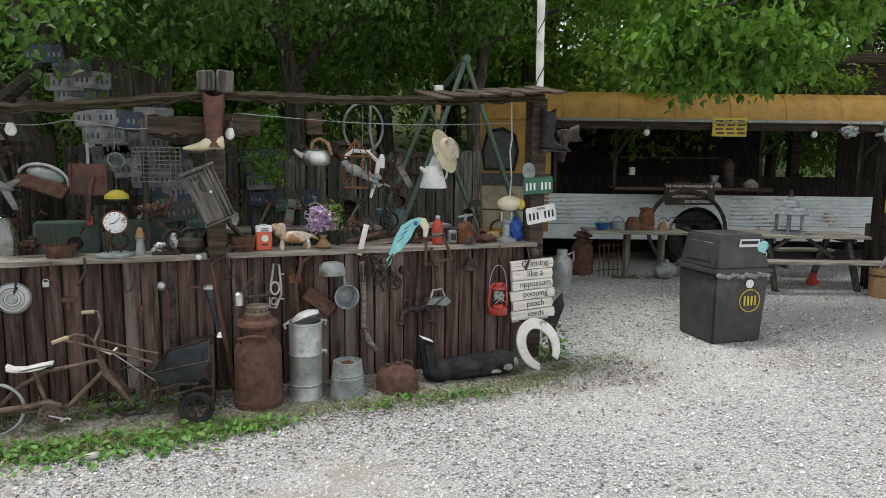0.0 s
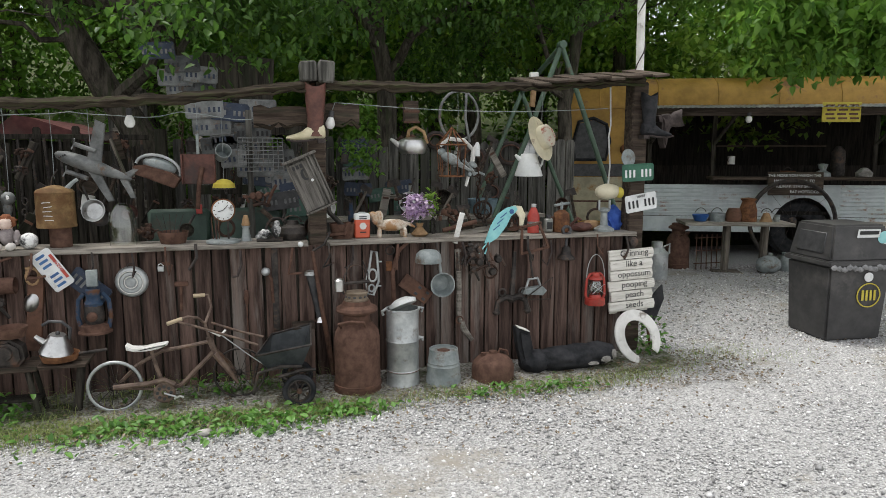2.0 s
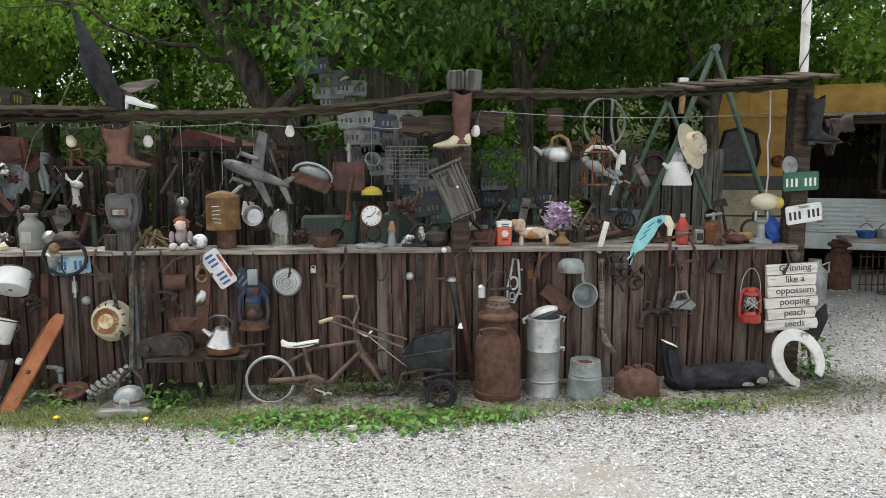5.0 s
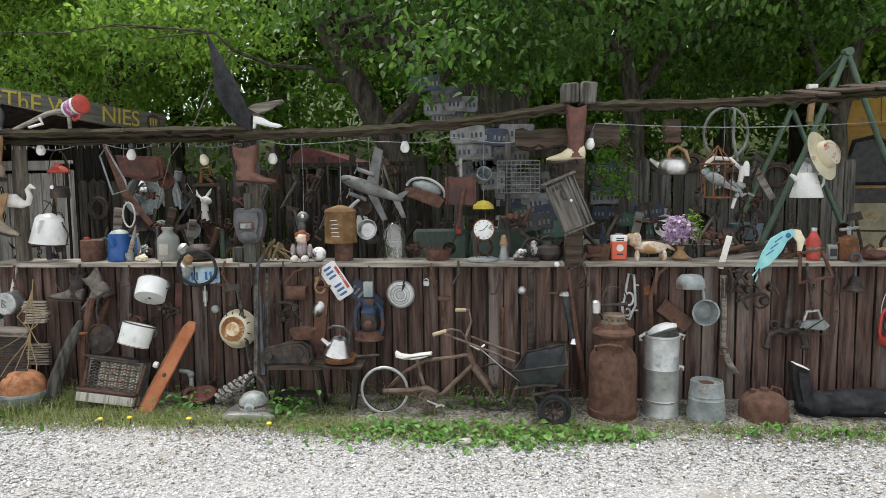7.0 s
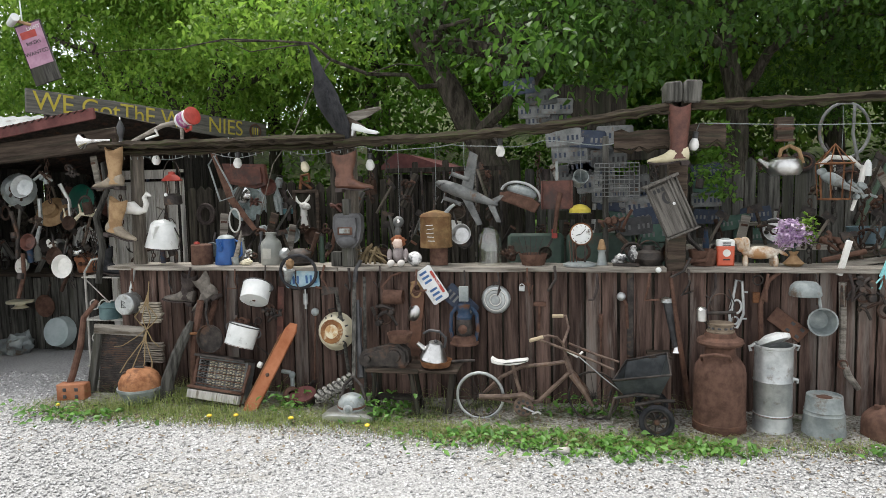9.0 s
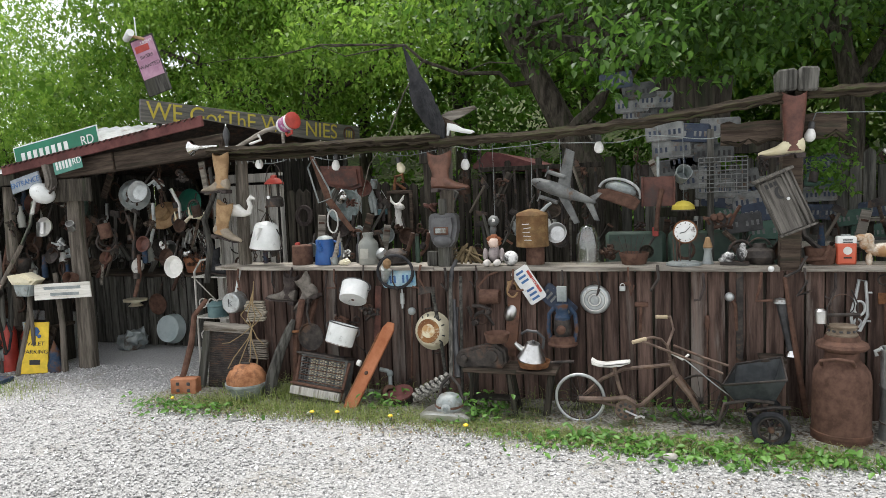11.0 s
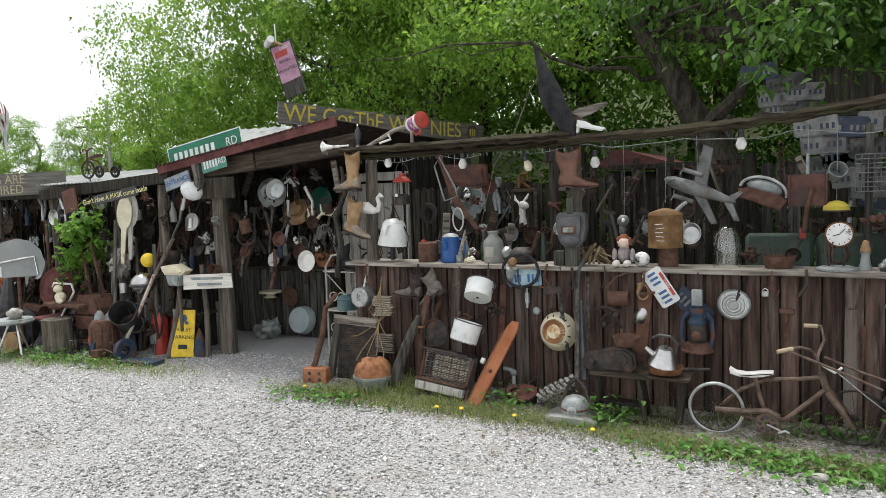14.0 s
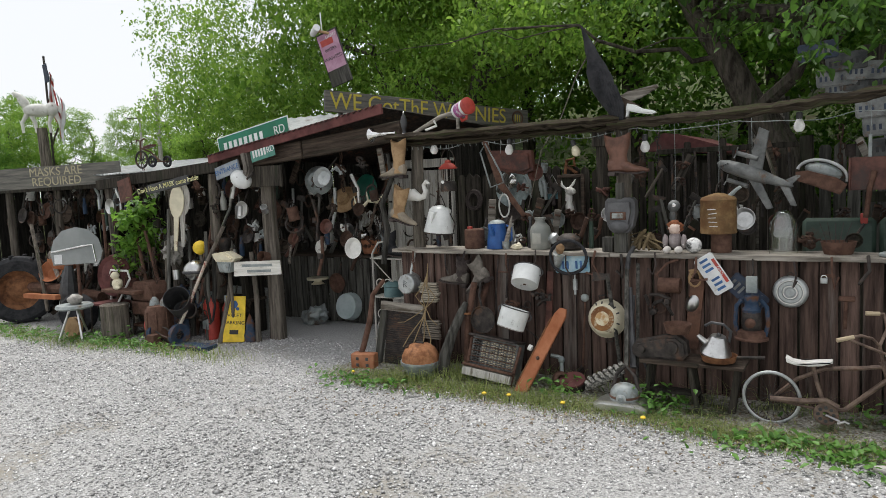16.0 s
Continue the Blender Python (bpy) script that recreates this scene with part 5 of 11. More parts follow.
for nm, d, mt in (("body", [((0, 0.07, 0.2), (0.44, 0.14, 0.3))], plate_old), ("base_pan", [((0, -0.03, 0.045), (0.46, 0.12, 0.07))], white_board), ("top_edge", [((0, 0.03, 0.36), (0.45, 0.24, 0.018))], iron), ("lower_sill", [((0, -0.06, 0.1), (0.48, 0.06, 0.02))], rust)):
    bm = bmesh.new()
    for q in d:
        box(bm, *q)
    part(nm, bm, mt, heater)
grate_clay = surface("burnt_clay_grate", (0.34, 0.3, 0.22), (0.62, 0.56, 0.44), 0.85, 0, 22, 0.3, (1, 1, 1), (0.1, 0.075, 0.055), 0.22, 14)
for k in range(5):
    bm = bmesh.new()
    for j in range(9):
        for i in range(3):
            box(bm, (-0.185 + 0.084 * k + 0.024 * i, -0.012 - 0.006 * (i % 2), 0.125 + 0.023 * j + 0.008 * (i % 2)), (0.016, 0.022, 0.014), None, 0.004)
    part("clay_grate", bm, grate_clay if k != 0 else iron, heater)
tubes_part("guard_bar", [([(-0.21, -0.035, 0.13 + 0.05 * k), (0.21, -0.035, 0.13 + 0.05 * k)], 0.004) for k in range(5)], rust, heater)
tubes_part("leg", [([(-0.22, -0.02, 0.0), (-0.23, 0.0, 0.33)], 0.014), ([(0.22, -0.05, -0.06), (0.24, 0.0, 0.33)], 0.014)], rust, heater)
make("stock_pot", "white enamel stock pot tilted on the heater", "pot", (-2.52, -0.38, 0.5), [
    ("body", "L", cup(0.118, 0.125, 0.17), enamel), ("black_rim", "T", [(ring((0, 0, 0.17), 0.126, 24, "xy"), 0.005)], black_plastic),
    ("handle", "T", [(arc((0.125, 0, 0.13), 0.03, -80, 80, 8, "xz"), 0.006), (arc((-0.125, 0, 0.13), 0.03, 100, 260, 8, "xz"), 0.006)], black_plastic), ("bottom", "L", [(0, -0.004), (0.116, -0.004), (0.119, 0.006)], rust)])
bpy.data.objects["stock_pot"].matrix_basis = pose(-2.53, -0.36, 0.5, -14, 14, 0)
make("sieve_disc", "round dark rusty skillet standing on edge", "skillet", (-2.8, -0.32, 0.55), [("disc", "L", ([(0, 0), (0.11, 0.0), (0.12, 0.03), (0.114, 0.03), (0.106, 0.006), (0, 0.006)], pose(0, 0, 0, 90)), iron), ("handle", "T", [([(-0.02, 0, 0.11), (-0.04, 0, 0.2), (-0.03, 0.02, 0.33)], 0.01)], iron)])
make("driftwood_log", "split grey driftwood log leaning on the bar", "log", (-3.2, -0.42, 0), [("wood", "T", [([(0, 0, 0), (0.03, 0.02, 0.2), (0.1, 0.06, 0.42), (0.17, 0.12, 0.6), (0.2, 0.14, 0.68)], [0.05, 0.055, 0.045, 0.04, 0.02])], grey_board)])
make("drain_pipe", "rusty iron pipe with a clamp standing against the bar", "pipe", (-3.02, -0.26, 0.3), [("pipe", "T", [([(0.0, -0.02, -0.3), (0.02, 0.0, 0.2), (0.08, 0.04, 0.55)], 0.03)], rust), ("clamp", "T", [(ring((0.03, 0, 0.28), 0.05, 12, "xy"), 0.012)], rust_light)])
rad = thing("radiator", "old honeycomb car radiator in a grey wooden frame", "radiator", -3.75, -0.27, 0, -9, 0, 0)
for nm, d, mt in (("side_board", [((-0.25, 0, 0.3), (0.07, 0.05, 0.62), (0, 6, 0))], grey_board), ("top_board", [((0.0, -0.02, 0.575), (0.5, 0.05, 0.085), (0, 2, 0))], grey_plank), ("core", [((0.02, 0.02, 0.28), (0.46, 0.03, 0.52))], iron)):
    bm = bmesh.new()
    for q in d:
        box(bm, *q)
    part(nm, bm, mt, rad)
for k in range(25):
    tubes_part("fin", [([(-0.2, 0.0, 0.04 + 0.02 * k), (0.25, 0.0, 0.04 + 0.02 * k)], 0.0055)], iron, rad, "", 4)
make("fire_globe", "rusty orange iron globe in a grey pot", "planter", (-3.4, -0.45, 0), [
    ("pot", "L", [(0, 0), (0.1, 0.0), (0.13, 0.03), (0.175, 0.13), (0.185, 0.135), (0.185, 0.155), (0.17, 0.155), (0, 0.13)], dull_zinc),
    ("globe", "L", [(0.172, 0.15), (0.17, 0.2), (0.14, 0.26), (0.1, 0.295), (0.05, 0.31), (0, 0.312)], surface("flaking_orange_rust", (0.2, 0.085, 0.04), (0.42, 0.2, 0.1), 0.85, 0, 13, 0.3, (1, 1, 1), (0.14, 0.07, 0.045), 0.35, 7)),
    ("knob", "T", [([(-0.04, 0, 0.31), (0.04, 0, 0.315)], 0.012), ([(-0.1, -0.08, 0.28), (-0.06, -0.1, 0.3)], 0.008)], iron),
    ("saucer", "L", [(0, 0.0), (0.13, 0.0), (0.14, 0.018), (0, 0.02)], terracotta)])
make("magazine_hanger", "rope plant hanger strung before bundled old magazines", "plant hanger", (-3.46, -0.14, 0.28), [
    ("magazine", "B", [((random.uniform(-0.012, 0.012), -0.02, 0.36 + 0.021 * k), (0.2 + random.uniform(-0.03, 0.02), 0.05, 0.016), (0, random.uniform(-4, 4), 0)) for k in range(9)], surface("old_paper", (0.27, 0.235, 0.185), (0.46, 0.42, 0.34), 0.9, 0, 12, 0.2, U)),
    ("magazine", "B", [((0.03 + random.uniform(-0.01, 0.01), -0.06, 0.02 + 0.02 * k), (0.19, 0.04, 0.014), (0, random.uniform(-3, 3), 0)) for k in range(9)], surface("damp_paper", (0.13, 0.11, 0.09), (0.27, 0.24, 0.2), 0.9, 0, 12, 0.2, U)),
    ("cord", "T", [([(0.0, -0.03, 0.72), (0.01, -0.06, 0.64), (0.0 + 0.02 * q, -0.09, 0.52), (0.11 * q, -0.1, 0.42), (0.06 * q, -0.1, 0.36), (0.0, -0.1, 0.31), (0.015 * q, -0.14, 0.22), (0.12 * q, -0.22, 0.06), (0.15 * q, -0.28, -0.03)], 0.0045) for q in (-1, -0.35, 0.4, 1)] + [([(-0.01, -0.1, 0.31), (-0.1, -0.12, 0.24), (-0.22, -0.14, 0.17), (-0.3, -0.14, 0.16)], 0.004), ([(0.0, -0.1, 0.31), (0.06, -0.12, 0.22), (0.14, -0.14, 0.17)], 0.004)], rope_tan)])
bricks = thing("brick_block", "reddish clay brick block with holes in the grass", "brick", -4.05, -0.45, 0, 0, 0, 12)
bm = bmesh.new()
box(bm, (0, 0, 0.08), (0.24, 0.11, 0.15), None, 0.006)
part("block", bm, terracotta, bricks)
for x in (-0.05, 0.05):
    for z in (0.05, 0.11):
        bm = bmesh.new()
        box(bm, (x, -0.055, z), (0.03, 0.012, 0.03), None, 0.004)
        part("hole", bm, black_plastic, bricks)
make("leather_strap", "long curved rusty plough handle leaning at the corner", "tool", (-4.02, -0.35, 0), [("shaft", "T", [([(-0.14, -0.1, 0), (-0.07, -0.06, 0.2), (-0.02, 0, 0.45), (0.0, 0.04, 0.7), (0.1, 0.1, 0.84)], [0.024, 0.028, 0.028, 0.024, 0.02])], rust)])

# engine and stool group
st = make("work_stool", "small dark workbench stool with splayed legs", "stool", (-1.2, -0.36, 0), [
    ("top", "B", [((0, 0, 0.36), (0.42, 0.22, 0.03))], old_plank), ("shelf", "B", [((0.02, 0, 0.13), (0.36, 0.12, 0.02))], dark_board),
    ("leg", "T", [([(-0.18, -0.08, 0), (-0.14, -0.07, 0.35)], 0.018)], dark_board), ("leg", "T", [([(0.2, -0.08, 0), (0.14, -0.07, 0.35)], 0.02)], dark_board), ("leg", "T", [([(0.2, 0.08, 0), (0.14, 0.07, 0.35)], 0.018)], dark_board), ("leg", "T", [([(-0.18, 0.08, 0), (-0.14, 0.07, 0.35)], 0.018)], dark_board)])
make("belt_housing", "dark cast-iron belt housing with round pulley covers", "machine part", (-1.27, -0.38, 0.375), [
    ("housing", "P", [([(-0.2, 0.02), (-0.16, 0.0), (0.16, 0.0), (0.2, 0.05), (0.19, 0.14), (0.12, 0.19), (0.04, 0.18), (-0.1, 0.14), (-0.18, 0.12), (-0.21, 0.07)], -0.06, 0.06, 0.02)], iron),
    ("pulley_cover", "L", ([(0, 0), (0.05, 0.0), (0.045, 0.02), (0, 0.025)], pose(0.09, -0.06, 0.1, 90)), iron), ("boss", "L", ([(0, 0), (0.03, 0.0), (0.025, 0.02), (0, 0.022)], pose(-0.13, -0.06, 0.07, 90)), iron),
    ("rusty_bowl", "L", (cup(0.08, 0.1, 0.07), pose(0.12, 0.0, 0.2)), rust)])
make("skillet", "rusty skillet lying on a board beside the stool", "skillet", (-0.87, -0.36, 0.39), [("pan", "L", cup(0.11, 0.125, 0.045), rust_light), ("handle", "T", [([(0.12, 0, 0.035), (0.3, 0.02, 0.045)], 0.011)], iron)])
make("shelf_bracket", "narrow grey board shelf on the bar front", "shelf", (-0.9, -0.36, 0.36), [("board", "B", [((0, 0.06, 0), (0.42, 0.3, 0.022))], old_plank), ("prop", "B", [((0.14, 0.0, -0.18), (0.05, 0.05, 0.36), (0, 8, 0))], dark_board)])
kt = make("tea_kettle", "dented chrome tea kettle with a black arched handle", "kettle", (-0.89, -0.36, 0.42), [
    ("body", "L", [(0, 0.0), (0.1, 0.0), (0.108, 0.02), (0.06, 0.13), (0.05, 0.145), (0, 0.15)], aluminium), ("spout", "T", [([(-0.07, 0, 0.07), (-0.12, 0, 0.1), (-0.14, 0, 0.115)], [0.025, 0.018, 0.015])], aluminium),
    ("lid_knob", "S", [((0, 0, 0.155), (0.015, 0.015, 0.015))], black_plastic), ("handle", "T", [([(-0.1, 0, 0.2), (-0.06, 0, 0.235), (0.02, 0, 0.24), (0.075, 0, 0.2), (0.075, 0, 0.12)], 0.011)], black_plastic)])
kt.matrix_basis = pose(-0.89, -0.37, 0.435, 8, 10, 0)

# ---------------------------------------------------------------- things hung on the bar front
def hung(name, label, cat, x, z, parts, y=-0.035, ry=0, rx=90, group=""):
    return make(name, label, cat, (x, y, z, rx, ry, 0), parts, group)


hung("saucepan", "dented zinc saucepan hung by its handle", "saucepan", -3.73, 0.79, [("pan", "L", [(0, 0.13), (0.085, 0.13), (0.095, 0.12), (0.1, 0.0), (0.096, 0.0), (0.09, 0.115), (0, 0.12)], zinc), ("handle", "T", [([(0, 0.09, 0.05), (0, 0.2, 0.03), (0.005, 0.31, 0.02)], [0.014, 0.012, 0.018])], zinc), ("mark", "T", [([(-0.02, -0.03, 0.131), (-0.02, 0.035, 0.131), (0.015, 0.02, 0.131), (-0.015, 0, 0.131), (0.02, -0.02, 0.131), (-0.02, -0.03, 0.131)], 0.003)], black_paint)], ry=8)
hung("lidded_pot", "white enamel pot hung on the bar front", "pot", -2.46, 0.85, [("body", "L", cup(0.118, 0.12, 0.15), enamel), ("rim", "T", [(ring((0, 0, 0.15), 0.122, 24, "xy"), 0.005)], black_plastic), ("rust_spot", "L", [(0, -0.002), (0.014, -0.002), (0.015, 0.004)], rust), ("handle", "T", [(arc((0.12, 0, 0.11), 0.03, -80, 80, 8, "xz"), 0.006), (arc((-0.12, 0, 0.11), 0.03, 100, 260, 8, "xz"), 0.006)], black_plastic)], y=-0.2, rx=-36, ry=-3)
hung("pie_plate", "dull galvanised pan lid with pressed rings", "pan lid", -0.44, 0.86, [("disc", "L", [(0, 0.035), (0.03, 0.035), (0.034, 0.03), (0.05, 0.03), (0.055, 0.036), (0.075, 0.036), (0.08, 0.03), (0.1, 0.03), (0.108, 0.024), (0.118, 0.0), (0.112, 0.0), (0.1, 0.02), (0, 0.025)], zinc), ("ring_stain", "T", [(ring((0, 0, 0.036), 0.085, 24, "xy"), 0.004), (ring((0, 0, 0.036), 0.045, 20, "xy"), 0.004)], white_paint), ("hanger", "T", [(arc((0, 0.12, 0.01), 0.02, -20, 200, 8, "xy"), 0.004)], iron)])
hung("wash_basin", "cream enamel basin with rusted-through bottom and black scrawl", "basin", -1.78, 0.58, [
    ("basin", "L", [(0, 0.115), (0.09, 0.115), (0.115, 0.1), (0.145, 0.05), (0.15, 0.012), (0.162, 0.0), (0.155, 0.0), (0.14, 0.02), (0.11, 0.09), (0, 0.105)], cream),
    ("rust_ring", "L", [(0.055, 0.1165), (0.098, 0.1165), (0.1, 0.113)], surface("rust_eaten_enamel", (0.16, 0.07, 0.03), (0.3, 0.15, 0.06), 0.8, 0, 7, 0.2, (1, 1, 1), (0.62, 0.56, 0.4), 0.32, 9)), ("worn_bottom", "L", [(0, 0.1175), (0.05, 0.118), (0.06, 0.116)], surface("worn_cream_enamel", (0.4, 0.22, 0.09), (0.6, 0.42, 0.22), 0.7, 0, 9, 0.2, (1, 1, 1), (0.68, 0.62, 0.45), 0.55, 12)),
    ("scrawl", "B", [((0.127 * math.cos(a), 0.127 * math.sin(a), 0.087), (0.03, 0.011, 0.004), (0, 30, math.degrees(a))) for a in (0.2, 0.6, 1.0, 1.5, 1.9, 5.4, 5.8)], black_paint),
    ("handle", "T", [([(-0.03, 0.16, 0.01), (-0.03, 0.19, 0.03), (0.03, 0.19, 0.03), (0.03, 0.16, 0.01)], 0.006), ([(-0.03, -0.16, 0.01), (-0.03, -0.19, 0.03), (0.03, -0.19, 0.03), (0.03, -0.16, 0.01)], 0.006)], iron)], y=-0.08, rx=80, ry=-12)
hung("reflector_lamp", "oval chrome headlamp reflector hung on a nail", "reflector", -1.11, 0.74, [("bowl", "L", [(0, 0.045), (0.03, 0.04), (0.055, 0.022), (0.066, 0.0), (0.07, 0.004), (0.058, 0.028), (0.03, 0.048), (0, 0.053)], aluminium)], ry=20)
bpy.data.objects["reflector_lamp"].scale = (0.85, 1.25, 1)
hung("rusty_mug", "rusty tin mug lying against the boards", "mug", -1.27, 0.88, [("cup", "L", ([(0, -0.08), (0.06, -0.08), (0.06, 0.08), (0.055, 0.08), (0.052, -0.05), (0, -0.05)], pose(0, 0, 0.07, 0, 90, 0)), rust), ("handle", "T", [([(-0.06, 0.02, 0.07), (-0.1, 0.08, 0.07), (-0.02, 0.17, 0.06), (0.06, 0.2, 0.04)], 0.01)], rust)])
hung("hand_saw", "old hand saw blade with a pale wooden handle", "saw", -1.07, 0.93, [("handle", "T", [(ring((-0.02, 0.0, 0.02), 0.042, 12, "xy", 0.06), 0.014), ([(-0.07, 0.05, 0.02), (-0.02, 0.07, 0.02)], 0.012)], leather_tan), ("blade", "P", [([(-0.05, -0.02), (0.05, -0.01), (0.05, 0.03), (-0.05, 0.03)], 0.0, -0.55, 0.001)], rust)], ry=6)
number_plate("white number plate with red and dark blue marks, bolted askew", (-0.95, -0.1, 0.98, 0, 57, 0), plate_white, plate_blue, "OHIO", red_enamel)
number_plate("blue number plate hung behind the old lantern", (-0.73, -0.05, 0.84, 0, 42, 0), plate_navy, plate_old)


def barn_lantern(label, place, paint, globe_mat, s=1.0):
    """A tubular oil lantern with tank, frame, globe and bail."""
    root = thing("oil_lantern", label, "lantern", *place, group="oil lanterns")
    m = Matrix.Diagonal((s, s, s, 1))
    for nm, prof, mt in (("tank", [(0, 0), (0.08, 0), (0.085, 0.01), (0.082, 0.05), (0.05, 0.06), (0.045, 0.085), (0, 0.085)], paint), ("globe", [(0.035, 0.09), (0.055, 0.12), (0.058, 0.15), (0.04, 0.2), (0.037, 0.2), (0.054, 0.15), (0.05, 0.12), (0.03, 0.09)], globe_mat),
                         ("hood", [(0.0, 0.27), (0.03, 0.27), (0.034, 0.245), (0.055, 0.235), (0.06, 0.215), (0.04, 0.2), (0, 0.2)], paint), ("burner", [(0, 0.085), (0.03, 0.085), (0.028, 0.11), (0, 0.13)], iron)):
        part(nm, lathe(bmesh.new(), prof, 20, m), mt, root)
    for sx in (-1, 1):
        bm = bmesh.new()
        tube(bm, [(s * x * sx, 0, s * z) for x, z in ((0.07, 0.05), (0.085, 0.08), (0.082, 0.16), (0.075, 0.22), (0.05, 0.255), (0.03, 0.26))], 0.011 * s, 8)
        part("side_tube", bm, paint, root)
    bm = bmesh.new()
    tube(bm, [(s * 0.08 * math.cos(radians(a)), 0, s * (0.23 + 0.19 * math.sin(radians(a)))) for a in range(0, 181, 15)], 0.0035, 5)
    part("bail", bm, zinc, root)
    bm = bmesh.new()
    for a, b in (((-0.055, 0.1), (0.055, 0.18)), ((0.055, 0.1), (-0.055, 0.18))):
        tube(bm, [(s * a[0], -0.058 * s, s * a[1]), (s * b[0], -0.058 * s, s * b[1])], 0.0025, 5)
    part("globe_guard", bm, zinc, root)
    return root


barn_lantern("red enamelled oil lantern hung on the bar front", (3.3, -0.13, 0.5), red_enamel, glass, 1.05)
ln = make("railway_lantern", "large rusty blue railway lantern with a square chimney", "lantern", (-0.68, -0.16, 0.52), [
    ("tank", "L", [(0, 0), (0.115, 0), (0.115, 0.012), (0.1, 0.02), (0.095, 0.06), (0.06, 0.07), (0, 0.07)], rust), ("chamber", "L", [(0, 0.07), (0.06, 0.07), (0.07, 0.12), (0.06, 0.2), (0.05, 0.21), (0, 0.21)], iron),
    ("lens", "L", ([(0, 0.0), (0.035, 0.0), (0.035, 0.02), (0.025, 0.03), (0, 0.035)], pose(0, -0.06, 0.13, 90)), rust), ("hood", "L", [(0.06, 0.2), (0.065, 0.22), (0.05, 0.24), (0.045, 0.27), (0.05, 0.28), (0.05, 0.32), (0, 0.33)], rusty_blue),
    ("chimney", "B", [((0, 0, 0.4), (0.075, 0.03, 0.12))], dull_zinc), ("side_tube", "T", [([(-0.09, 0, 0.03), (-0.11, 0, 0.12), (-0.1, 0, 0.24), (-0.06, 0, 0.29)], 0.016)], rusty_blue), ("side_tube", "T", [([(0.09, 0, 0.03), (0.11, 0, 0.12), (0.1, 0, 0.24), (0.06, 0, 0.29)], 0.016)], rusty_blue)])
hung("padlock", "small padlock on a rusty hasp", "padlock", -0.23, 0.97, [("lock_body", "B", [((0, -0.02, 0.015), (0.045, 0.04, 0.02))], zinc), ("shackle", "T", [(arc((0, 0.0, 0.015), 0.018, 0, 180, 8, "xy"), 0.005)], chrome), ("hasp", "B", [((0.035, 0.015, 0.006), (0.06, 0.025, 0.006))], rust)])
hung("hammer", "rusty claw hammer hanging head up", "hammer", -0.1, 0.62, [("handle", "T", [([(0, 0, 0.02), (0.005, 0.2, 0.02)], 0.012)], rust), ("head", "B", [((0.01, 0.21, 0.02), (0.1, 0.035, 0.03))], rust)])
hung("screwdriver", "old wooden-handled screwdriver on the boards", "screwdriver", 0.38, 0.5, [("shaft", "T", [([(0, -0.1, 0.01), (0, 0.16, 0.01)], 0.006)], rust), ("handle", "L", ([(0, 0), (0.014, 0), (0.02, 0.05), (0.014, 0.09), (0.018, 0.1), (0, 0.11)], pose(0, 0.15, 0.015, -90)), rust)])
hung("iron_bar", "long flat iron bar standing against the bar", "bar", 0.6, 0.44, [("bar", "B", [((0, 0.33, 0.015), (0.05, 0.7, 0.02))], iron)])
hung("gear_lever", "grey metal gear knob on a bent rod", "knob", 0.53, 0.9, [("ball", "S", [((0, 0, 0.04), (0.034, 0.034, 0.034))], zinc), ("rod", "T", [([(0.01, -0.01, 0.04), (0.04, -0.06, 0.03), (0.05, -0.25, 0.02)], 0.012)], rust)])
hung("furniture_foot", "chrome-footed black furniture leg hung from the counter", "table leg", 0.92, 0.5, [("shaft", "T", [([(0.02, 0.02, 0.04), (-0.05, 0.37, 0.04)], [0.03, 0.036])], black_plastic), ("foot", "L", ([(0, 0), (0.05, 0.0), (0.03, 0.04), (0.028, 0.06), (0, 0.06)], pose(0.025, -0.02, 0.04, -90)), chrome), ("collar", "L", ([(0, 0), (0.045, 0), (0.04, 0.03), (0, 0.04)], pose(-0.055, 0.36, 0.04, -90)), zinc)])
hung("walking_stick", "crooked dark stick with a forked iron end", "stick", 0.95, 0.3, [("stick", "T", [([(0.08, -0.25, 0.06), (0.0, 0.3, 0.06), (-0.06, 0.75, 0.03)], [0.022, 0.018, 0.014])], rust), ("fork", "T", [([(-0.06, 0.75, 0.03), (0.03, 0.8, 0.04), (0.08, 0.9, 0.03)], 0.01)], iron)], y=-0.06)
hung("iron_bracket", "grey cast-iron treadle bracket with two round holes", "bracket", 1.37, 0.84, [("rim", "T", [(["o", (-0.05, -0.16, 0.02), (0.0, -0.17, 0.02), (0.045, -0.06, 0.02), (0.04, 0.05, 0.02), (0.03, 0.18, 0.02), (-0.01, 0.19, 0.02), (-0.03, 0.06, 0.02), (-0.055, -0.05, 0.02)], 0.011), (ring((-0.005, -0.01, 0.02), 0.033, 14, "xy", 0.05), 0.009), (ring((-0.015, -0.115, 0.02), 0.022, 12, "xy", 0.028), 0.008), ([(0.03, 0.1, 0.02), (0.07, 0.1, 0.02)], 0.007), ([(0.03, -0.1, 0.02), (0.065, -0.1, 0.02)], 0.007)], zinc)])
hung("harness_hook", "rusty curved harness hook with a buckle", "hook", 1.56, 0.7, [("hook", "T", [([(-0.02, -0.2, 0.02), (-0.03, 0.15, 0.02), (0.02, 0.33, 0.03), (0.1, 0.4, 0.05)], [0.018, 0.02, 0.018, 0.012])], rust), ("buckle", "B", [((-0.06, 0.2, 0.02), (0.05, 0.08, 0.015))], rust_light), ("ring", "T", [(ring((-0.05, 0.33, 0.02), 0.035, 12, "xy"), 0.006)], iron)])
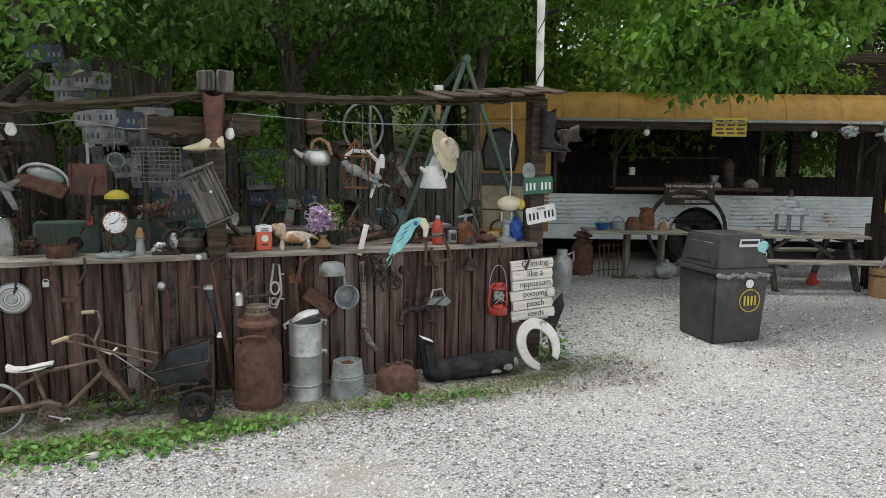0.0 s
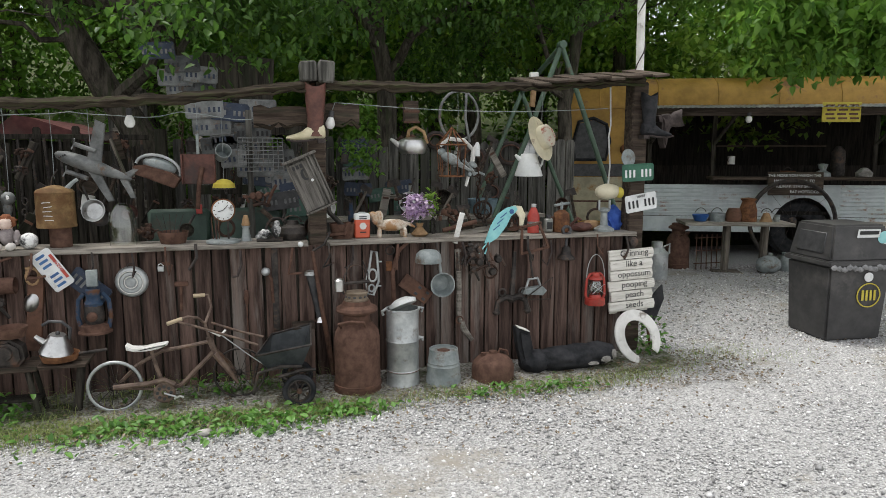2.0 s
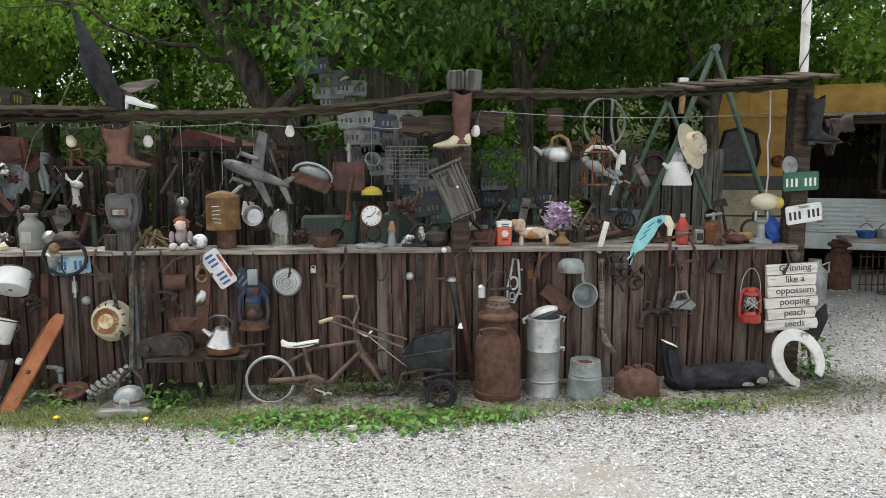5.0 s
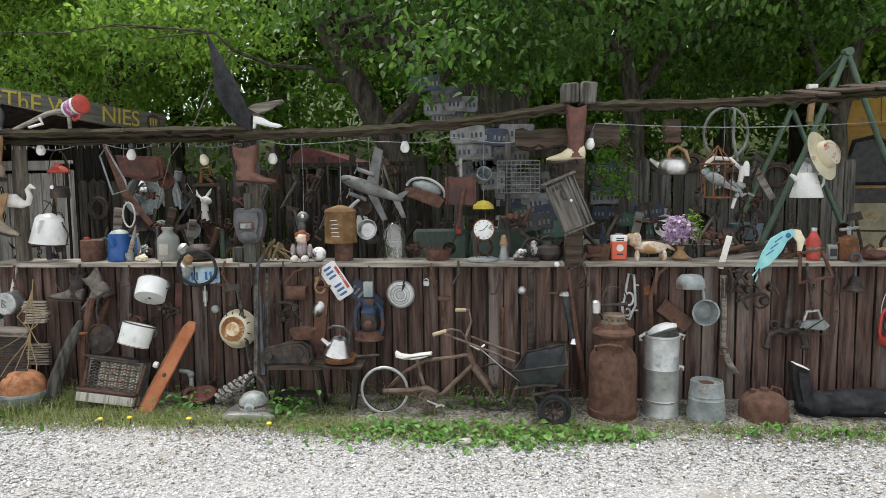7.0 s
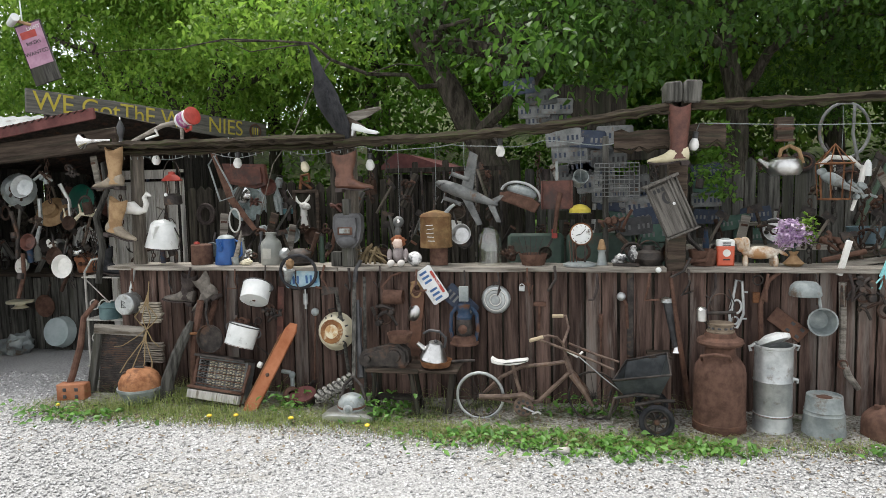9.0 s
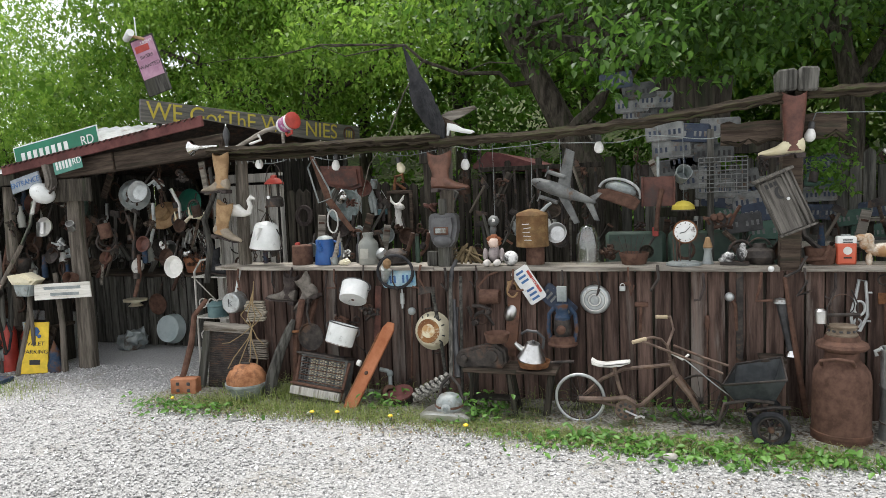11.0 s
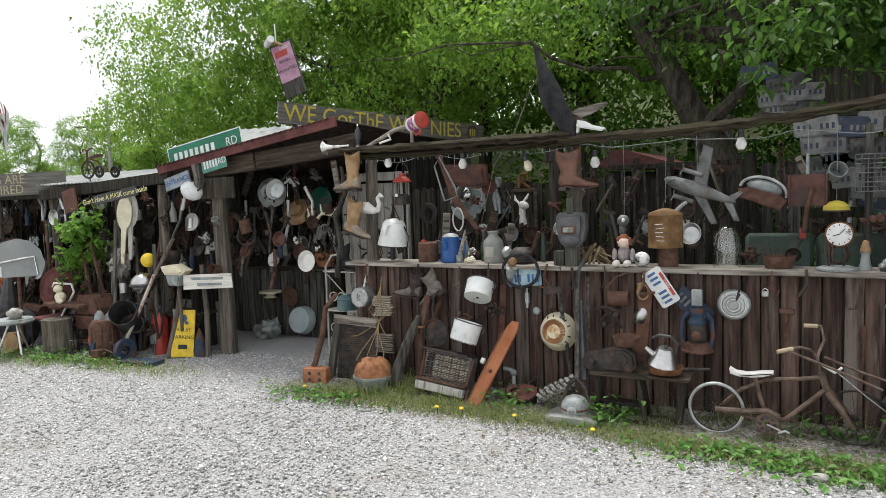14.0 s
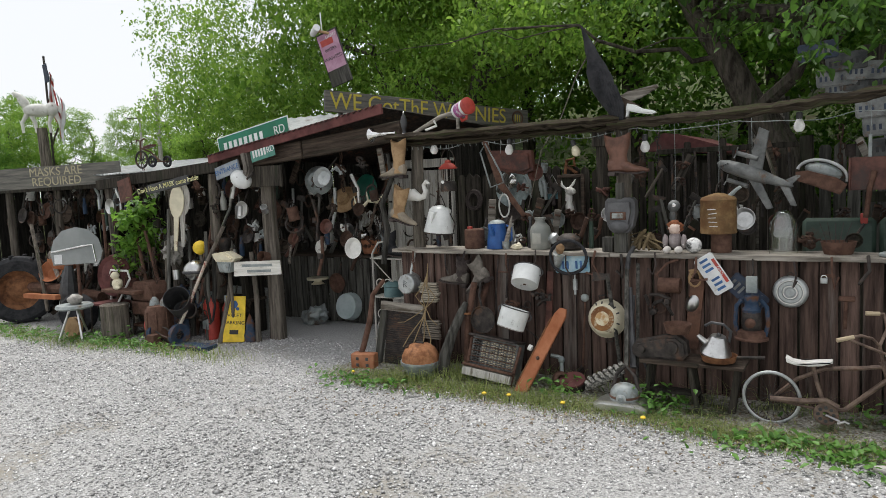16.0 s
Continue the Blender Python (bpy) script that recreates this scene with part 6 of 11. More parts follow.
hung("strainer", "upturned dull tin basin hung under the counter", "basin", 1.81, 0.96, [("bowl", "L", ([(0.105, 0), (0.11, 0.01), (0.1, 0.07), (0.07, 0.1), (0, 0.11)], pose(0, -0.03, 0.1, -90, 0, 0)), dull_zinc), ("hook", "T", [(arc((-0.06, 0.13, 0.05), 0.03, -60, 200, 8, "xy"), 0.006)], iron)])
hung("ladle_pan", "grey enamel saucepan hung with its mouth to the yard", "saucepan", 1.93, 0.74, [("pan", "L", [(0, 0.0), (0.07, 0.0), (0.095, 0.1), (0.101, 0.1), (0.104, 0.106), (0.094, 0.106), (0.066, 0.01), (0, 0.01)], dull_zinc), ("handle", "T", [([(-0.02, 0.095, 0.08), (-0.04, 0.2, 0.05), (-0.05, 0.27, 0.03)], 0.012)], dull_zinc)], ry=6)
hung("punched_sheet", "rusty punched sheet-metal strip nailed askew", "sheet metal", 1.72, 0.7, [("sheet", "B", [((0, 0, 0.02), (0.28, 0.12, 0.012))], rust), ("slot", "B", [((x, y, 0.028), (0.03, 0.022, 0.006)) for x in (0.02, 0.1) for y in (-0.03, 0.03)], black_plastic)], ry=38)
hung("plough_part", "long curved grey iron plough part with a ring", "plough part", 2.1, 0.62, [("beam", "T", [([(-0.02, 0.4, 0.02), (-0.01, 0.1, 0.02), (-0.01, -0.15, 0.02), (0.03, -0.28, 0.03), (0.1, -0.38, 0.04)], [0.028, 0.024, 0.024, 0.026, 0.02])], grey_plank), ("ring", "T", [(ring((-0.01, -0.2, 0.04), 0.03, 12, "xy"), 0.008)], rust), ("plate", "B", [((-0.02, 0.3, 0.04), (0.04, 0.16, 0.01))], iron)])


def odd_machine(label, place, seed, size=0.16, mat=None):
    """A small cluttered casting: bars, rings and bosses bolted together."""
    r = random.Random(seed)
    root = thing("machine_casting", label, "machine part", *place, group="machine castings")
    for k in range(3):
        bm = bmesh.new()
        lathe(bm, [(0, 0), (size * 0.2, 0), (size * 0.22, 0.02), (size * 0.16, 0.05), (0, 0.055)], 14, pose(r.uniform(-size, size) * 0.6, -0.02 - 0.01 * k, r.uniform(-size, size) * 0.5, 90, r.uniform(-20, 20)))
        part("boss", bm, mat or iron, root)
    for k in range(5):
        a, b = (r.uniform(-size, size), -0.03, r.uniform(-size, size) * 0.7), (r.uniform(-size, size), -0.06, r.uniform(-size, size) * 0.7)
        part("arm", tube(bmesh.new(), [a, ((a[0] + b[0]) / 2, -0.06, (a[2] + b[2]) / 2 + 0.02), b], r.uniform(0.008, 0.016), 7), (mat or iron) if k else dark_rust, root)
    part("ring", tube(bmesh.new(), ring((r.uniform(-0.05, 0.05), -0.05, r.uniform(-0.05, 0.05)), size * 0.35, 14)[1:], 0.009, 6, True), dark_rust, root)
    return root


odd_machine("dark iron apple-peeler casting hung under the counter", (2.22, -0.06, 0.98), 1, 0.13)
odd_machine("dark toothed iron crank mechanism on the boards", (2.33, -0.06, 0.86), 2, 0.16)
odd_machine("small iron gear cluster hung on a nail", (-2.35, -0.06, 0.72), 3, 0.1)
odd_machine("dark tangled iron hinges hung on the bar front", (-1.35, -0.06, 0.72), 4, 0.13)
odd_machine("rusty latch and chain hung on the boards", (-2.62, -0.06, 0.62), 6, 0.1, rust)
make("stove_foot", "ornate dark cast-iron stove foot with two claws", "stove part", (2.55, -0.07, 0.6), [("stem", "T", [([(0, 0, -0.05), (0.01, 0, 0.1), (0.03, 0.01, 0.38)], [0.03, 0.024, 0.016])], iron), ("claw", "T", [([(-0.14, -0.02, -0.12), (-0.13, -0.02, -0.04), (-0.06, -0.02, 0.0), (0, -0.02, -0.02)], [0.028, 0.022, 0.03, 0.03])], iron), ("claw", "T", [([(0.14, -0.02, -0.12), (0.12, -0.02, -0.04), (0.06, -0.02, 0.0), (0, -0.02, -0.02)], [0.028, 0.022, 0.03, 0.03])], iron), ("scroll", "T", [(ring((-0.09, -0.02, 0.04), 0.03, 12), 0.01), (ring((0.09, -0.02, 0.04), 0.03, 12), 0.01)], iron), ("knuckle", "S", [((0.14, -0.02, -0.13), (0.034, 0.03, 0.026))], iron), ("knuckle", "S", [((-0.14, -0.02, -0.13), (0.034, 0.03, 0.026))], iron)])
make("flat_iron", "old grey flat iron hung in a wire cradle", "flat iron", (2.76, -0.08, 0.62), [("sole", "P", [([(-0.12, 0.0), (0.06, -0.02), (0.1, 0.02), (0.06, 0.06), (-0.1, 0.045)], -0.04, 0.04, 0.01)], dull_zinc), ("handle", "T", [([(-0.08, 0, 0.05), (-0.06, 0, 0.12), (0.02, 0, 0.13), (0.05, 0, 0.06)], 0.012)], zinc), ("cradle", "T", [(["o", (-0.13, -0.05, -0.04), (0.12, -0.05, -0.05), (0.14, -0.05, 0.14), (-0.06, -0.05, 0.0)], 0.005), ([(-0.02, 0, 0.12), (-0.05, 0.02, 0.36)], 0.01)], iron)])
make("picture_frame", "rusty open metal frame hung from a red pump", "frame", (2.72, -0.11, 1.1, 0, -12, 0), [("frame_bar", "B", [((-0.1, 0, 0), (0.022, 0.02, 0.24), (0, 12, 0))], rust), ("frame_bar", "B", [((0.1, 0, 0), (0.022, 0.02, 0.24), (0, -12, 0))], rust), ("frame_bar", "B", [((0, 0, -0.11), (0.24, 0.02, 0.022))], rust), ("frame_bar", "B", [((0, 0, 0.11), (0.2, 0.02, 0.022))], rust)])
make("hand_bell", "black iron hand bell hung under the counter", "bell", (3.04, -0.08, 0.9), [("bell", "L", [(0.075, 0), (0.08, 0.01), (0.045, 0.05), (0.035, 0.1), (0.015, 0.12), (0, 0.12)], iron), ("handle", "T", [([(0, 0, 0.12), (0.0, 0, 0.2)], 0.012), (ring((0, 0, 0.25), 0.035, 12), 0.014)], black_plastic)])

# hanging old shoes and bent tools at the left end
boot("worn grey leather boot hung by its top from the counter", (-3.14, -0.12, 0.79, 0, 8, 0), leather_dark, surface("grey_leather", (0.09, 0.08, 0.07), (0.2, 0.18, 0.155), 0.85, 0, 10, 0.4), 0.26, -1, "hung old boots")
boot("worn grey leather boot with a curled sole", (-2.86, -0.15, 0.83, 0, -32, 0), bpy.data.materials["grey_leather"], bpy.data.materials["grey_leather"], 0.24, -1, "hung old boots")
hung("axe", "old axe with a bleached handle leaning up the boards", "axe", -1.72, 0.5, [("handle", "T", [([(0.08, -0.42, 0.06), (0.02, 0.1, 0.05), (-0.04, 0.45, 0.03)], 0.016)], grey_board), ("head", "P", [([(-0.12, -0.03), (-0.02, -0.02), (0.02, -0.02), (0.02, 0.03), (-0.02, 0.03), (-0.13, 0.05)], 0, 0.01, 0.002)], iron)], y=-0.1)
bpy.data.objects["axe"].children[1].matrix_basis = pose(-0.03, 0.44, 0.035, 90)
hung("garden_hoe", "long wooden tool shaft leaning on the boards", "tool", -1.5, 0.5, [("shaft", "T", [([(0.0, -0.48, 0.1), (0.0, 0.55, 0.03)], 0.014)], grey_board), ("strap", "T", [([(-0.03, 0.3, 0.05), (-0.05, 0.0, 0.05), (0.1, -0.35, 0.08)], 0.012)], black_plastic)], y=-0.12)
hung("ball_stick", "thin rusty rod with a grey ball end", "rod", -2.0, 0.35, [("rod", "T", [([(0, -0.2, 0.04), (0.03, 0.38, 0.03)], 0.009)], rust), ("ball", "S", [((0.03, 0.39, 0.04), (0.034, 0.034, 0.034))], dull_zinc), ("crook", "T", [([(0, -0.2, 0.04), (-0.05, -0.26, 0.05), (-0.03, -0.34, 0.05)], 0.016)], iron)])
hung("garden_hose", "loop of black garden hose with a brass nozzle", "hose", -2.1, 1.08, [("loop", "T", [(ring((0, 0, 0.06), 0.16, 26, "xy", 0.14), 0.014)], black_rubber), ("nozzle", "L", ([(0, 0), (0.03, 0.0), (0.036, 0.05), (0.015, 0.08), (0, 0.08)], pose(-0.06, 0.05, 0.09, -50, 30)), leather_tan), ("funnel", "L", ([(0.0, 0), (0.05, 0), (0.02, 0.16), (0, 0.16)], pose(-0.07, 0.03, 0.08, 110, 0, -20)), zinc)])
number_plate("blue and white number plate under the hose", (-2.08, -0.06, 1.02, 0, -3, 0), surface("pale_blue_plate", (0.2, 0.42, 0.55), (0.5, 0.62, 0.66), 0.5, 0, 9, 0.05), plate_blue)
hung("grease_gun", "small steel fitting hanging nozzle down", "fitting", -2.06, 0.86, [("tube", "T", [([(0, 0.15, 0.02), (0, 0.03, 0.02)], 0.008), ([(0, 0.03, 0.02), (0, -0.06, 0.02)], 0.02), ([(0, -0.06, 0.02), (0, -0.1, 0.02)], 0.011)], zinc)])
hung("horse_hame", "bent wooden hame leaning along the boards", "harness", -2.98, 0.5, [("wood", "T", [([(0.0, -0.2, 0.05), (0.03, 0.15, 0.05), (0.12, 0.4, 0.03)], [0.03, 0.03, 0.02])], rust), ("strap", "T", [([(0.2, 0.55, 0.02), (0.19, 0.3, 0.05), (0.17, 0.05, 0.04)], 0.008), ([(0.3, 0.55, 0.02), (0.28, 0.2, 0.04)], 0.01), (ring((0.5, 0.35, 0.03), 0.03, 10, "xy", 0.06), 0.005)], leather_dark)])
hung("leather_harness", "wide brown leather strap hanging down the boards", "strap", -2.3, 0.55, [("strap", "B", [((0, 0.15, 0.012), (0.06, 0.5, 0.01), (0, 0, -4))], leather_brown), ("chain", "T", [(ring((-0.25, 0.05, 0.03), 0.03, 10, "xy"), 0.006), (ring((-0.2, 0.1, 0.03), 0.03, 10, "xy"), 0.006), ([(-0.1, -0.2, 0.03), (-0.25, -0.1, 0.03), (-0.22, 0.06, 0.03)], 0.006)], iron)])
for k in range(26):
    r = random.Random(100 + k)
    x = -3.6 + k * 0.285 + r.uniform(-0.08, 0.08)
    hung("hook", "small rusty tool hook hanging from the counter edge", "hook", x, 1.0 + r.uniform(-0.03, 0.05), [("shank", "T", [([(0, 0.1, 0.03), (r.uniform(-0.02, 0.02), 0.0, 0.06), (r.uniform(-0.05, 0.05), -r.uniform(0.05, 0.12), 0.05), (r.uniform(-0.09, 0.09), -r.uniform(0.02, 0.1), 0.04)], r.uniform(0.006, 0.012))], (rust, iron, leather_dark)[k % 3])], y=-0.085, group="small tools along the counter edge")

# corner post signs
sg = thing("plank_sign", "white hand-lettered sign of six rough planks", "sign", 3.68, -0.1, 0.42, 0, -3, 0)
for k, txt in enumerate(("seeds", "peach", "pooping", "oppossum", "like a", "Grinning")):
    r = random.Random(k)
    bm = bmesh.new()
    w, z = 0.215 + r.uniform(-0.015, 0.012), 0.045 + 0.093 * k
    prism(bm, [(-w, z - 0.042), (w - 0.01, z - 0.044 + r.uniform(-0.004, 0.004)), (w, z), (w - 0.012, z + 0.042), (-w - 0.008, z + 0.044)], -0.014, 0.014, 0.004)
    pl = part("sign_plank", bm, sign_white, sg)
    writing(txt, 0.078, black_paint, pl, pose(0.02, -0.0155, z + 0.008))
bm = bmesh.new()
box(bm, (-0.17, 0.028, 0.26), (0.07, 0.024, 0.56)), box(bm, (0.13, 0.028, 0.26), (0.07, 0.024, 0.56))
part("batten", bm, sign_white, sg)
bm = bmesh.new()
outer = [(0.2 * math.sin(a), 0.24 * math.cos(a)) for a in np.linspace(0.5, 2 * math.pi - 0.5, 30)]
inner = [(0.115 * math.sin(a), 0.02 + 0.165 * math.cos(a)) for a in np.linspace(2 * math.pi - 0.62, 0.62, 30)]
prism(bm, [(-x, -z) for x, z in outer + inner], -0.012, 0.012, 0.006)
tsr = make("toilet_seat", "chipped white horseshoe-shaped toilet seat leaning by the post", "toilet seat", (3.63, -0.3, 0.235, -14, -24, 0), [])
part("seat_ring", bm, white_paint, tsr)
make("mud_flap", "dark curved rubber mud flap sticking out by the post", "mud flap", (4.0, 0.1, 0.38, 0, -22, 20), [("flap", "P", [([(-0.18, -0.12), (0.0, -0.14), (0.18, 0.0), (0.2, 0.14), (0.08, 0.12), (-0.16, 0.02)], -0.008, 0.008, 0.003)], black_rubber), ("stake", "T", [([(-0.1, 0, -0.04), (-0.14, 0, -0.36)], 0.012)], rust)])
number_plate("dark green number plate screwed to the corner post", (3.71, -0.06, 1.64, 0, -3, 0), plate_green, plate_white)
number_plate("white number plate with dark characters on the corner post", (3.74, -0.08, 1.38, 0, -9, 0), plate_white, black_paint, "TEXAS")
boot("black leather boot hung by its heel on the corner post", (3.8, -0.06, 1.93), black_rubber, black_rubber, 0.38, 1)
boot("cracked dark brown boot hung behind the black one", (3.93, 0.03, 2.06, 0, 78, 0), leather_dark, leather_dark, 0.24, 1)
boot("brown cowboy boot with a cream foot nailed to the post", (0.935, -0.1, 1.885), leather_brown, surface("cream_leather", (0.5, 0.44, 0.28), (0.66, 0.6, 0.42), 0.6, 0, 8, 0.2), 0.44, -1, wide=1.08)
boot("red-brown work boot hung upright on the narrow post", (-1.67, -0.06, 1.74), surface("worn_red_leather", (0.085, 0.038, 0.024), (0.17, 0.078, 0.05), 0.55, 0, 9, 0.25), bpy.data.materials["worn_red_leather"], 0.32, 1, wide=1.42)
boot("tan cowboy boot hung at the end post", (-3.8, -0.08, 1.8), leather_tan, surface("grey_tan", (0.2, 0.17, 0.13), (0.34, 0.29, 0.22), 0.8, 0, 9, 0.3), 0.36, -1, "tan boots", 1.1)
boot("tan cowboy boot hanging toe down on the end post", (-3.84, -0.1, 1.38, 0, 14, 0), leather_tan, bpy.data.materials["grey_tan"], 0.34, 1, "tan boots", 1.1)
# ---------------------------------------------------------------- things on the counter
T = 1.124
make("coffee_boiler", "big white enamel coffee boiler tilted on its hook", "coffee pot", (-3.46, 0.05, 1.27, 0, 6, 0), [
    ("body", "L", [(0, 0), (0.145, 0.0), (0.148, 0.01), (0.105, 0.22), (0.1, 0.225), (0, 0.226)], enamel), ("base_ring", "L", [(0.1475, -0.002), (0.151, 0.004), (0.146, 0.012)], iron), ("lid", "L", [(0.1, 0.226), (0.08, 0.245), (0.02, 0.262), (0, 0.265)], enamel),
    ("spout", "P", [([(0.0, 0.1), (0.03, 0.21), (-0.03, 0.21)], -0.16, -0.08, 0.006)], enamel), ("bail", "T", [([(0.11, 0, 0.2), (0.16, 0.02, 0.1), (0.14, 0.03, 0.0)], 0.006), ([(-0.08, 0, 0.22), (0, 0, 0.36), (0.08, 0, 0.22)], 0.005)], iron)])
make("rusty_can", "rust-brown metal can with a red cap", "can", (-3.1, 0.1, T), [("body", "L", [(0, 0), (0.092, 0), (0.095, 0.008), (0.094, 0.17), (0.086, 0.178), (0, 0.18)], rust), ("cap", "L", ([(0, 0), (0.026, 0), (0.024, 0.02), (0, 0.024)], pose(-0.035, -0.02, 0.18)), red_enamel)])
make("coffee_pot", "tall blue enamel coffee pot with a grey lid", "coffee pot", (-2.86, 0.1, T), [("body", "L", [(0, 0), (0.1, 0.0), (0.102, 0.008), (0.075, 0.22), (0.077, 0.228), (0, 0.23)], blue_enamel), ("lid", "L", [(0.076, 0.23), (0.06, 0.25), (0.02, 0.262), (0, 0.263)], dull_zinc), ("spout", "T", [([(-0.005, -0.09, 0.13), (-0.005, -0.13, 0.2), (-0.005, -0.14, 0.23)], [0.026, 0.018, 0.013])], blue_enamel), ("handle", "T", [([(0.075, 0.02, 0.21), (0.13, 0.03, 0.19), (0.13, 0.03, 0.08), (0.095, 0.02, 0.05)], 0.01)], blue_enamel)])
make("glass_jug", "dusty grey glass bottle with a screw neck", "bottle", (-2.43, 0.1, T), [("body", "L", [(0, 0), (0.085, 0), (0.09, 0.01), (0.09, 0.17), (0.08, 0.2), (0.045, 0.235), (0.042, 0.26), (0.05, 0.262), (0.05, 0.28), (0.036, 0.28), (0, 0.2)], surface("dusty_glass", (0.2, 0.21, 0.19), (0.34, 0.34, 0.3), 0.3, 0, 4, 0.1)), ("paper_rest", "B", [((0, -0.089, 0.1), (0.08, 0.006, 0.09))], surface("faded_label", (0.3, 0.3, 0.27), (0.42, 0.41, 0.36), 0.9))])
make("dark_bottle", "slim black bottle behind the glass jug", "bottle", (-2.57, 0.2, T), [("body", "L", [(0, 0), (0.03, 0), (0.03, 0.15), (0.014, 0.19), (0.013, 0.26), (0.02, 0.262), (0.02, 0.28), (0, 0.28)], black_plastic)])
make("seashell", "small pale seashell on the counter edge", "shell", (-2.63, 0.02, T), [("shell", "S", [((0, 0, 0.025), (0.05, 0.03, 0.026), 0.5, 3, 8), ((0.02, 0, 0.045), (0.02, 0.02, 0.02), 0.5, 2)], cream)])
make("wooden_peg", "leaning grey wooden stake in a small jar", "stake", (-2.75, 0.05, T), [("jar", "L", cup(0.03, 0.034, 0.07), dull_zinc), ("stake", "T", [([(-0.01, 0, 0.02), (0.04, 0, 0.18), (0.07, 0, 0.3)], [0.022, 0.018, 0.006])], grey_plank)])
make("covered_pot", "dull lidded iron pot on the counter", "pot", (-2.17, 0.1, T), [("pot", "L", [(0, 0), (0.1, 0.0), (0.12, 0.02), (0.1, 0.028), (0.09, 0.03), (0.1, 0.09), (0.085, 0.11), (0.05, 0.135), (0, 0.14)], iron), ("kettle_lid", "L", ([(0, 0), (0.05, 0), (0.052, 0.05), (0.03, 0.07), (0, 0.075)], pose(-0.13, 0.02, 0.07, 20, -30)), zinc)])
mm = make("meter_mask", "grey electric meter housing mounted on the post like a face", "meter", (-1.645, -0.06, 1.28), [
    ("shell", "P", [([(-0.118, 0.26), (-0.095, 0.285), (0.095, 0.285), (0.118, 0.26), (0.124, 0.17), (0.1, 0.06), (0.06, 0.008), (-0.06, 0.008), (-0.1, 0.06), (-0.124, 0.17)], -0.1, 0.05, 0.034)], surface("dull_grey_plastic", (0.06, 0.06, 0.062), (0.11, 0.11, 0.113), 0.5, 0, 9, 0.1)),
    ("chin", "S", [((0, -0.08, 0.06), (0.085, 0.055, 0.055), 0.05, 3)], bpy.data.materials["dull_grey_plastic"]),
    ("nose_stem", "B", [((-0.005, -0.04, 0.34), (0.055, 0.06, 0.13))], grey_board), ("label_plate", "B", [((-0.005, -0.104, 0.145), (0.125, 0.012, 0.062))], rust), ("dial_glass", "B", [((-0.005, -0.112, 0.147), (0.09, 0.006, 0.04))], dull_zinc)])
make("short_block", "short upright grey wooden block on the counter", "block", (-1.78, 0.0, T), [("block", "B", [((0, 0, 0.06), (0.09, 0.08, 0.12))], grey_board)])
make("wood_post_stub", "grey split post stub standing on the counter", "block", (-1.66, -0.06, T), [("block", "B", [((0, 0, 0.09), (0.1, 0.06, 0.18))], grey_board)])
make("dried_root", "twisted brown dried root and fern bunch", "root", (-1.48, 0.02, T), [("root", "T", [([(0.1 * math.cos(k) * 1.2, 0.04 * math.sin(k * 2.1), 0.02), (0.05 * math.cos(k * 1.7), 0.02, 0.07 + 0.01 * k), (0.14 * math.cos(k * 0.9 + 1), 0.03 * math.sin(k), 0.05 + 0.02 * (k % 5))], [0.012, 0.016, 0.006]) for k in range(11)], surface("dry_root", (0.1, 0.075, 0.04), (0.22, 0.17, 0.1), 0.9))])
make("rag_doll", "sitting rag doll with brown hair and a pale dress", "doll", (-1.25, 0.0, T), [])
bm = bmesh.new()
for c, s2 in (((0, 0, 0.1), (0.05, 0.045, 0.07)), ((0, -0.01, 0.185), (0.044, 0.042, 0.044)), ((-0.045, -0.075, 0.03), (0.028, 0.06, 0.028)), ((0.04, -0.07, 0.03), (0.028, 0.06, 0.028)), ((-0.07, -0.02, 0.09), (0.022, 0.03, 0.055)), ((0.07, -0.02, 0.09), (0.022, 0.03, 0.055))):
    blob(bm, c, s2, 0.1, 3)
d = bpy.data.objects["rag_doll"]
dm = bpy.data.meshes.new("rag_doll")
blob(bm, (0, 0.014, 0.2), (0.058, 0.048, 0.05), 0.5, 3, 9)
bm.to_mesh(dm)
bm.free()
dm.materials.append(surface("doll_cloth", (0.55, 0.4, 0.33), (0.72, 0.6, 0.52), 0.9, 0, 12, 0.2))
dm.materials.append(surface("doll_hair", (0.14, 0.05, 0.025), (0.25, 0.1, 0.05), 0.9, 0, 30, 0.4))
dm.materials.append(surface("doll_dress", (0.2, 0.17, 0.17), (0.36, 0.32, 0.31), 0.9, 0, 12, 0.3))
dm.materials.append(surface("doll_legs", (0.55, 0.52, 0.48), (0.7, 0.67, 0.63), 0.9, 0, 12, 0.2))
for f in dm.polygons:
    f.use_smooth = True
    if f.center.z < 0.15:
        f.material_index = 3 if f.center.y < -0.045 and f.center.z < 0.07 else 2
    if f.center.z > 0.16 and (f.center.y > -0.02 or f.center.z > 0.225):
        f.material_index = 1
bpy.data.objects.remove(d)
tagged(new("rag_doll", dm), "sitting rag doll with brown hair and a pale dress", "doll").matrix_basis = pose(-1.25, 0.0, T)
make("spotted_ball", "small white ball with black patches", "ball", (-1.11, -0.01, T), [("ball", "S", [((0, 0, 0.06), (0.062, 0.06, 0.06))], surface("black_patched_white", (0.7, 0.7, 0.68), (0.78, 0.78, 0.76), 0.5, 0, 5, 0.05, (1, 1, 1), (0.02, 0.02, 0.02), 0.85, 11))])
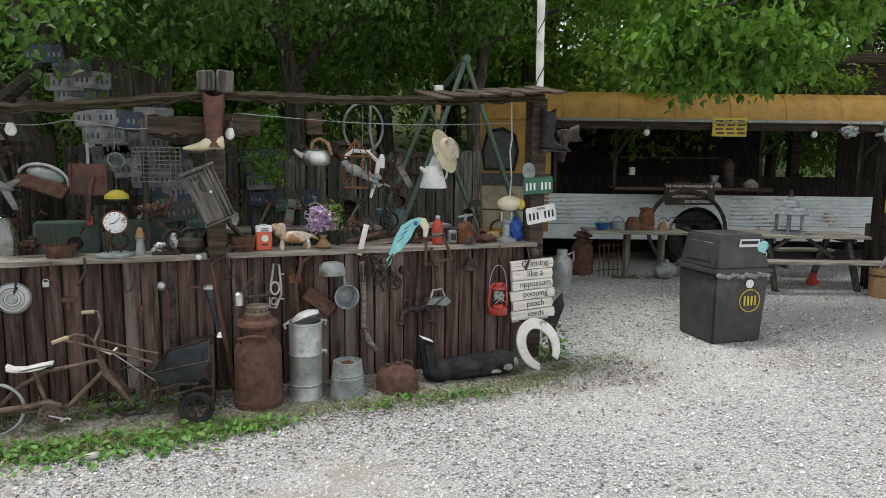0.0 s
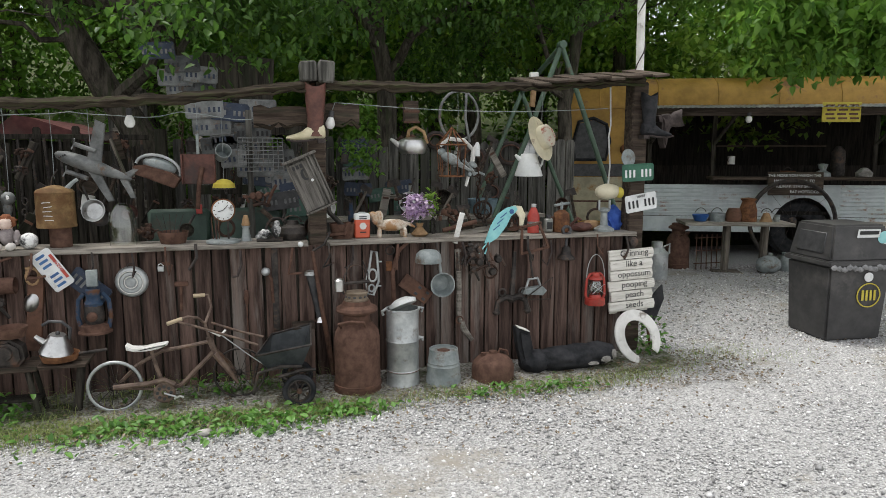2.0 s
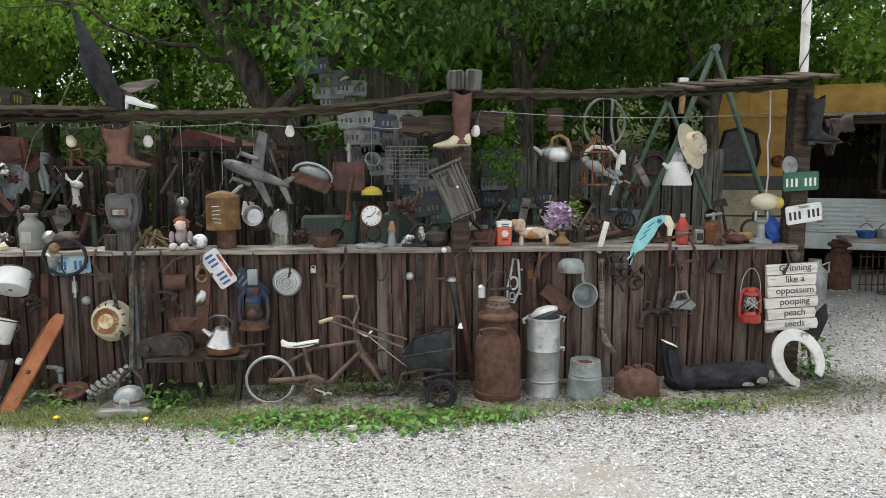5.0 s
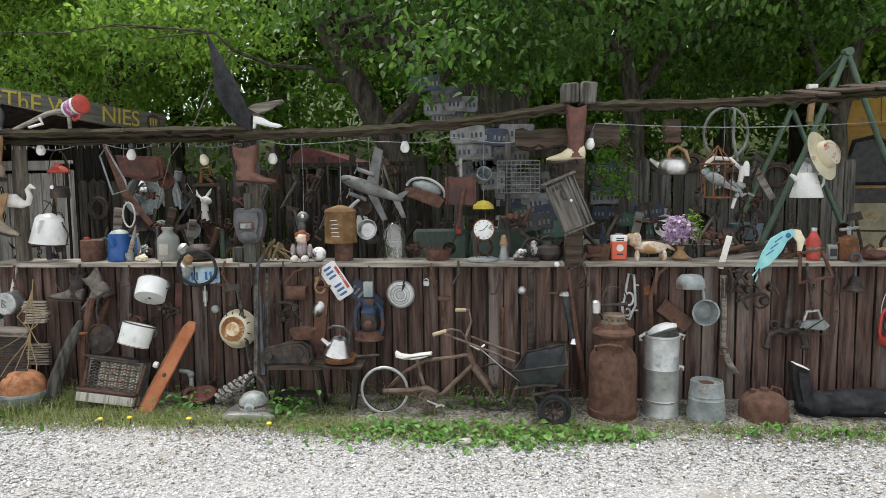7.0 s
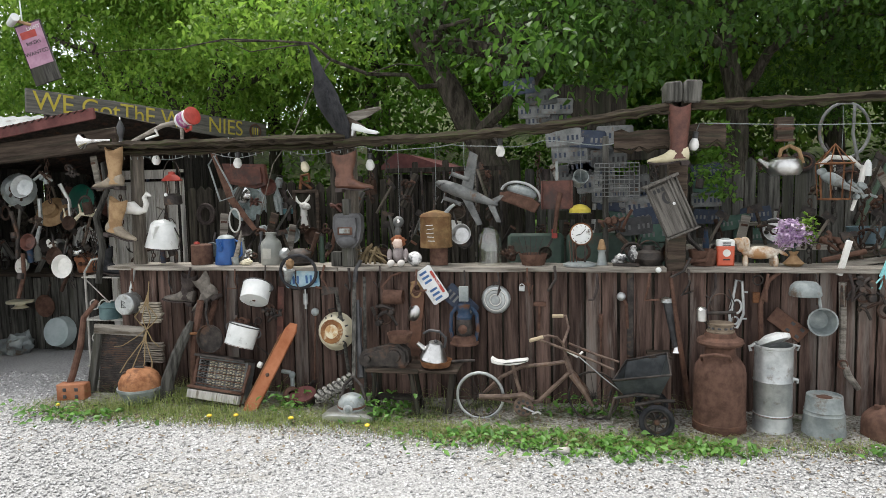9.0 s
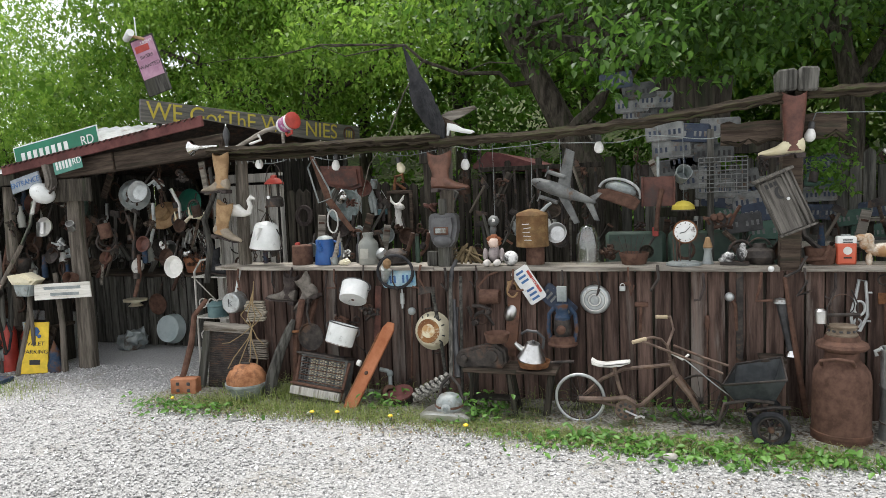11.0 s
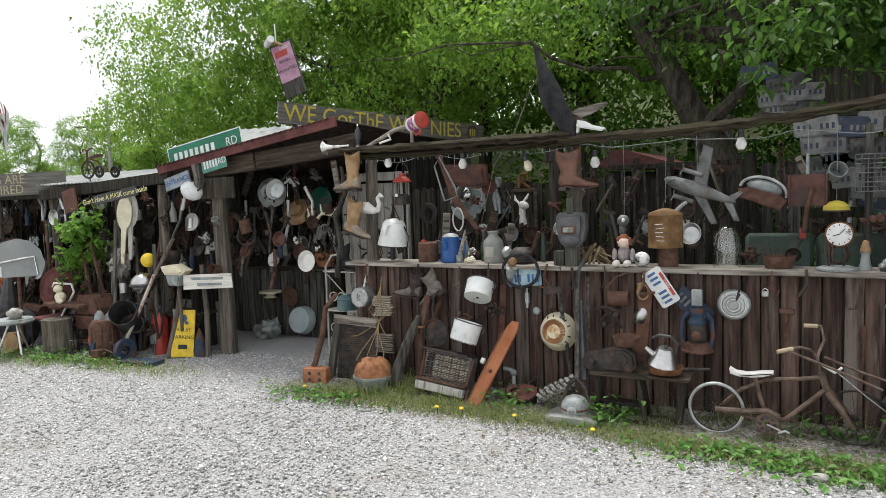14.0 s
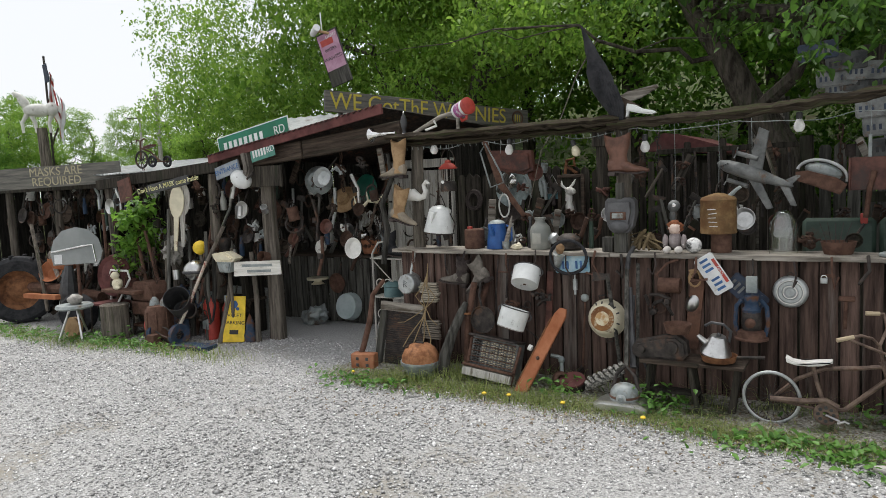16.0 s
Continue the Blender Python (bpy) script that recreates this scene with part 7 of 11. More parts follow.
make("rusty_kerosene_can", "large rusty kerosene can with chalk scribble", "can", (-0.95, 0.1, 1.27), [("body", "L", [(0, 0), (0.132, 0), (0.135, 0.01), (0.132, 0.02), (0.13, 0.245), (0.133, 0.255), (0.12, 0.275), (0.05, 0.3), (0.03, 0.305), (0, 0.31)], surface("brown_tin_rust", (0.12, 0.075, 0.035), (0.25, 0.16, 0.075), 0.75, 0.1, 9, 0.2, (1, 1, 1), (0.13, 0.065, 0.03), 0.35, 3)), ("bail", "T", [([(-0.02, 0, 0.3), (-0.01, 0, 0.36), (0.03, 0, 0.42)], 0.005)], iron), ("spout", "T", [([(0.08, 0, 0.28), (0.13, 0, 0.33), (0.16, 0, 0.35)], [0.018, 0.014, 0.012])], dull_zinc), ("chalk_bars", "B", [((-0.02 + random.uniform(-0.01, 0.01), -0.132, 0.06 + 0.032 * k), (0.06, 0.004, 0.005), (0, random.uniform(-8, 8), 0)) for k in range(5)], plate_white)])
make("rusty_pipe_stub", "short rusty red pipe under the can", "pipe", (-0.93, 0.1, T), [("pipe", "L", [(0, 0), (0.075, 0), (0.075, 0.145), (0, 0.145)], rust)])
dome = make("glass_dome", "tall clear glass dome jar on the counter", "glass dome", (-0.5, 0.08, T), [])
gl = part("dome", lathe(bmesh.new(), [(0.095, 0), (0.097, 0.16), (0.085, 0.24), (0.05, 0.3), (0.018, 0.315), (0.0, 0.316), (0.0, 0.311), (0.046, 0.295), (0.08, 0.238), (0.091, 0.16), (0.09, 0)], 28), glass, dome)
gl.visible_shadow = False
make("anniversary_clock", "round white clock on a wire and brass stand", "clock", (0.22, 0.05, T), [
    ("base", "L", [(0, 0), (0.13, 0), (0.13, 0.015), (0.1, 0.025), (0, 0.028)], dull_zinc), ("pillar", "T", [([(-0.05, 0, 0.02), (-0.05, 0, 0.18)], 0.008)], iron), ("pillar", "T", [([(0.04, 0, 0.02), (0.04, 0, 0.18)], 0.008)], iron),
    ("wire_cage", "T", [([(-0.07 + 0.022 * k, -0.02, 0.03), (-0.08 + 0.024 * k, -0.02, 0.2)], 0.003) for k in range(3)], rust),
    ("case", "L", ([(0, 0), (0.088, 0), (0.09, 0.03), (0.08, 0.036), (0, 0.036)], pose(0.01, 0.02, 0.25, 90)), rust_light), ("dial", "L", ([(0, 0.037), (0.078, 0.037), (0.08, 0.035)], pose(0.01, 0.02, 0.25, 90)), enamel),
    ("hour_hand", "T", [([(0.01, -0.022, 0.25), (-0.03, -0.022, 0.24)], 0.003)], black_paint), ("minute_hand", "T", [([(0.01, -0.022, 0.25), (0.045, -0.022, 0.29)], 0.0025)], black_paint),
    ("hour_mark", "B", [((0.01 + 0.066 * math.sin(k * math.pi / 6), -0.019, 0.25 + 0.066 * math.cos(k * math.pi / 6)), (0.005, 0.003, 0.011), (0, 30 * k, 0), 0) for k in range(12)], black_paint)])
make("oil_lamp", "small glass oil lamp with a brass cone burner", "lamp", (0.39, 0.1, T), [("font", "L", [(0, 0), (0.045, 0), (0.035, 0.03), (0.025, 0.1), (0.035, 0.12), (0, 0.12)], dull_zinc), ("burner", "L", [(0.03, 0.12), (0.035, 0.13), (0.016, 0.2), (0, 0.205)], leather_tan)])
make("porcelain_shoes", "pair of small white and black china birds", "figurine", (0.57, 0.02, T), [("figure", "S", [((-0.04, 0, 0.06), (0.05, 0.03, 0.035), 0.3, 3), ((-0.08, 0, 0.04), (0.03, 0.02, 0.02), 0.2, 2), ((0.05, 0, 0.09), (0.035, 0.025, 0.06), 0.3, 3), ((0.06, 0, 0.14), (0.022, 0.02, 0.025), 0.2, 2)], bpy.data.materials["black_patched_white"]), ("stand", "B", [((0, 0, 0.012), (0.2, 0.06, 0.024))], iron)])
make("dark_kettle", "dull black iron kettle on the counter", "kettle", (0.75, 0.12, T), [("body", "L", [(0, 0), (0.09, 0), (0.11, 0.05), (0.095, 0.1), (0.05, 0.12), (0.045, 0.15), (0, 0.155)], iron), ("spout", "T", [([(-0.08, 0, 0.08), (-0.13, 0, 0.12)], [0.022, 0.014])], iron), ("handle", "T", [(arc((0, 0, 0.11), 0.08, 20, 160, 10), 0.006)], iron)])
make("glass_insulator", "small clear glass insulator hanging on the edge", "insulator", (0.8, -0.11, 1.1), [("glass", "S", [((0, 0, 0.01), (0.022, 0.02, 0.022))], enamel)])
make("clay_pot", "low rusty iron pot with dead stalks", "pot", (-0.15, 0.1, T), [("pot", "L", cup(0.09, 0.115, 0.09), rust), ("stalk", "T", [([(0.02 * k - 0.06, 0, 0.05), (0.05 * k - 0.12, 0.02, 0.22)], 0.0025) for k in range(5)], leather_dark)])
make("iron_pot", "dark iron pot with a broken handle", "pot", (1.15, 0.1, T), [("pot", "L", cup(0.09, 0.11, 0.12), rust), ("handle", "T", [([(-0.14, -0.05, 0.03), (0.0, -0.12, 0.05), (0.04, -0.12, 0.14)], 0.016)], rust), ("bundle", "T", [([(0, 0, 0.1), (-0.1, 0.06, 0.2), (-0.13, 0.1, 0.36)], 0.02)], iron)])
tin = make("coffee_tin", "orange-red and white rectangular tin can", "tin", (1.3, 0.06, T), [("tin", "B", [((0, 0, 0.1), (0.125, 0.07, 0.2), None, 0.01)], surface("orange_red_tin", (0.55, 0.09, 0.04), (0.66, 0.14, 0.07), 0.45, 0, 6, 0.05, (1, 1, 1), (0.4, 0.1, 0.06), 0.2, 8)), ("white_band", "B", [((0, 0, 0.172), (0.127, 0.072, 0.058), None, 0.01)], enamel), ("lid", "B", [((0, 0, 0.205), (0.06, 0.04, 0.012), None, 0.004)], dull_zinc), ("emblem", "L", ([(0, 0), (0.028, 0), (0.028, 0.002), (0, 0.002)], pose(0.005, -0.036, 0.1, 90)), white_paint), ("print_bar", "B", [((0.005, -0.0375, 0.16 + 0.016 * k), (0.06, 0.002, 0.008), None, 0) for k in range(2)] + [((0.005, -0.0375, 0.05), (0.05, 0.002, 0.01), None, 0)], black_paint)])
dg = bmesh.new()
for c, s2, rr in (((0.02, 0, 0.1), (0.13, 0.045, 0.05), None), ((-0.1, 0, 0.16), (0.045, 0.04, 0.06), (0, 20, 0)), ((-0.13, 0, 0.185), (0.045, 0.03, 0.028), (0, 10, 0)), ((-0.085, -0.035, 0.16), (0.02, 0.012, 0.055), (0, -15, 0)), ((-0.085, 0.035, 0.16), (0.02, 0.012, 0.055), (0, -15, 0)), ((-0.09, -0.03, 0.035), (0.02, 0.018, 0.05), None), ((-0.08, 0.03, 0.035), (0.02, 0.018, 0.05), None), ((0.12, -0.03, 0.035), (0.02, 0.018, 0.05), None), ((0.11, 0.03, 0.035), (0.02, 0.018, 0.05), None), ((0.17, 0, 0.1), (0.05, 0.012, 0.014), (0, 30, 0))):
    blob(dg, c, s2, 0.06, 3, 4, rr)
dog = part("dog_figurine", dg, surface("tan_white_glaze", (0.6, 0.55, 0.45), (0.7, 0.65, 0.56), 0.35, 0, 6, 0.05, (1, 1, 1), (0.35, 0.19, 0.08), 0.95, 7), None)
tagged(dog, "glazed tan and white ceramic basset hound figurine", "figurine").matrix_basis = pose(1.53, 0.06, T)
vase = make("flower_vase", "small brown vase with a round lilac bouquet", "vase", (1.78, 0.06, T), [("vase", "L", [(0, 0), (0.05, 0), (0.075, 0.02), (0.045, 0.05), (0.022, 0.08), (0.035, 0.11), (0.03, 0.11), (0, 0.08)], leather_tan), ("stem", "T", [([(0, 0, 0.08), (0.03 * math.cos(k), 0.03 * math.sin(k), 0.2)], 0.003) for k in range(8)], dark_green)])
rf = np.random.default_rng(5)
pp = spray([(-0.02, 0, 0.26, 0.1, 0.09, 0.1), (-0.06, -0.02, 0.2, 0.07, 0.06, 0.06), (0.05, -0.01, 0.22, 0.07, 0.06, 0.07)], 1500, rf, 10, 0.02)
v, f = leaf_mesh(pp, 0.035, 0.0, rf)
mesh_stuff("blossom", v, f, petal, "", "", vase)
v, f = leaf_mesh(spray([(0.1, 0, 0.3, 0.05, 0.05, 0.06), (0.1, -0.02, 0.2, 0.04, 0.04, 0.05)], 120, rf, 6, 0.03), 0.045, 0.2, rf)
mesh_stuff("greenery", v, f, leaf_fresh, "", "", vase)
make("white_board", "white painted wooden strip leaning over the edge", "slat", (2.05, -0.06, 1.06, 0, 14, 0), [("slat", "B", [((0, 0, 0.14), (0.04, 0.03, 0.26))], white_paint)])
par = bmesh.new()
prism(par, [(-0.17, -0.16), (-0.12, -0.02), (-0.06, 0.08), (0.02, 0.13), (0.1, 0.15), (0.12, 0.11), (0.06, 0.06), (0.02, -0.02), (-0.06, -0.12), (-0.13, -0.16)], -0.012, 0.012, 0.006)
pr = make("wooden_parrot", "flat wooden parrot painted pale teal with a yellow beak", "wooden bird", (2.46, -0.12, 1.23), [("beak", "P", [([(0.08, 0.15), (0.15, 0.14), (0.185, 0.07), (0.165, -0.02), (0.135, -0.02), (0.13, 0.05), (0.09, 0.1)], -0.011, 0.011, 0.005)], cream), ("eye", "L", ([(0, 0), (0.02, 0), (0.018, 0.006), (0, 0.006)], pose(0.06, -0.012, 0.1, 90)), plate_blue), ("writing_bar", "B", [((-0.07 + 0.03 * k, -0.013, -0.03 + 0.05 * k), (0.07, 0.003, 0.008), (0, -38, 0), 0) for k in range(3)], plate_blue), ("leg", "T", [([(-0.12, 0, -0.14), (-0.17, -0.01, -0.25)], 0.006), ([(-0.14, 0, -0.15), (-0.22, -0.01, -0.24)], 0.006)], teal_paint)])
part("body", par, teal_paint, pr)
make("fire_extinguisher", "small worn red extinguisher bottle on the counter", "extinguisher", (2.79, 0.06, T), [("bottle", "L", [(0, 0), (0.05, 0), (0.052, 0.15), (0.03, 0.2), (0.02, 0.22), (0, 0.22)], red_enamel), ("valve", "B", [((0, 0, 0.235), (0.04, 0.03, 0.03))], zinc), ("band", "L", [(0.0525, 0.08), (0.0535, 0.1)], dull_zinc)])
make("whiskey_jar", "small square dusty glass jar with a label", "jar", (2.93, 0.06, T), [("jar", "B", [((0, 0, 0.06), (0.075, 0.06, 0.12), None, 0.012)], bpy.data.materials["dusty_glass"]), ("neck", "L", [(0.02, 0.12), (0.018, 0.15), (0, 0.15)], black_plastic), ("label_panel", "B", [((0, -0.032, 0.06), (0.05, 0.004, 0.06), None, 0)], black_paint)])
make("blow_torch", "old brass blowtorch with a curved handle", "blowtorch", (3.06, 0.08, T), [("tank", "L", [(0, 0), (0.075, 0), (0.08, 0.01), (0.068, 0.16), (0.03, 0.19), (0, 0.195)], rust_light), ("pump", "T", [([(0, 0, 0.19), (0, 0, 0.26)], 0.014), ([(-0.07, 0, 0.23), (0.07, 0, 0.25)], 0.012)], dull_zinc), ("handle", "T", [([(-0.07, 0, 0.13), (-0.11, 0, 0.12), (-0.1, 0, 0.03)], 0.01)], rust)])
make("old_shoes", "pair of flattened brown leather shoes on the counter", "shoes", (3.3, 0.05, T), [("shoe", "S", [((-0.06, 0, 0.04), (0.11, 0.045, 0.04), 0.3, 3)], leather_brown), ("shoe", "S", [((0.05, 0.06, 0.045), (0.11, 0.045, 0.045), 0.3, 3)], leather_tan), ("strap", "T", [([(-0.15, 0.02, 0.06), (-0.1, -0.01, 0.12), (-0.06, 0.02, 0.1)], 0.012)], leather_brown)])
make("table_lamp_base", "grey metal pump base with a flared foot", "pump", (3.45, 0.04, T), [("foot", "L", [(0, 0), (0.09, 0), (0.09, 0.02), (0.035, 0.05), (0.028, 0.16), (0.05, 0.18), (0.05, 0.2), (0, 0.21)], dull_zinc), ("yoke", "T", [([(-0.05, 0, 0.19), (-0.05, 0, 0.27)], 0.01), ([(0.05, 0, 0.19), (0.05, 0, 0.27)], 0.01)], zinc)])
make("metal_float", "round cream float with a green patch on the pump", "float", (3.5, 0.08, 1.41), [("shell", "S", [((0, 0, 0.06), (0.12, 0.08, 0.07), 0.05, 3)], cream), ("plug", "S", [((0.1, -0.03, 0.05), (0.035, 0.05, 0.05))], yellow_paint)])
make("blue_rag", "crumpled bright blue cloth", "cloth", (3.57, 0.12, T), [("cloth", "S", [((0, 0, 0.09), (0.08, 0.06, 0.12), 0.6, 3, 7)], surface("blue_cloth", (0.03, 0.07, 0.3), (0.06, 0.13, 0.45), 0.9))])
make("stacked_boards", "grey offcuts stacked behind the parrot", "boards", (2.3, 0.2, T), [("board", "B", [((0.1, 0, 0.03), (0.5, 0.08, 0.04), (0, -8, 5))], grey_plank), ("board", "B", [((0.15, 0.03, 0.09), (0.55, 0.07, 0.04), (0, -12, -6))], old_plank), ("handle", "T", [([(-0.3, -0.05, 0.03), (0.0, -0.05, 0.1)], 0.02)], rust)])
make("goblet", "narrow black goblet at the counter's end", "goblet", (3.66, -0.08, 1.03, 80, 20, 0), [("cup", "L", [(0.05, 0), (0.055, 0.01), (0.04, 0.05), (0.02, 0.06), (0, 0.06)], iron)])

ob = part("rope", tube(bmesh.new(), [(0, 0, 1.53), (0.012, 0, 1.7), (-0.01, 0, 1.95), (0.006, 0, 2.05), (-0.01, 0, 2.42)], 0.007, 6), string_white, None)
ob.location = (3.5, 0.08, 0)
tagged(ob, "knotted pale rope hanging down to the float", "rope")
make("hung_plate", "dull grey tin plate hung on the corner post", "plate", (3.62, -0.02, 1.765, 84, 0, 12), [("plate", "L", [(0, 0.01), (0.05, 0.01), (0.075, 0.022), (0.078, 0.018), (0.052, 0.0), (0, 0.0)], dull_zinc)])

# green vinyl bench behind the bar
bench = thing("vinyl_bench", "dark green upholstered car bench seat behind the bar", "bench", 0.25, 0.62, 0)
for x, w in ((-0.42, 0.5), (0.14, 0.58), (0.58, 0.24)):
    bm = bmesh.new()
    box(bm, (x, 0.06, 1.18), (w, 0.1, 0.32), (-8, 0, 0), 0.03)
    part("back_cushion", bm, dark_green, bench)
bm = bmesh.new()
box(bm, (0.05, -0.15, 0.98), (1.4, 0.4, 0.12), None, 0.04)
part("seat_cushion", bm, dark_green, bench)
bm = bmesh.new()
box(bm, (0.05, 0.02, 0.46), (1.3, 0.3, 0.92), None, 0.02)
part("plinth", bm, dark_board, bench)
make("seat_badge", "small red metal badge above the green seat", "badge", (0.0, 0.6, 1.34), [("badge", "B", [((0, 0, 0), (0.05, 0.02, 0.08))], red_enamel)])

# ---------------------------------------------------------------- things hung over the bar
def hanger(x, y, z0, z1, name="hanging_cord", mat=None):
    ob = part("twine", tube(bmesh.new(), [(0, 0, z0), (0.004, 0, (z0 + z1) / 2), (0, 0, z1)], 0.0022, 5), mat or dull_zinc, None)
    ob.location = (x, y, 0)
    return tagged(ob, "thin twine tied down from the rail", "twine", "twines under the rail")


for k, (x, z, y, tilt) in enumerate(((-3.48, 2.07, 0.06, 0), (-2.69, 2.02, 0.06, 4), (-2.08, 1.97, 0.08, -18), (-1.49, 1.97, 0.06, 0), (-0.4, 2.05, 0.06, 0), (1.06, 2.05, 0.0, 8))):
    make("light_bulb", "white globe light bulb hanging in a dark socket", "light bulb", (x, y, z, 0, tilt, 0), [("globe", "L", [(0, -0.055), (0.02, -0.052), (0.036, -0.03), (0.038, -0.01), (0.028, 0.02), (0.016, 0.04), (0, 0.042)], lamp_glass if k != 2 else cream), ("socket", "L", [(0.018, 0.035), (0.022, 0.05), (0.02, 0.085), (0, 0.09)], black_plastic)], "string of bulbs")
cable = part("light_cable", tube(bmesh.new(), [(-3.8 + 0.05 * k, 0.07, 2.12 - 0.05 * abs(math.sin(k * 0.21)) + 0.012 * math.sin(k * 0.5)) for k in range(98)] + [(1.1 + 0.06 * k, 0.02, 2.2 - 0.05 * math.sin(k * 0.075)) for k in range(40)], 0.0035, 5), dull_zinc, None)
tagged(cable, "white lighting cable looped under the rails", "cable")
fringe = bmesh.new()
for k in range(74):
    x = -3.8 + k * 0.063
    z = 2.11 if x < -1.6 else 2.11 + (x + 1.6) * 0.085
    tube(fringe, [(x, -0.02, z - 0.02), (x + 0.006, -0.025, z - 0.045)], 0.0035, 4)
nails = part("icicle_lights", fringe, dull_zinc, None)
tagged(nails, "row of tiny white fairy lights under the rails", "fairy lights", kind="stuff")
make("storm_lantern", "rusty pressure lantern with a red hood", "lantern", (-3.36, 0.1, 1.66), [("tank", "L", [(0, 0), (0.075, 0), (0.08, 0.02), (0.075, 0.08), (0.05, 0.1), (0, 0.1)], iron), ("cage", "T", [([(0.05 * math.cos(k * 1.57), 0.05 * math.sin(k * 1.57), 0.1), (0.055 * math.cos(k * 1.57), 0.055 * math.sin(k * 1.57), 0.22)], 0.005) for k in range(4)], iron), ("hood", "L", [(0.085, 0.21), (0.09, 0.22), (0.05, 0.26), (0.03, 0.27), (0.03, 0.29), (0, 0.3)], red_enamel), ("gauge", "L", ([(0, 0), (0.016, 0), (0.015, 0.01), (0, 0.012)], pose(-0.02, -0.07, 0.09, 90)), enamel), ("bail", "T", [(arc((0, 0, 0.2), 0.09, 0, 180, 10, "xz", 0.2), 0.004)], iron)])
sw = bmesh.new()
tube(sw, [(-0.12, 0, 0.0), (-0.02, 0, 0.0), (0.05, 0, -0.03), (0.1, 0, -0.02), (0.12, 0, 0.03), (0.1, 0, 0.09), (0.13, 0, 0.12), (0.17, 0, 0.1)], [0.05, 0.06, 0.035, 0.026, 0.024, 0.02, 0.022, 0.008], 10)
tagged(part("swan_planter", sw, white_paint, None), "white painted swan neck hung under the rail", "swan figure").matrix_basis = pose(-3.68, 0.0, 1.64)
tub = make("red_pail", "red and white plastic coffee tub on the rail", "tub", (-3.17, -0.02, 2.38, 0, 78, -22), [("tub", "L", [(0, 0), (0.07, 0), (0.078, 0.02), (0.085, 0.17), (0, 0.17)], plate_white), ("lid", "L", [(0.088, 0.165), (0.09, 0.19), (0.08, 0.194), (0, 0.194)], red_enamel), ("print_band", "L", [(0.0795, 0.04), (0.0842, 0.13)], surface("purple_print", (0.2, 0.05, 0.25), (0.4, 0.1, 0.2), 0.5, 0, 9, 0, (1, 1, 1), (0.6, 0.6, 0.62), 0.5, 14)), ("handle", "T", [([(0.085, 0, 0.05), (0.12, 0, 0.06), (0.12, 0, 0.13), (0.085, 0, 0.14)], 0.014)], red_enamel)])
tub.scale = (0.86, 0.86, 0.95)
make("pail_stand", "grey sticks propping the tub on the rail", "sticks", (-3.4, -0.02, 2.22), [("stick", "T", [([(-0.25, 0, 0.0), (0.05, 0, 0.13), (0.22, 0, 0.16)], 0.02)], grey_plank), ("stick", "T", [([(0.24, 0, -0.02), (0.24, 0, 0.15)], 0.016)], grey_plank), ("cup_hook", "T", [([(-0.1, -0.02, 0.02), (0.02, -0.02, 0.05), (0.0, -0.03, 0.1)], 0.012)], white_paint)])
make("tap_handle", "tall black beer tap handle on the rail", "tap handle", (-3.76, -0.02, 2.22), [("handle", "L", [(0, 0), (0.02, 0), (0.02, 0.02), (0.015, 0.03), (0.03, 0.09), (0.034, 0.13), (0.016, 0.18), (0, 0.2)], black_plastic), ("foot", "L", [(0, -0.01), (0.024, -0.01), (0.024, 0.012)], chrome), ("finial", "S", [((0, 0, 0.205), (0.01, 0.01, 0.012))], chrome)])
make("brass_horn", "chrome trumpet horn lying on the rail end", "horn", (-4.0, -0.05, 2.24, 0, 90, 0), [("bell", "L", [(0.07, -0.14), (0.072, -0.135), (0.035, -0.1), (0.018, -0.04), (0.014, 0.1), (0.014, 0.16), (0, 0.16)], chrome)])
cr = bmesh.new()
tube(cr, [(0.03, 0, -0.02), (0.0, 0, 0.1), (-0.05, 0, 0.22), (-0.1, 0, 0.34), (-0.14, 0, 0.45), (-0.165, 0, 0.55), (-0.19, 0, 0.62), (-0.215, 0, 0.69), (-0.26, 0, 0.81)], [0.024, 0.046, 0.078, 0.1, 0.086, 0.052, 0.045, 0.027, 0.005], 16)
for v in cr.verts:
    v.co.y *= 0.62
for k in range(5):
    tube(cr, [(-0.1 + 0.03 * k, -0.055, 0.42 - 0.03 * k), (-0.04 + 0.028 * k, -0.068 + 0.006 * k, 0.22 - 0.02 * k), (0.03 + 0.012 * k, -0.03, 0.0 - 0.012 * k)], [0.02, 0.026, 0.006], 6)
tagged(part("crow_sculpture", cr, black_rubber, None), "tall black crow sculpture with raised beak on the rail", "bird figure").matrix_basis = pose(-1.71, -0.02, 2.15)
make("wood_wings", "crossed grey wooden paddles nailed on the post", "wooden paddle", (-1.6, 0.0, 2.34), [("paddle", "P", [([(-0.12, -0.06), (0.1, 0.0), (0.24, 0.07), (0.22, 0.09), (0.0, 0.06), (-0.14, 0.0)], -0.015, 0.015, 0.005)], grey_plank), ("paddle", "P", [([(-0.1, 0.05), (-0.16, 0.02), (0.06, -0.1), (0.1, -0.06)], -0.035, -0.016, 0.005)], old_plank)])
make("white_heel_shoe", "white ceramic heeled shoe lying on the rail", "shoe", (-1.5, -0.05, 2.2), [("upper", "P", [([(-0.1, 0.05), (-0.06, 0.035), (0.02, 0.015), (0.1, 0.0), (0.13, 0.012), (0.11, 0.03), (0.03, 0.05), (-0.03, 0.085), (-0.09, 0.1)], -0.035, 0.035, 0.012)], enamel), ("heel", "P", [([(-0.1, 0.05), (-0.075, 0.04), (-0.09, 0.0), (-0.105, 0.0)], -0.015, 0.015, 0.004)], enamel)])
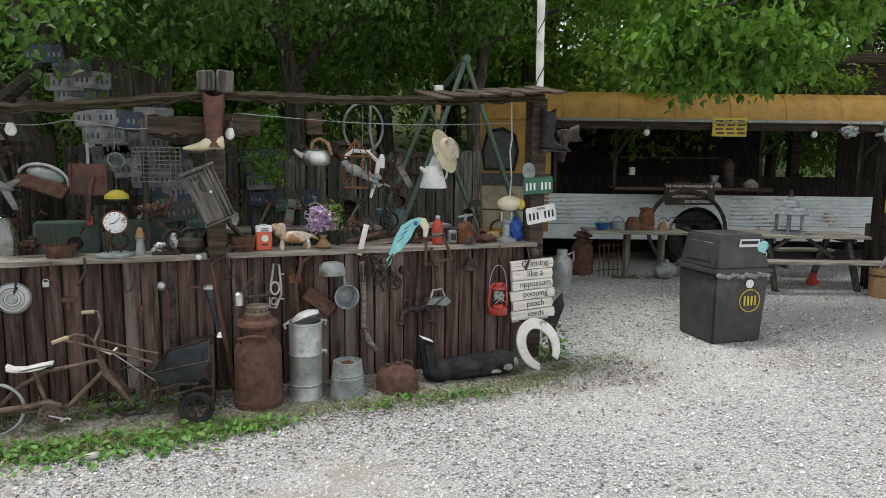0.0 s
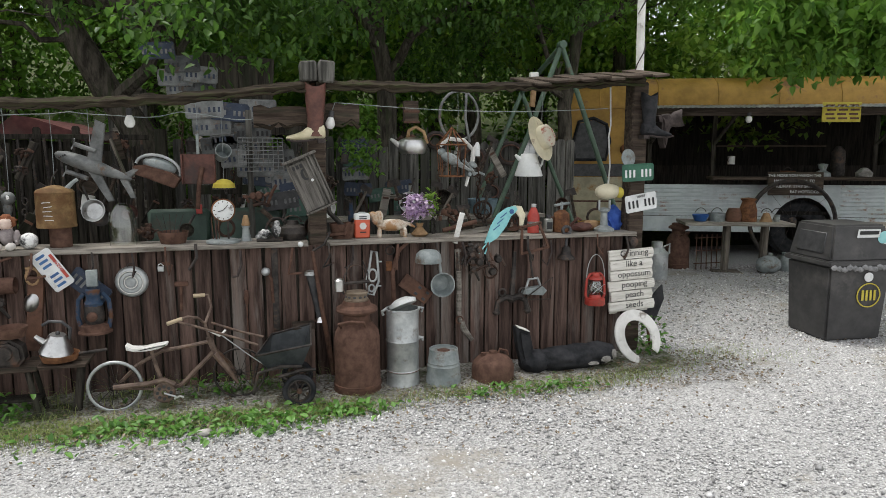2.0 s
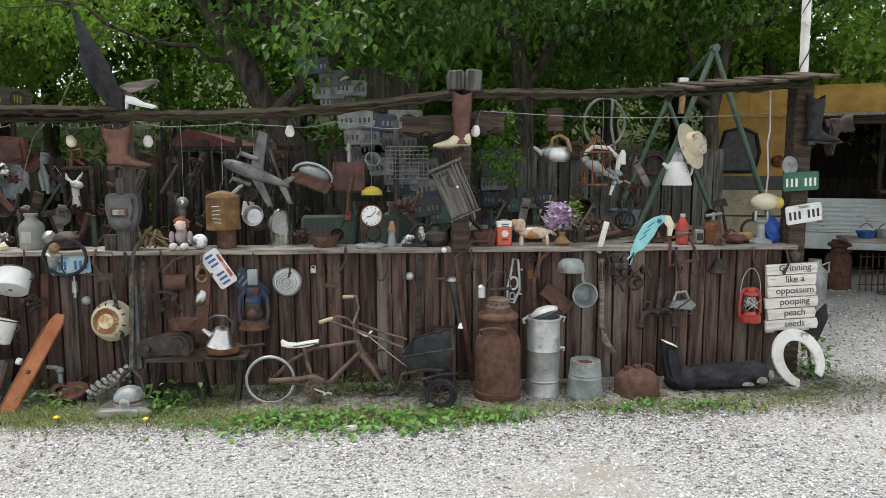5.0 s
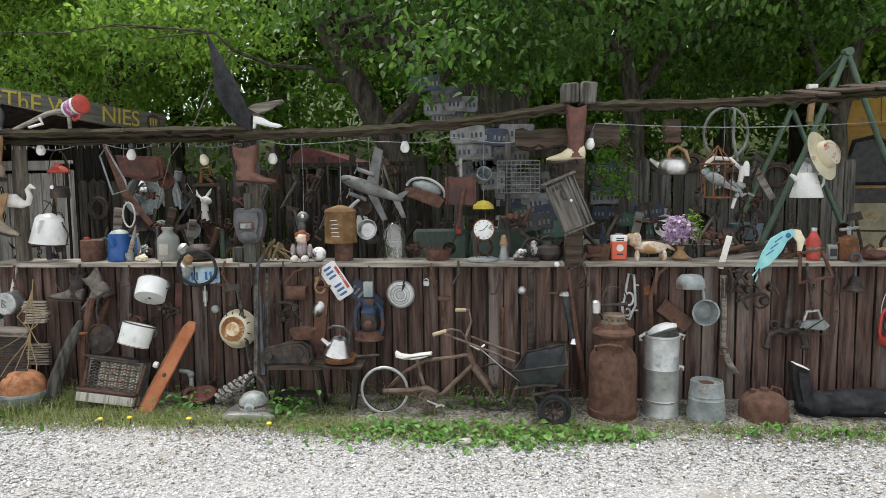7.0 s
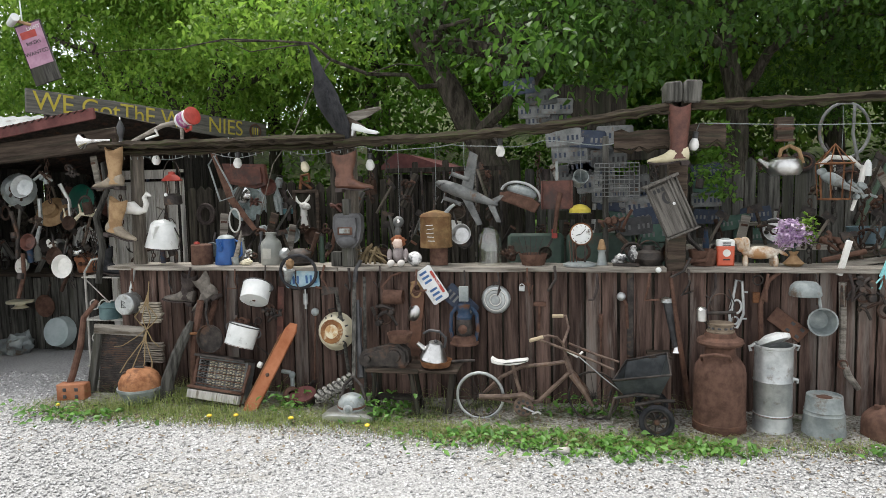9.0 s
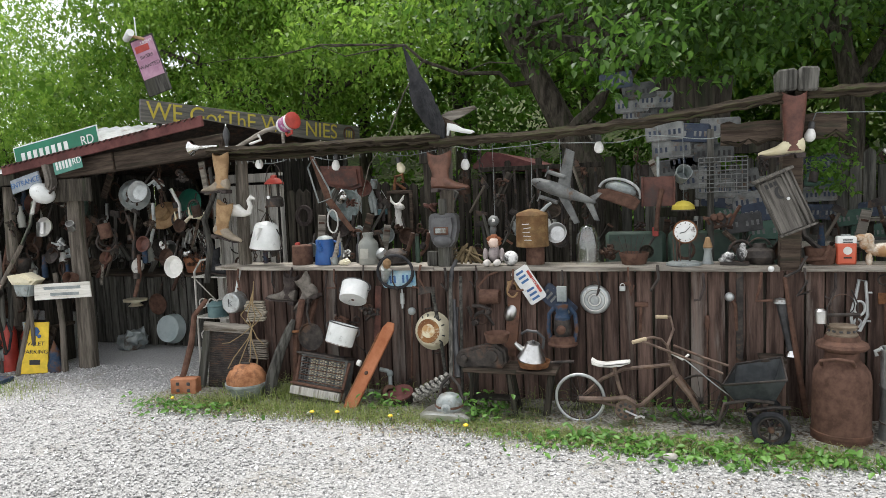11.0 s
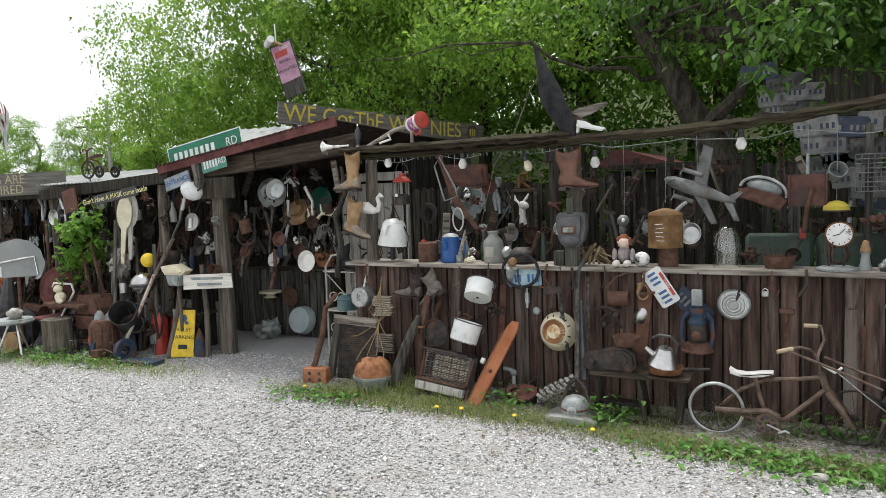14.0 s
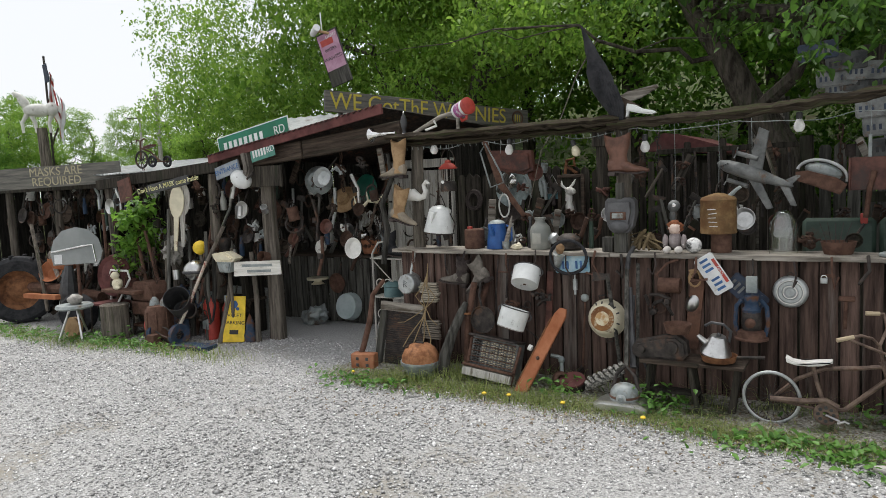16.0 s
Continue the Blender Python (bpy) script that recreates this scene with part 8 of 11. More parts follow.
pl = thing("toy_airplane", "weathered grey toy airliner hung on a wire", "toy airplane", -0.74, 0.35, 1.71, 0, 20, -8)
part("fuselage", lathe(bmesh.new(), [(0, -0.29), (0.026, -0.27), (0.047, -0.21), (0.056, -0.1), (0.054, 0.04), (0.036, 0.17), (0.018, 0.29), (0, 0.31)], 18, pose(0, 0, 0, 0, 90, 0)), plate_old, pl)
for nm, o in (("wing", [(-0.05, 0.03), (0.06, 0.03), (0.0, 0.34), (-0.08, 0.35)]), ("wing", [(-0.04, -0.03), (0.07, -0.03), (0.23, -0.2), (0.19, -0.225)]), ("tail_plane", [(0.2, -0.01), (0.28, -0.01), (0.38, -0.13), (0.34, -0.14)]), ("tail_plane", [(0.22, 0.01), (0.29, 0.01), (0.33, 0.09), (0.3, 0.09)])):
    part(nm, prism(bmesh.new(), o, -0.01, 0.01, 0.004), plate_old, pl)
for k in range(4):
    part("cockpit_window", prism(bmesh.new(), [(-0.235 + 0.012 * k, -0.02 + 0.012 * k), (-0.228 + 0.012 * k, -0.02 + 0.012 * k), (-0.228 + 0.012 * k, -0.006 + 0.012 * k), (-0.235 + 0.012 * k, -0.006 + 0.012 * k)], -0.052, -0.03), black_plastic, pl)
for z in (0.12, -0.1):
    bm = bmesh.new()
    tube(bm, [(-0.16, -0.02, z), (0.0, -0.02, z)], 0.018, 8)
    for a in range(3):
        tube(bm, [(-0.165, -0.02, z), (-0.165, -0.02 + 0.05 * math.cos(a * 2.1), z + 0.05 * math.sin(a * 2.1))], 0.006, 4)
    part("engine_propeller", bm, plate_old, pl)
hanger(-0.75, 0.35, 1.7, 2.14), hanger(-1.33, 0.35, 1.5, 2.14), hanger(1.79, 0.4, 2.0, 2.3), hanger(2.97, 0.36, 2.08, 2.36), hanger(0.22, 0.4, 1.6, 2.2), hanger(0.03, 0.42, 1.9, 2.2), hanger(-0.95, 0.12, 1.62, 2.12), hanger(2.2, 0.4, 1.98, 2.32), hanger(-3.36, 0.12, 2.04, 2.14), hanger(-2.95, 0.4, 2.0, 2.14)
make("metal_owl", "small round brass bird hung on a wire", "ornament", (-1.34, 0.35, 1.42), [("ornament", "S", [((0, 0, 0.05), (0.05, 0.045, 0.05), 0.1), ((-0.005, 0, -0.03), (0.03, 0.025, 0.06), 0.2)], plate_old), ("eye", "L", ([(0, 0), (0.018, 0), (0.016, 0.008), (0, 0.01)], pose(0.01, -0.04, 0.06, 90)), chrome)])
make("half_basket", "rusty red feed scoop with a wire rim", "scoop", (-0.28, 0.4, 1.66, 0, 18, 0), [("scoop", "P", [([(-0.17, 0.0), (-0.15, -0.06), (0.16, -0.08), (0.18, 0.0), (0.1, 0.03), (-0.1, 0.03)], -0.1, 0.1, 0.012)], rust), ("hoop", "T", [(arc((0, 0, 0.02), 0.17, 0, 180, 14, "xz", 0.11), 0.012)], zinc), ("glass_bowl", "S", [((0, 0.02, 0.05), (0.13, 0.07, 0.06))], dull_zinc)])
make("coal_scuttle", "red-brown dustpan shovel hung handle up", "shovel", (0.03, 0.42, 1.56), [("blade", "P", [([(-0.12, 0.24), (0.12, 0.24), (0.13, 0.0), (-0.13, 0.0)], -0.01, 0.03, 0.006)], leather_brown), ("side_lip", "B", [((-0.125, -0.02, 0.12), (0.014, 0.06, 0.24)), ((0.125, -0.02, 0.12), (0.014, 0.06, 0.24))], leather_brown), ("handle", "T", [([(0, 0, 0.24), (0, 0, 0.4)], 0.012)], dull_zinc), ("wood_tool", "T", [([(-0.02, -0.03, -0.2), (0.0, -0.03, 0.0), (0.03, -0.03, 0.14)], 0.018)], rust)])
make("yellow_bell", "yellow metal shade hung like a bell", "lamp shade", (0.22, 0.4, 1.53), [("shade", "L", [(0.09, 0), (0.085, 0.03), (0.05, 0.06), (0.015, 0.07), (0, 0.07)], yellow_paint), ("rim", "L", [(0.085, 0.0), (0.093, -0.012), (0.093, 0.0)], iron), ("clapper", "T", [([(0, -0.02, 0.03), (0.02, -0.06, -0.05)], 0.01)], iron)])
make("tin_pail", "small dull tin pail hung on its side", "pail", (0.2, 0.5, 1.78, 60, 30, 0), [("pail", "L", cup(0.05, 0.065, 0.12), dull_zinc)])
wb = thing("wire_basket", "grey wire freezer basket hung flat on a post", "basket", 0.5, 0.45, 1.66)
for k in range(9):
    part("wire", tube(bmesh.new(), [(-0.16, 0, 0.034 * k), (0.2, 0, 0.034 * k)], 0.004, 5), plate_old, wb)
for k in range(10):
    part("wire", tube(bmesh.new(), [(-0.16 + 0.04 * k, 0.006, 0), (-0.16 + 0.04 * k, 0.006, 0.272)], 0.004, 5), plate_old, wb)
make("sign_post", "thin grey upright stake behind the bar", "stake", (0.43, 0.5, 0), [("stake", "B", [((0, 0, 1.08), (0.05, 0.04, 2.16))], grey_board)])
odd_machine("tangle of rusty harness rings hung behind the clock", (0.5, 0.4, 1.46), 11, 0.14, rust)
# wall of number plates
plate_dim = surface("dim_weathered_plate", (0.05, 0.053, 0.055), (0.13, 0.135, 0.13), 0.65, 0.1, 8, 0.1, (1, 1, 1), (0.1, 0.06, 0.04), 0.3, 10)
PLATES = (("faded white number plate", plate_old, plate_navy), ("dark blue number plate", plate_navy, plate_old), ("green number plate", plate_moss, plate_old), ("black number plate", black_plastic, plate_old), ("dull grey number plate", plate_dim, black_paint))
for where, depth, group, places in (("on the plate wall", 0.6, "wall of plates", [(0.08, 2.17, -3, 0), (0.28, 2.15, 5, 1), (0.51, 2.18, 0, 0), (0.13, 2.03, -3, 0), (0.34, 2.05, -4, 0), (0.27, 1.94, -8, 0), (0.36, 1.86, -4, 0), (0.46, 1.98, 0, 0), (0.34, 1.77, -6, 0), (0.47, 1.68, 0, 0), (0.65, 1.75, -9, 0), (0.69, 1.65, -11, 0), (0.52, 1.60, 9, 1), (0.62, 1.52, -18, 2), (0.67, 1.40, -7, 3), (0.87, 1.34, -4, 2), (0.82, 1.49, -9, 1), (0.75, 1.58, -6, 0), (0.87, 1.70, -4, 0), (0.19, 1.87, -5, 0)]),
                                    ("nailed high under the branches", 1.3, "plates under the branches", [(-0.36, 2.72, -4, 1), (-0.15, 2.61, -3, 0), (0.00, 2.52, 3, 0), (-0.22, 2.49, -2, 0), (-0.02, 2.43, 4, 0), (-0.15, 2.40, -3, 0)]),
                                    ("nailed on the back fence", 2.2, "plates on the fence", [(1.51, 1.88, -3, 1), (1.53, 1.73, 2, 2), (1.52, 1.58, -2, 0), (1.54, 1.40, 3, 1), (1.81, 1.34, -8, 2), (2.01, 1.42, -6, 1), (1.95, 1.19, -4, 2), (2.06, 1.07, 3, 0)])):
    for k, (x, z, tilt, look_k) in enumerate(places):
        words, body, ink = PLATES[4 if look_k == 0 and k % 3 == 1 else look_k]
        number_plate(words + " " + where, (x, depth + 0.006 * (k % 7), z, 0, tilt, 0), body, ink, group=group)
make("plate_board", "grey backing boards that carry the number plates", "board", (0.2, 1.36, 2.4), [("board", "B", [((0.1, 0, 0.1), (0.7, 0.03, 0.42), (0, 4, 0))], dark_board), ("stake", "B", [((0.1, 0.03, -1.0), (0.07, 0.05, 2.8))], dark_board)])
make("plate_rack", "dark rack that carries the wall of plates", "rack", (0.5, 0.66, 0), [("upright", "B", [((-0.3, 0, 1.05), (0.05, 0.04, 2.1))], dark_board), ("upright", "B", [((0.4, 0, 1.05), (0.05, 0.04, 2.1))], dark_board), ("crosspiece", "B", [((0.05, 0.01, 1.5), (1.1, 0.03, 0.08)), ((0.05, 0.01, 2.0), (1.1, 0.03, 0.08))], dark_board)])
mb = thing("outhouse_box", "little grey wooden outhouse box with a moon on its door", "wooden box", 0.885, -0.12, 1.58, 0, -23, 0)
box_wood = surface("outhouse_grey_wood", (0.06, 0.056, 0.05), (0.2, 0.185, 0.165), 0.9, 0, 4, 0.5, V, (0.05, 0.045, 0.04), 0.3, 2)
for nm, d, mt in (("case", [((0.0, 0.02, 0), (0.235, 0.11, 0.4))], box_wood), ("door", [((-0.035, -0.042, -0.005), (0.155, 0.018, 0.38))], box_wood), ("stile", [((-0.108, -0.046, 0), (0.014, 0.02, 0.4))], box_wood), ("stile", [((0.05, -0.046, 0), (0.016, 0.024, 0.4))], box_wood),
                  ("side_batten", [((0.082, -0.04, 0), (0.03, 0.014, 0.4))], box_wood), ("side_batten", [((0.11, -0.044, 0), (0.014, 0.02, 0.41))], box_wood), ("roof_board", [((0.0, -0.01, 0.21), (0.27, 0.15, 0.02))], box_wood), ("sill", [((0.0, -0.02, -0.205), (0.25, 0.13, 0.014))], box_wood)):
    bm = bmesh.new()
    for q in d:
        box(bm, *q)
    part(nm, bm, mt, mb)
part("moon", prism(bmesh.new(), [(-0.01 + 0.03 * math.cos(a), 0.08 + 0.045 * math.sin(a)) for a in np.linspace(1.2, 5.1, 12)] + [(0.002 + 0.02 * math.cos(a), 0.08 + 0.034 * math.sin(a)) for a in np.linspace(4.9, 1.4, 12)], -0.054, -0.05), black_paint, mb)
for k in range(3):
    bm = bmesh.new()
    box(bm, (-0.07 + 0.03 * k, -0.052, 0.15), (0.02, 0.004, 0.03), None, 0)
    part("carved_bar", bm, black_paint, mb)
part("knob", lathe(bmesh.new(), [(0, 0), (0.012, 0), (0.01, 0.012), (0, 0.014)], 10, pose(0.025, -0.052, 0.02, 90)), enamel, mb)
make("whistling_kettle", "polished aluminium kettle hung by its wooden handle", "kettle", (1.79, 0.38, 1.8), [("body", "L", [(0, 0), (0.1, 0), (0.125, 0.03), (0.13, 0.07), (0.11, 0.12), (0.06, 0.14), (0, 0.145)], aluminium), ("lid_knob", "L", [(0, 0.14), (0.04, 0.143), (0.02, 0.155), (0.018, 0.165), (0, 0.17)], rust), ("spout", "T", [([(-0.11, 0, 0.07), (-0.15, 0, 0.1), (-0.19, 0, 0.13)], [0.03, 0.02, 0.012])], aluminium), ("handle", "T", [([(-0.04, 0, 0.14), (-0.03, 0, 0.2), (0.03, 0, 0.23), (0.1, 0, 0.19), (0.13, 0, 0.09)], 0.016)], leather_tan)])
make("dark_lantern_box", "dark wooden lantern box under the rail", "box", (1.78, 0.4, 2.1), [("box", "B", [((0, 0, 0.06), (0.12, 0.1, 0.18))], old_plank), ("frame_edge", "B", [((0, -0.05, 0.06), (0.14, 0.012, 0.02)), ((0, -0.05, -0.03), (0.14, 0.012, 0.02))], rust)])
cg = thing("bird_cage", "rusty wire bird cage with a white bird inside", "bird cage", 2.12, 0.3, 1.61)
part("cage_ring", tube(bmesh.new(), ring((0, 0, 0.0), 0.11, 16, "xy")[1:], 0.007, 6, True), rust_light, cg)
part("cage_ring", tube(bmesh.new(), ring((0, 0, 0.27), 0.13, 16, "xy")[1:], 0.007, 6, True), rust_light, cg)
for k in range(9):
    a = k * 0.698
    part("cage_bar", tube(bmesh.new(), [(0.11 * math.cos(a), 0.11 * math.sin(a), 0), (0.13 * math.cos(a), 0.13 * math.sin(a), 0.27), (0.0, 0.0, 0.42)], 0.0045, 5), rust_light, cg)
bm = bmesh.new()
blob(bm, (0, 0, 0), (0.1, 0.05, 0.045), 0.1, 3, 4, (0, 28, 0)), blob(bm, (-0.08, 0, 0.06), (0.035, 0.03, 0.03), 0.1), tube(bm, [(0.06, 0, -0.04), (0.18, 0, -0.1)], [0.03, 0.008], 6)
tagged(part("plaster_bird", bm, dull_zinc, None), "pale grey plaster bird sitting in the cage", "bird figure").matrix_basis = pose(2.1, 0.26, 1.76)
make("chair_back", "mottled grey bentwood hoop hung above the cage", "chair frame", (2.2, 0.36, 1.4), [("hoop", "T", [(ring((0, 0, 0.73), 0.175, 24, "xz", 0.21), 0.012)], plate_old), ("spoke", "T", [([(0.06, -0.02, 0.92), (0.05, -0.03, 0.7), (0.09, -0.03, 0.5)], 0.012)], plate_old), ("arm", "T", [([(-0.17, 0, 0.47), (-0.1, -0.02, 0.53), (0.04, -0.02, 0.52), (0.12, -0.02, 0.44)], 0.017)], white_paint), ("antler", "T", [([(0.13, -0.05, 0.46), (0.1, -0.05, 0.3), (0.05, -0.05, 0.12)], [0.024, 0.02, 0.012])], white_paint), ("bottle", "L", ([(0, 0), (0.024, 0), (0.026, 0.09), (0.012, 0.12), (0, 0.125)], pose(0.15, -0.06, 0.38)), enamel)])
odd_machine("cluster of grey pump fittings under the cage", (2.32, 0.34, 1.68), 12, 0.11, dull_zinc)
odd_machine("rusty meat-grinder clamped behind the counter", (2.1, 0.3, 1.28), 14, 0.12, rust)
make("straw_hat", "cream straw sun hat with a coloured printed patch", "hat", (2.97, 0.36, 1.94, 70, 12, 38), [("brim", "L", [(0.1, 0.0), (0.205, -0.012), (0.21, -0.006), (0.1, 0.008)], cream), ("crown", "L", [(0.105, 0), (0.112, 0.03), (0.1, 0.085), (0.06, 0.11), (0, 0.115)], cream), ("printed_patch", "L", [(0.1085, 0.03), (0.1025, 0.084), (0.061, 0.1115), (0.02, 0.115)], surface("faded_print", (0.6, 0.56, 0.45), (0.66, 0.62, 0.5), 0.8, 0, 8, 0.1, (1, 1, 1), (0.4, 0.12, 0.08), 0.45, 16))])
make("white_pitcher", "white enamel pitcher hanging upside down", "pitcher", (2.87, 0.4, 1.6), [("body", "L", [(0.125, 0.0), (0.128, 0.008), (0.07, 0.2), (0.0, 0.205)], enamel), ("dark_mouth", "L", [(0, 0.004), (0.122, 0.004)], iron), ("handle", "T", [([(0.08, 0, 0.19), (0.14, 0, 0.19), (0.13, 0, 0.11), (0.11, 0, 0.08)], 0.01)], enamel), ("spout", "T", [([(-0.08, 0, 0.15), (-0.13, 0, 0.19)], [0.025, 0.012])], enamel)])
hanger(2.87, 0.4, 1.8, 1.95)
sws = thing("swing_set", "faded green tubular swing-set frame behind the bar", "swing set", 0, 0, 0)
for pts in ([(3.385, 0.9, 2.845), (3.91, 0.9, 1.512), (4.5, 0.9, 0.0)], [(3.385, 0.9, 2.845), (3.04, 0.9, 1.95), (2.21, 0.9, 0.0)], [(3.39, 2.0, 2.48), (2.76, 2.0, 0.98), (2.36, 2.0, 0.0)], [(3.39, 2.0, 2.48), (4.04, 2.0, 1.04), (4.5, 2.0, 0.0)]):
    part("leg", tube(bmesh.new(), pts, 0.025, 10), green_pipe, sws)
part("top_bar", tube(bmesh.new(), [(3.385, 0.9, 2.845), (3.39, 2.0, 2.48)], 0.026, 10), green_pipe, sws)
part("apex_bracket", lathe(bmesh.new(), [(0, -0.045), (0.036, -0.045), (0.038, 0.045), (0, 0.05)], 12, pose(3.385, 0.9, 2.85, 90)), green_pipe, sws)
make("yellow_strap", "old yellow metal bracket over the hat", "bracket", (3.1, 0.9, 2.4), [("strap", "B", [((0, 0, 0), (0.05, 0.03, 0.3), (0, 4, 0))], leather_tan), ("tin_box", "B", [((0, 0, 0.14), (0.08, 0.06, 0.08))], white_paint)])

# things on the back fences
make("deer_plaque", "white deer head mounted in a dark wooden frame", "wall ornament", (-2.64, 1.4, 1.54), [("frame_bar", "B", [((-0.13, 0, 0), (0.035, 0.04, 0.46))], old_plank), ("frame_bar", "B", [((0.13, 0, 0), (0.035, 0.04, 0.46))], old_plank), ("frame_bar", "B", [((0, 0, 0.215), (0.24, 0.04, 0.035)), ((0, 0, -0.215), (0.24, 0.04, 0.035))], old_plank), ("backing", "B", [((0, 0.02, 0), (0.24, 0.012, 0.42))], dark_board)])
bm = bmesh.new()
blob(bm, (0.03, -0.06, 0.08), (0.06, 0.05, 0.04), 0.1, 3, 4, (0, 20, 0)), tube(bm, [(0, 0, -0.16), (0.0, -0.03, -0.04), (0.01, -0.05, 0.07)], [0.05, 0.038, 0.035], 10)
tube(bm, [(-0.02, -0.05, 0.1), (-0.07, -0.04, 0.14), (-0.075, -0.04, 0.19)], [0.012, 0.016, 0.004], 6), tube(bm, [(0.02, -0.05, 0.11), (0.06, -0.04, 0.16), (0.08, -0.04, 0.2)], [0.012, 0.016, 0.004], 6)
tagged(part("deer_bust", bm, white_paint, None), "white plaster deer bust on the framed plaque", "wall ornament").matrix_basis = pose(-2.65, 1.38, 1.52)
make("teal_tag", "small pale blue board hung on the fence", "board", (-2.87, 1.44, 1.58), [("board", "B", [((0, 0, 0), (0.17, 0.012, 0.13), (0, -3, 0))], surface("blue_board", (0.12, 0.28, 0.33), (0.2, 0.38, 0.42), 0.8)), ("bar_writing", "B", [((0, -0.008, 0.01), (0.11, 0.003, 0.035), None, 0)], plate_white), ("cord", "T", [([(-0.08, 0, 0.06), (0, 0, 0.2), (0.08, 0, 0.06)], 0.003)], string_white)])
make("hubcap_plate", "marbled enamel plate with a chrome hubcap on the fence", "plate", (-3.32, 1.42, 1.64, 90, 0, 0), [("plate", "L", [(0, 0.02), (0.16, 0.02), (0.2, 0.045), (0.205, 0.04), (0.16, 0.0), (0, 0)], surface("marbled_enamel", (0.1, 0.13, 0.13), (0.3, 0.36, 0.35), 0.4, 0, 9, 0.05)), ("hubcap", "L", ([(0, 0.06), (0.04, 0.055), (0.085, 0.03), (0.09, 0), (0, 0)], pose(-0.02, 0.09, 0.04)), chrome)])
make("wreath", "dark dried wreath hung on the fence", "wreath", (-3.85, 1.42, 1.52), [("wreath", "T", [(ring((0.01 * k, 0, 0.008 * (k % 3)), 0.085 + 0.006 * (k % 3), 14, "xz", 0.1), 0.016) for k in range(4)], leather_dark)])
make("bow_saw", "rusty bow saw and bent pipes hanging from the rail", "saw", (-2.95, 0.4, 1.4), [("frame_tube", "T", [(["o", (-0.22, 0, 0.62), (-0.16, 0, 0.7), (0.0, 0, 0.4), (0.02, 0, 0.32), (-0.12, 0, 0.28)], 0.009)], dull_zinc), ("blade", "P", [([(-0.2, 0.74), (-0.15, 0.74), (0.02, 0.32), (0.24, 0.02), (0.2, 0.0), (-0.04, 0.28)], -0.004, 0.004, 0.001)], rust), ("loop", "T", [(ring((0.03, -0.02, 0.1), 0.055, 16, "xz", 0.11), 0.008)], string_white)])
make("saddle_bag", "old brown canvas bag under the rail", "bag", (-3.05, 0.9, 1.95), [("bag", "P", [([(-0.25, 0.1), (0.2, 0.08), (0.22, -0.12), (0.1, -0.16), (-0.2, -0.1)], -0.06, 0.06, 0.03)], leather_brown)])
make("leather_straps", "bunch of grey leather straps hung on the fence", "straps", (-3.05, 1.42, 1.62), [("strap", "T", [([(0.03 * k - 0.1, 0, 0.2), (0.05 * k - 0.14, -0.02, 0.05), (0.04 * k - 0.08, -0.02, -0.05 - 0.03 * (k % 3))], [0.02, 0.03, 0.018]) for k in range(6)], dull_zinc)])
make("birdhouse", "small dark wooden birdhouse on a post", "birdhouse", (-2.3, 1.4, 2.05), [("house", "B", [((0, 0, 0.08), (0.16, 0.14, 0.18))], dark_board), ("roof", "P", [([(-0.12, 0.16), (0, 0.26), (0.12, 0.16), (0.12, 0.14), (-0.12, 0.14)], -0.1, 0.1, 0.004)], old_plank), ("entrance", "L", ([(0, 0), (0.022, 0), (0, 0.002)], pose(0, -0.072, 0.09, 90)), black_paint)])
make("red_letter_sign", "orange carved wooden letter on the fence", "ornament", (-2.66, 1.44, 1.86), [("letter", "T", [([(-0.06, 0, -0.08), (-0.04, 0, 0.06), (0.04, 0, 0.08), (0.05, 0, 0.0), (-0.04, 0, 0.0), (0.07, 0, -0.08)], 0.018)], rust_light)])
make("iron_hook_rack", "dark rack of iron straps and chains", "rack", (-1.2, 1.8, 1.7), [("chain", "T", [([(-0.5 + 0.12 * k, -0.03 * (k % 3), 0.25), (-0.5 + 0.12 * k + 0.02, -0.05, -0.1 - 0.05 * (k % 4)), (-0.48 + 0.12 * k, -0.05, -0.35 - 0.07 * (k % 3))], 0.014) for k in range(10)], iron), ("bar", "B", [((0, 0, 0.26), (1.3, 0.04, 0.05))], dark_board)])
for k, (x, z, r0) in enumerate(((2.9, 1.76, 0.13), (3.35, 1.8, 0.15), (2.45, 1.95, 0.1), (3.1, 1.35, 0.12))):
    make("horse_collar", "dark oval leather horse collar on the fence", "horse collar", (x, 2.26, z), [("collar", "T", [(ring((0, 0, 0), r0, 18, "xz", r0 * 0.78), 0.03)], leather_dark), ("trim", "T", [(ring((0, -0.03, 0), r0 * 0.85, 18, "xz", r0 * 0.65), 0.008)], rust)], "collars on the fence")
make("enamel_tub", "blue-grey enamel tub on a shelf behind the bar", "tub", (2.75, 1.4, 1.18), [("tub", "L", cup(0.13, 0.16, 0.15), surface("blue_grey_enamel", (0.1, 0.16, 0.19), (0.18, 0.26, 0.3), 0.5)), ("handle", "T", [(arc((0.16, 0, 0.1), 0.035, -90, 90, 8), 0.007)], iron)])
make("long_shelf", "rough shelf board crowded behind the bar", "shelf", (1.9, 1.4, 1.15), [("board", "B", [((0.2, 0, 0), (2.6, 0.3, 0.035))], grey_plank), ("leg", "B", [((-1.0, 0, -0.58), (0.06, 0.06, 1.14))], dark_board), ("leg", "B", [((1.4, 0, -0.58), (0.06, 0.06, 1.14))], dark_board)])
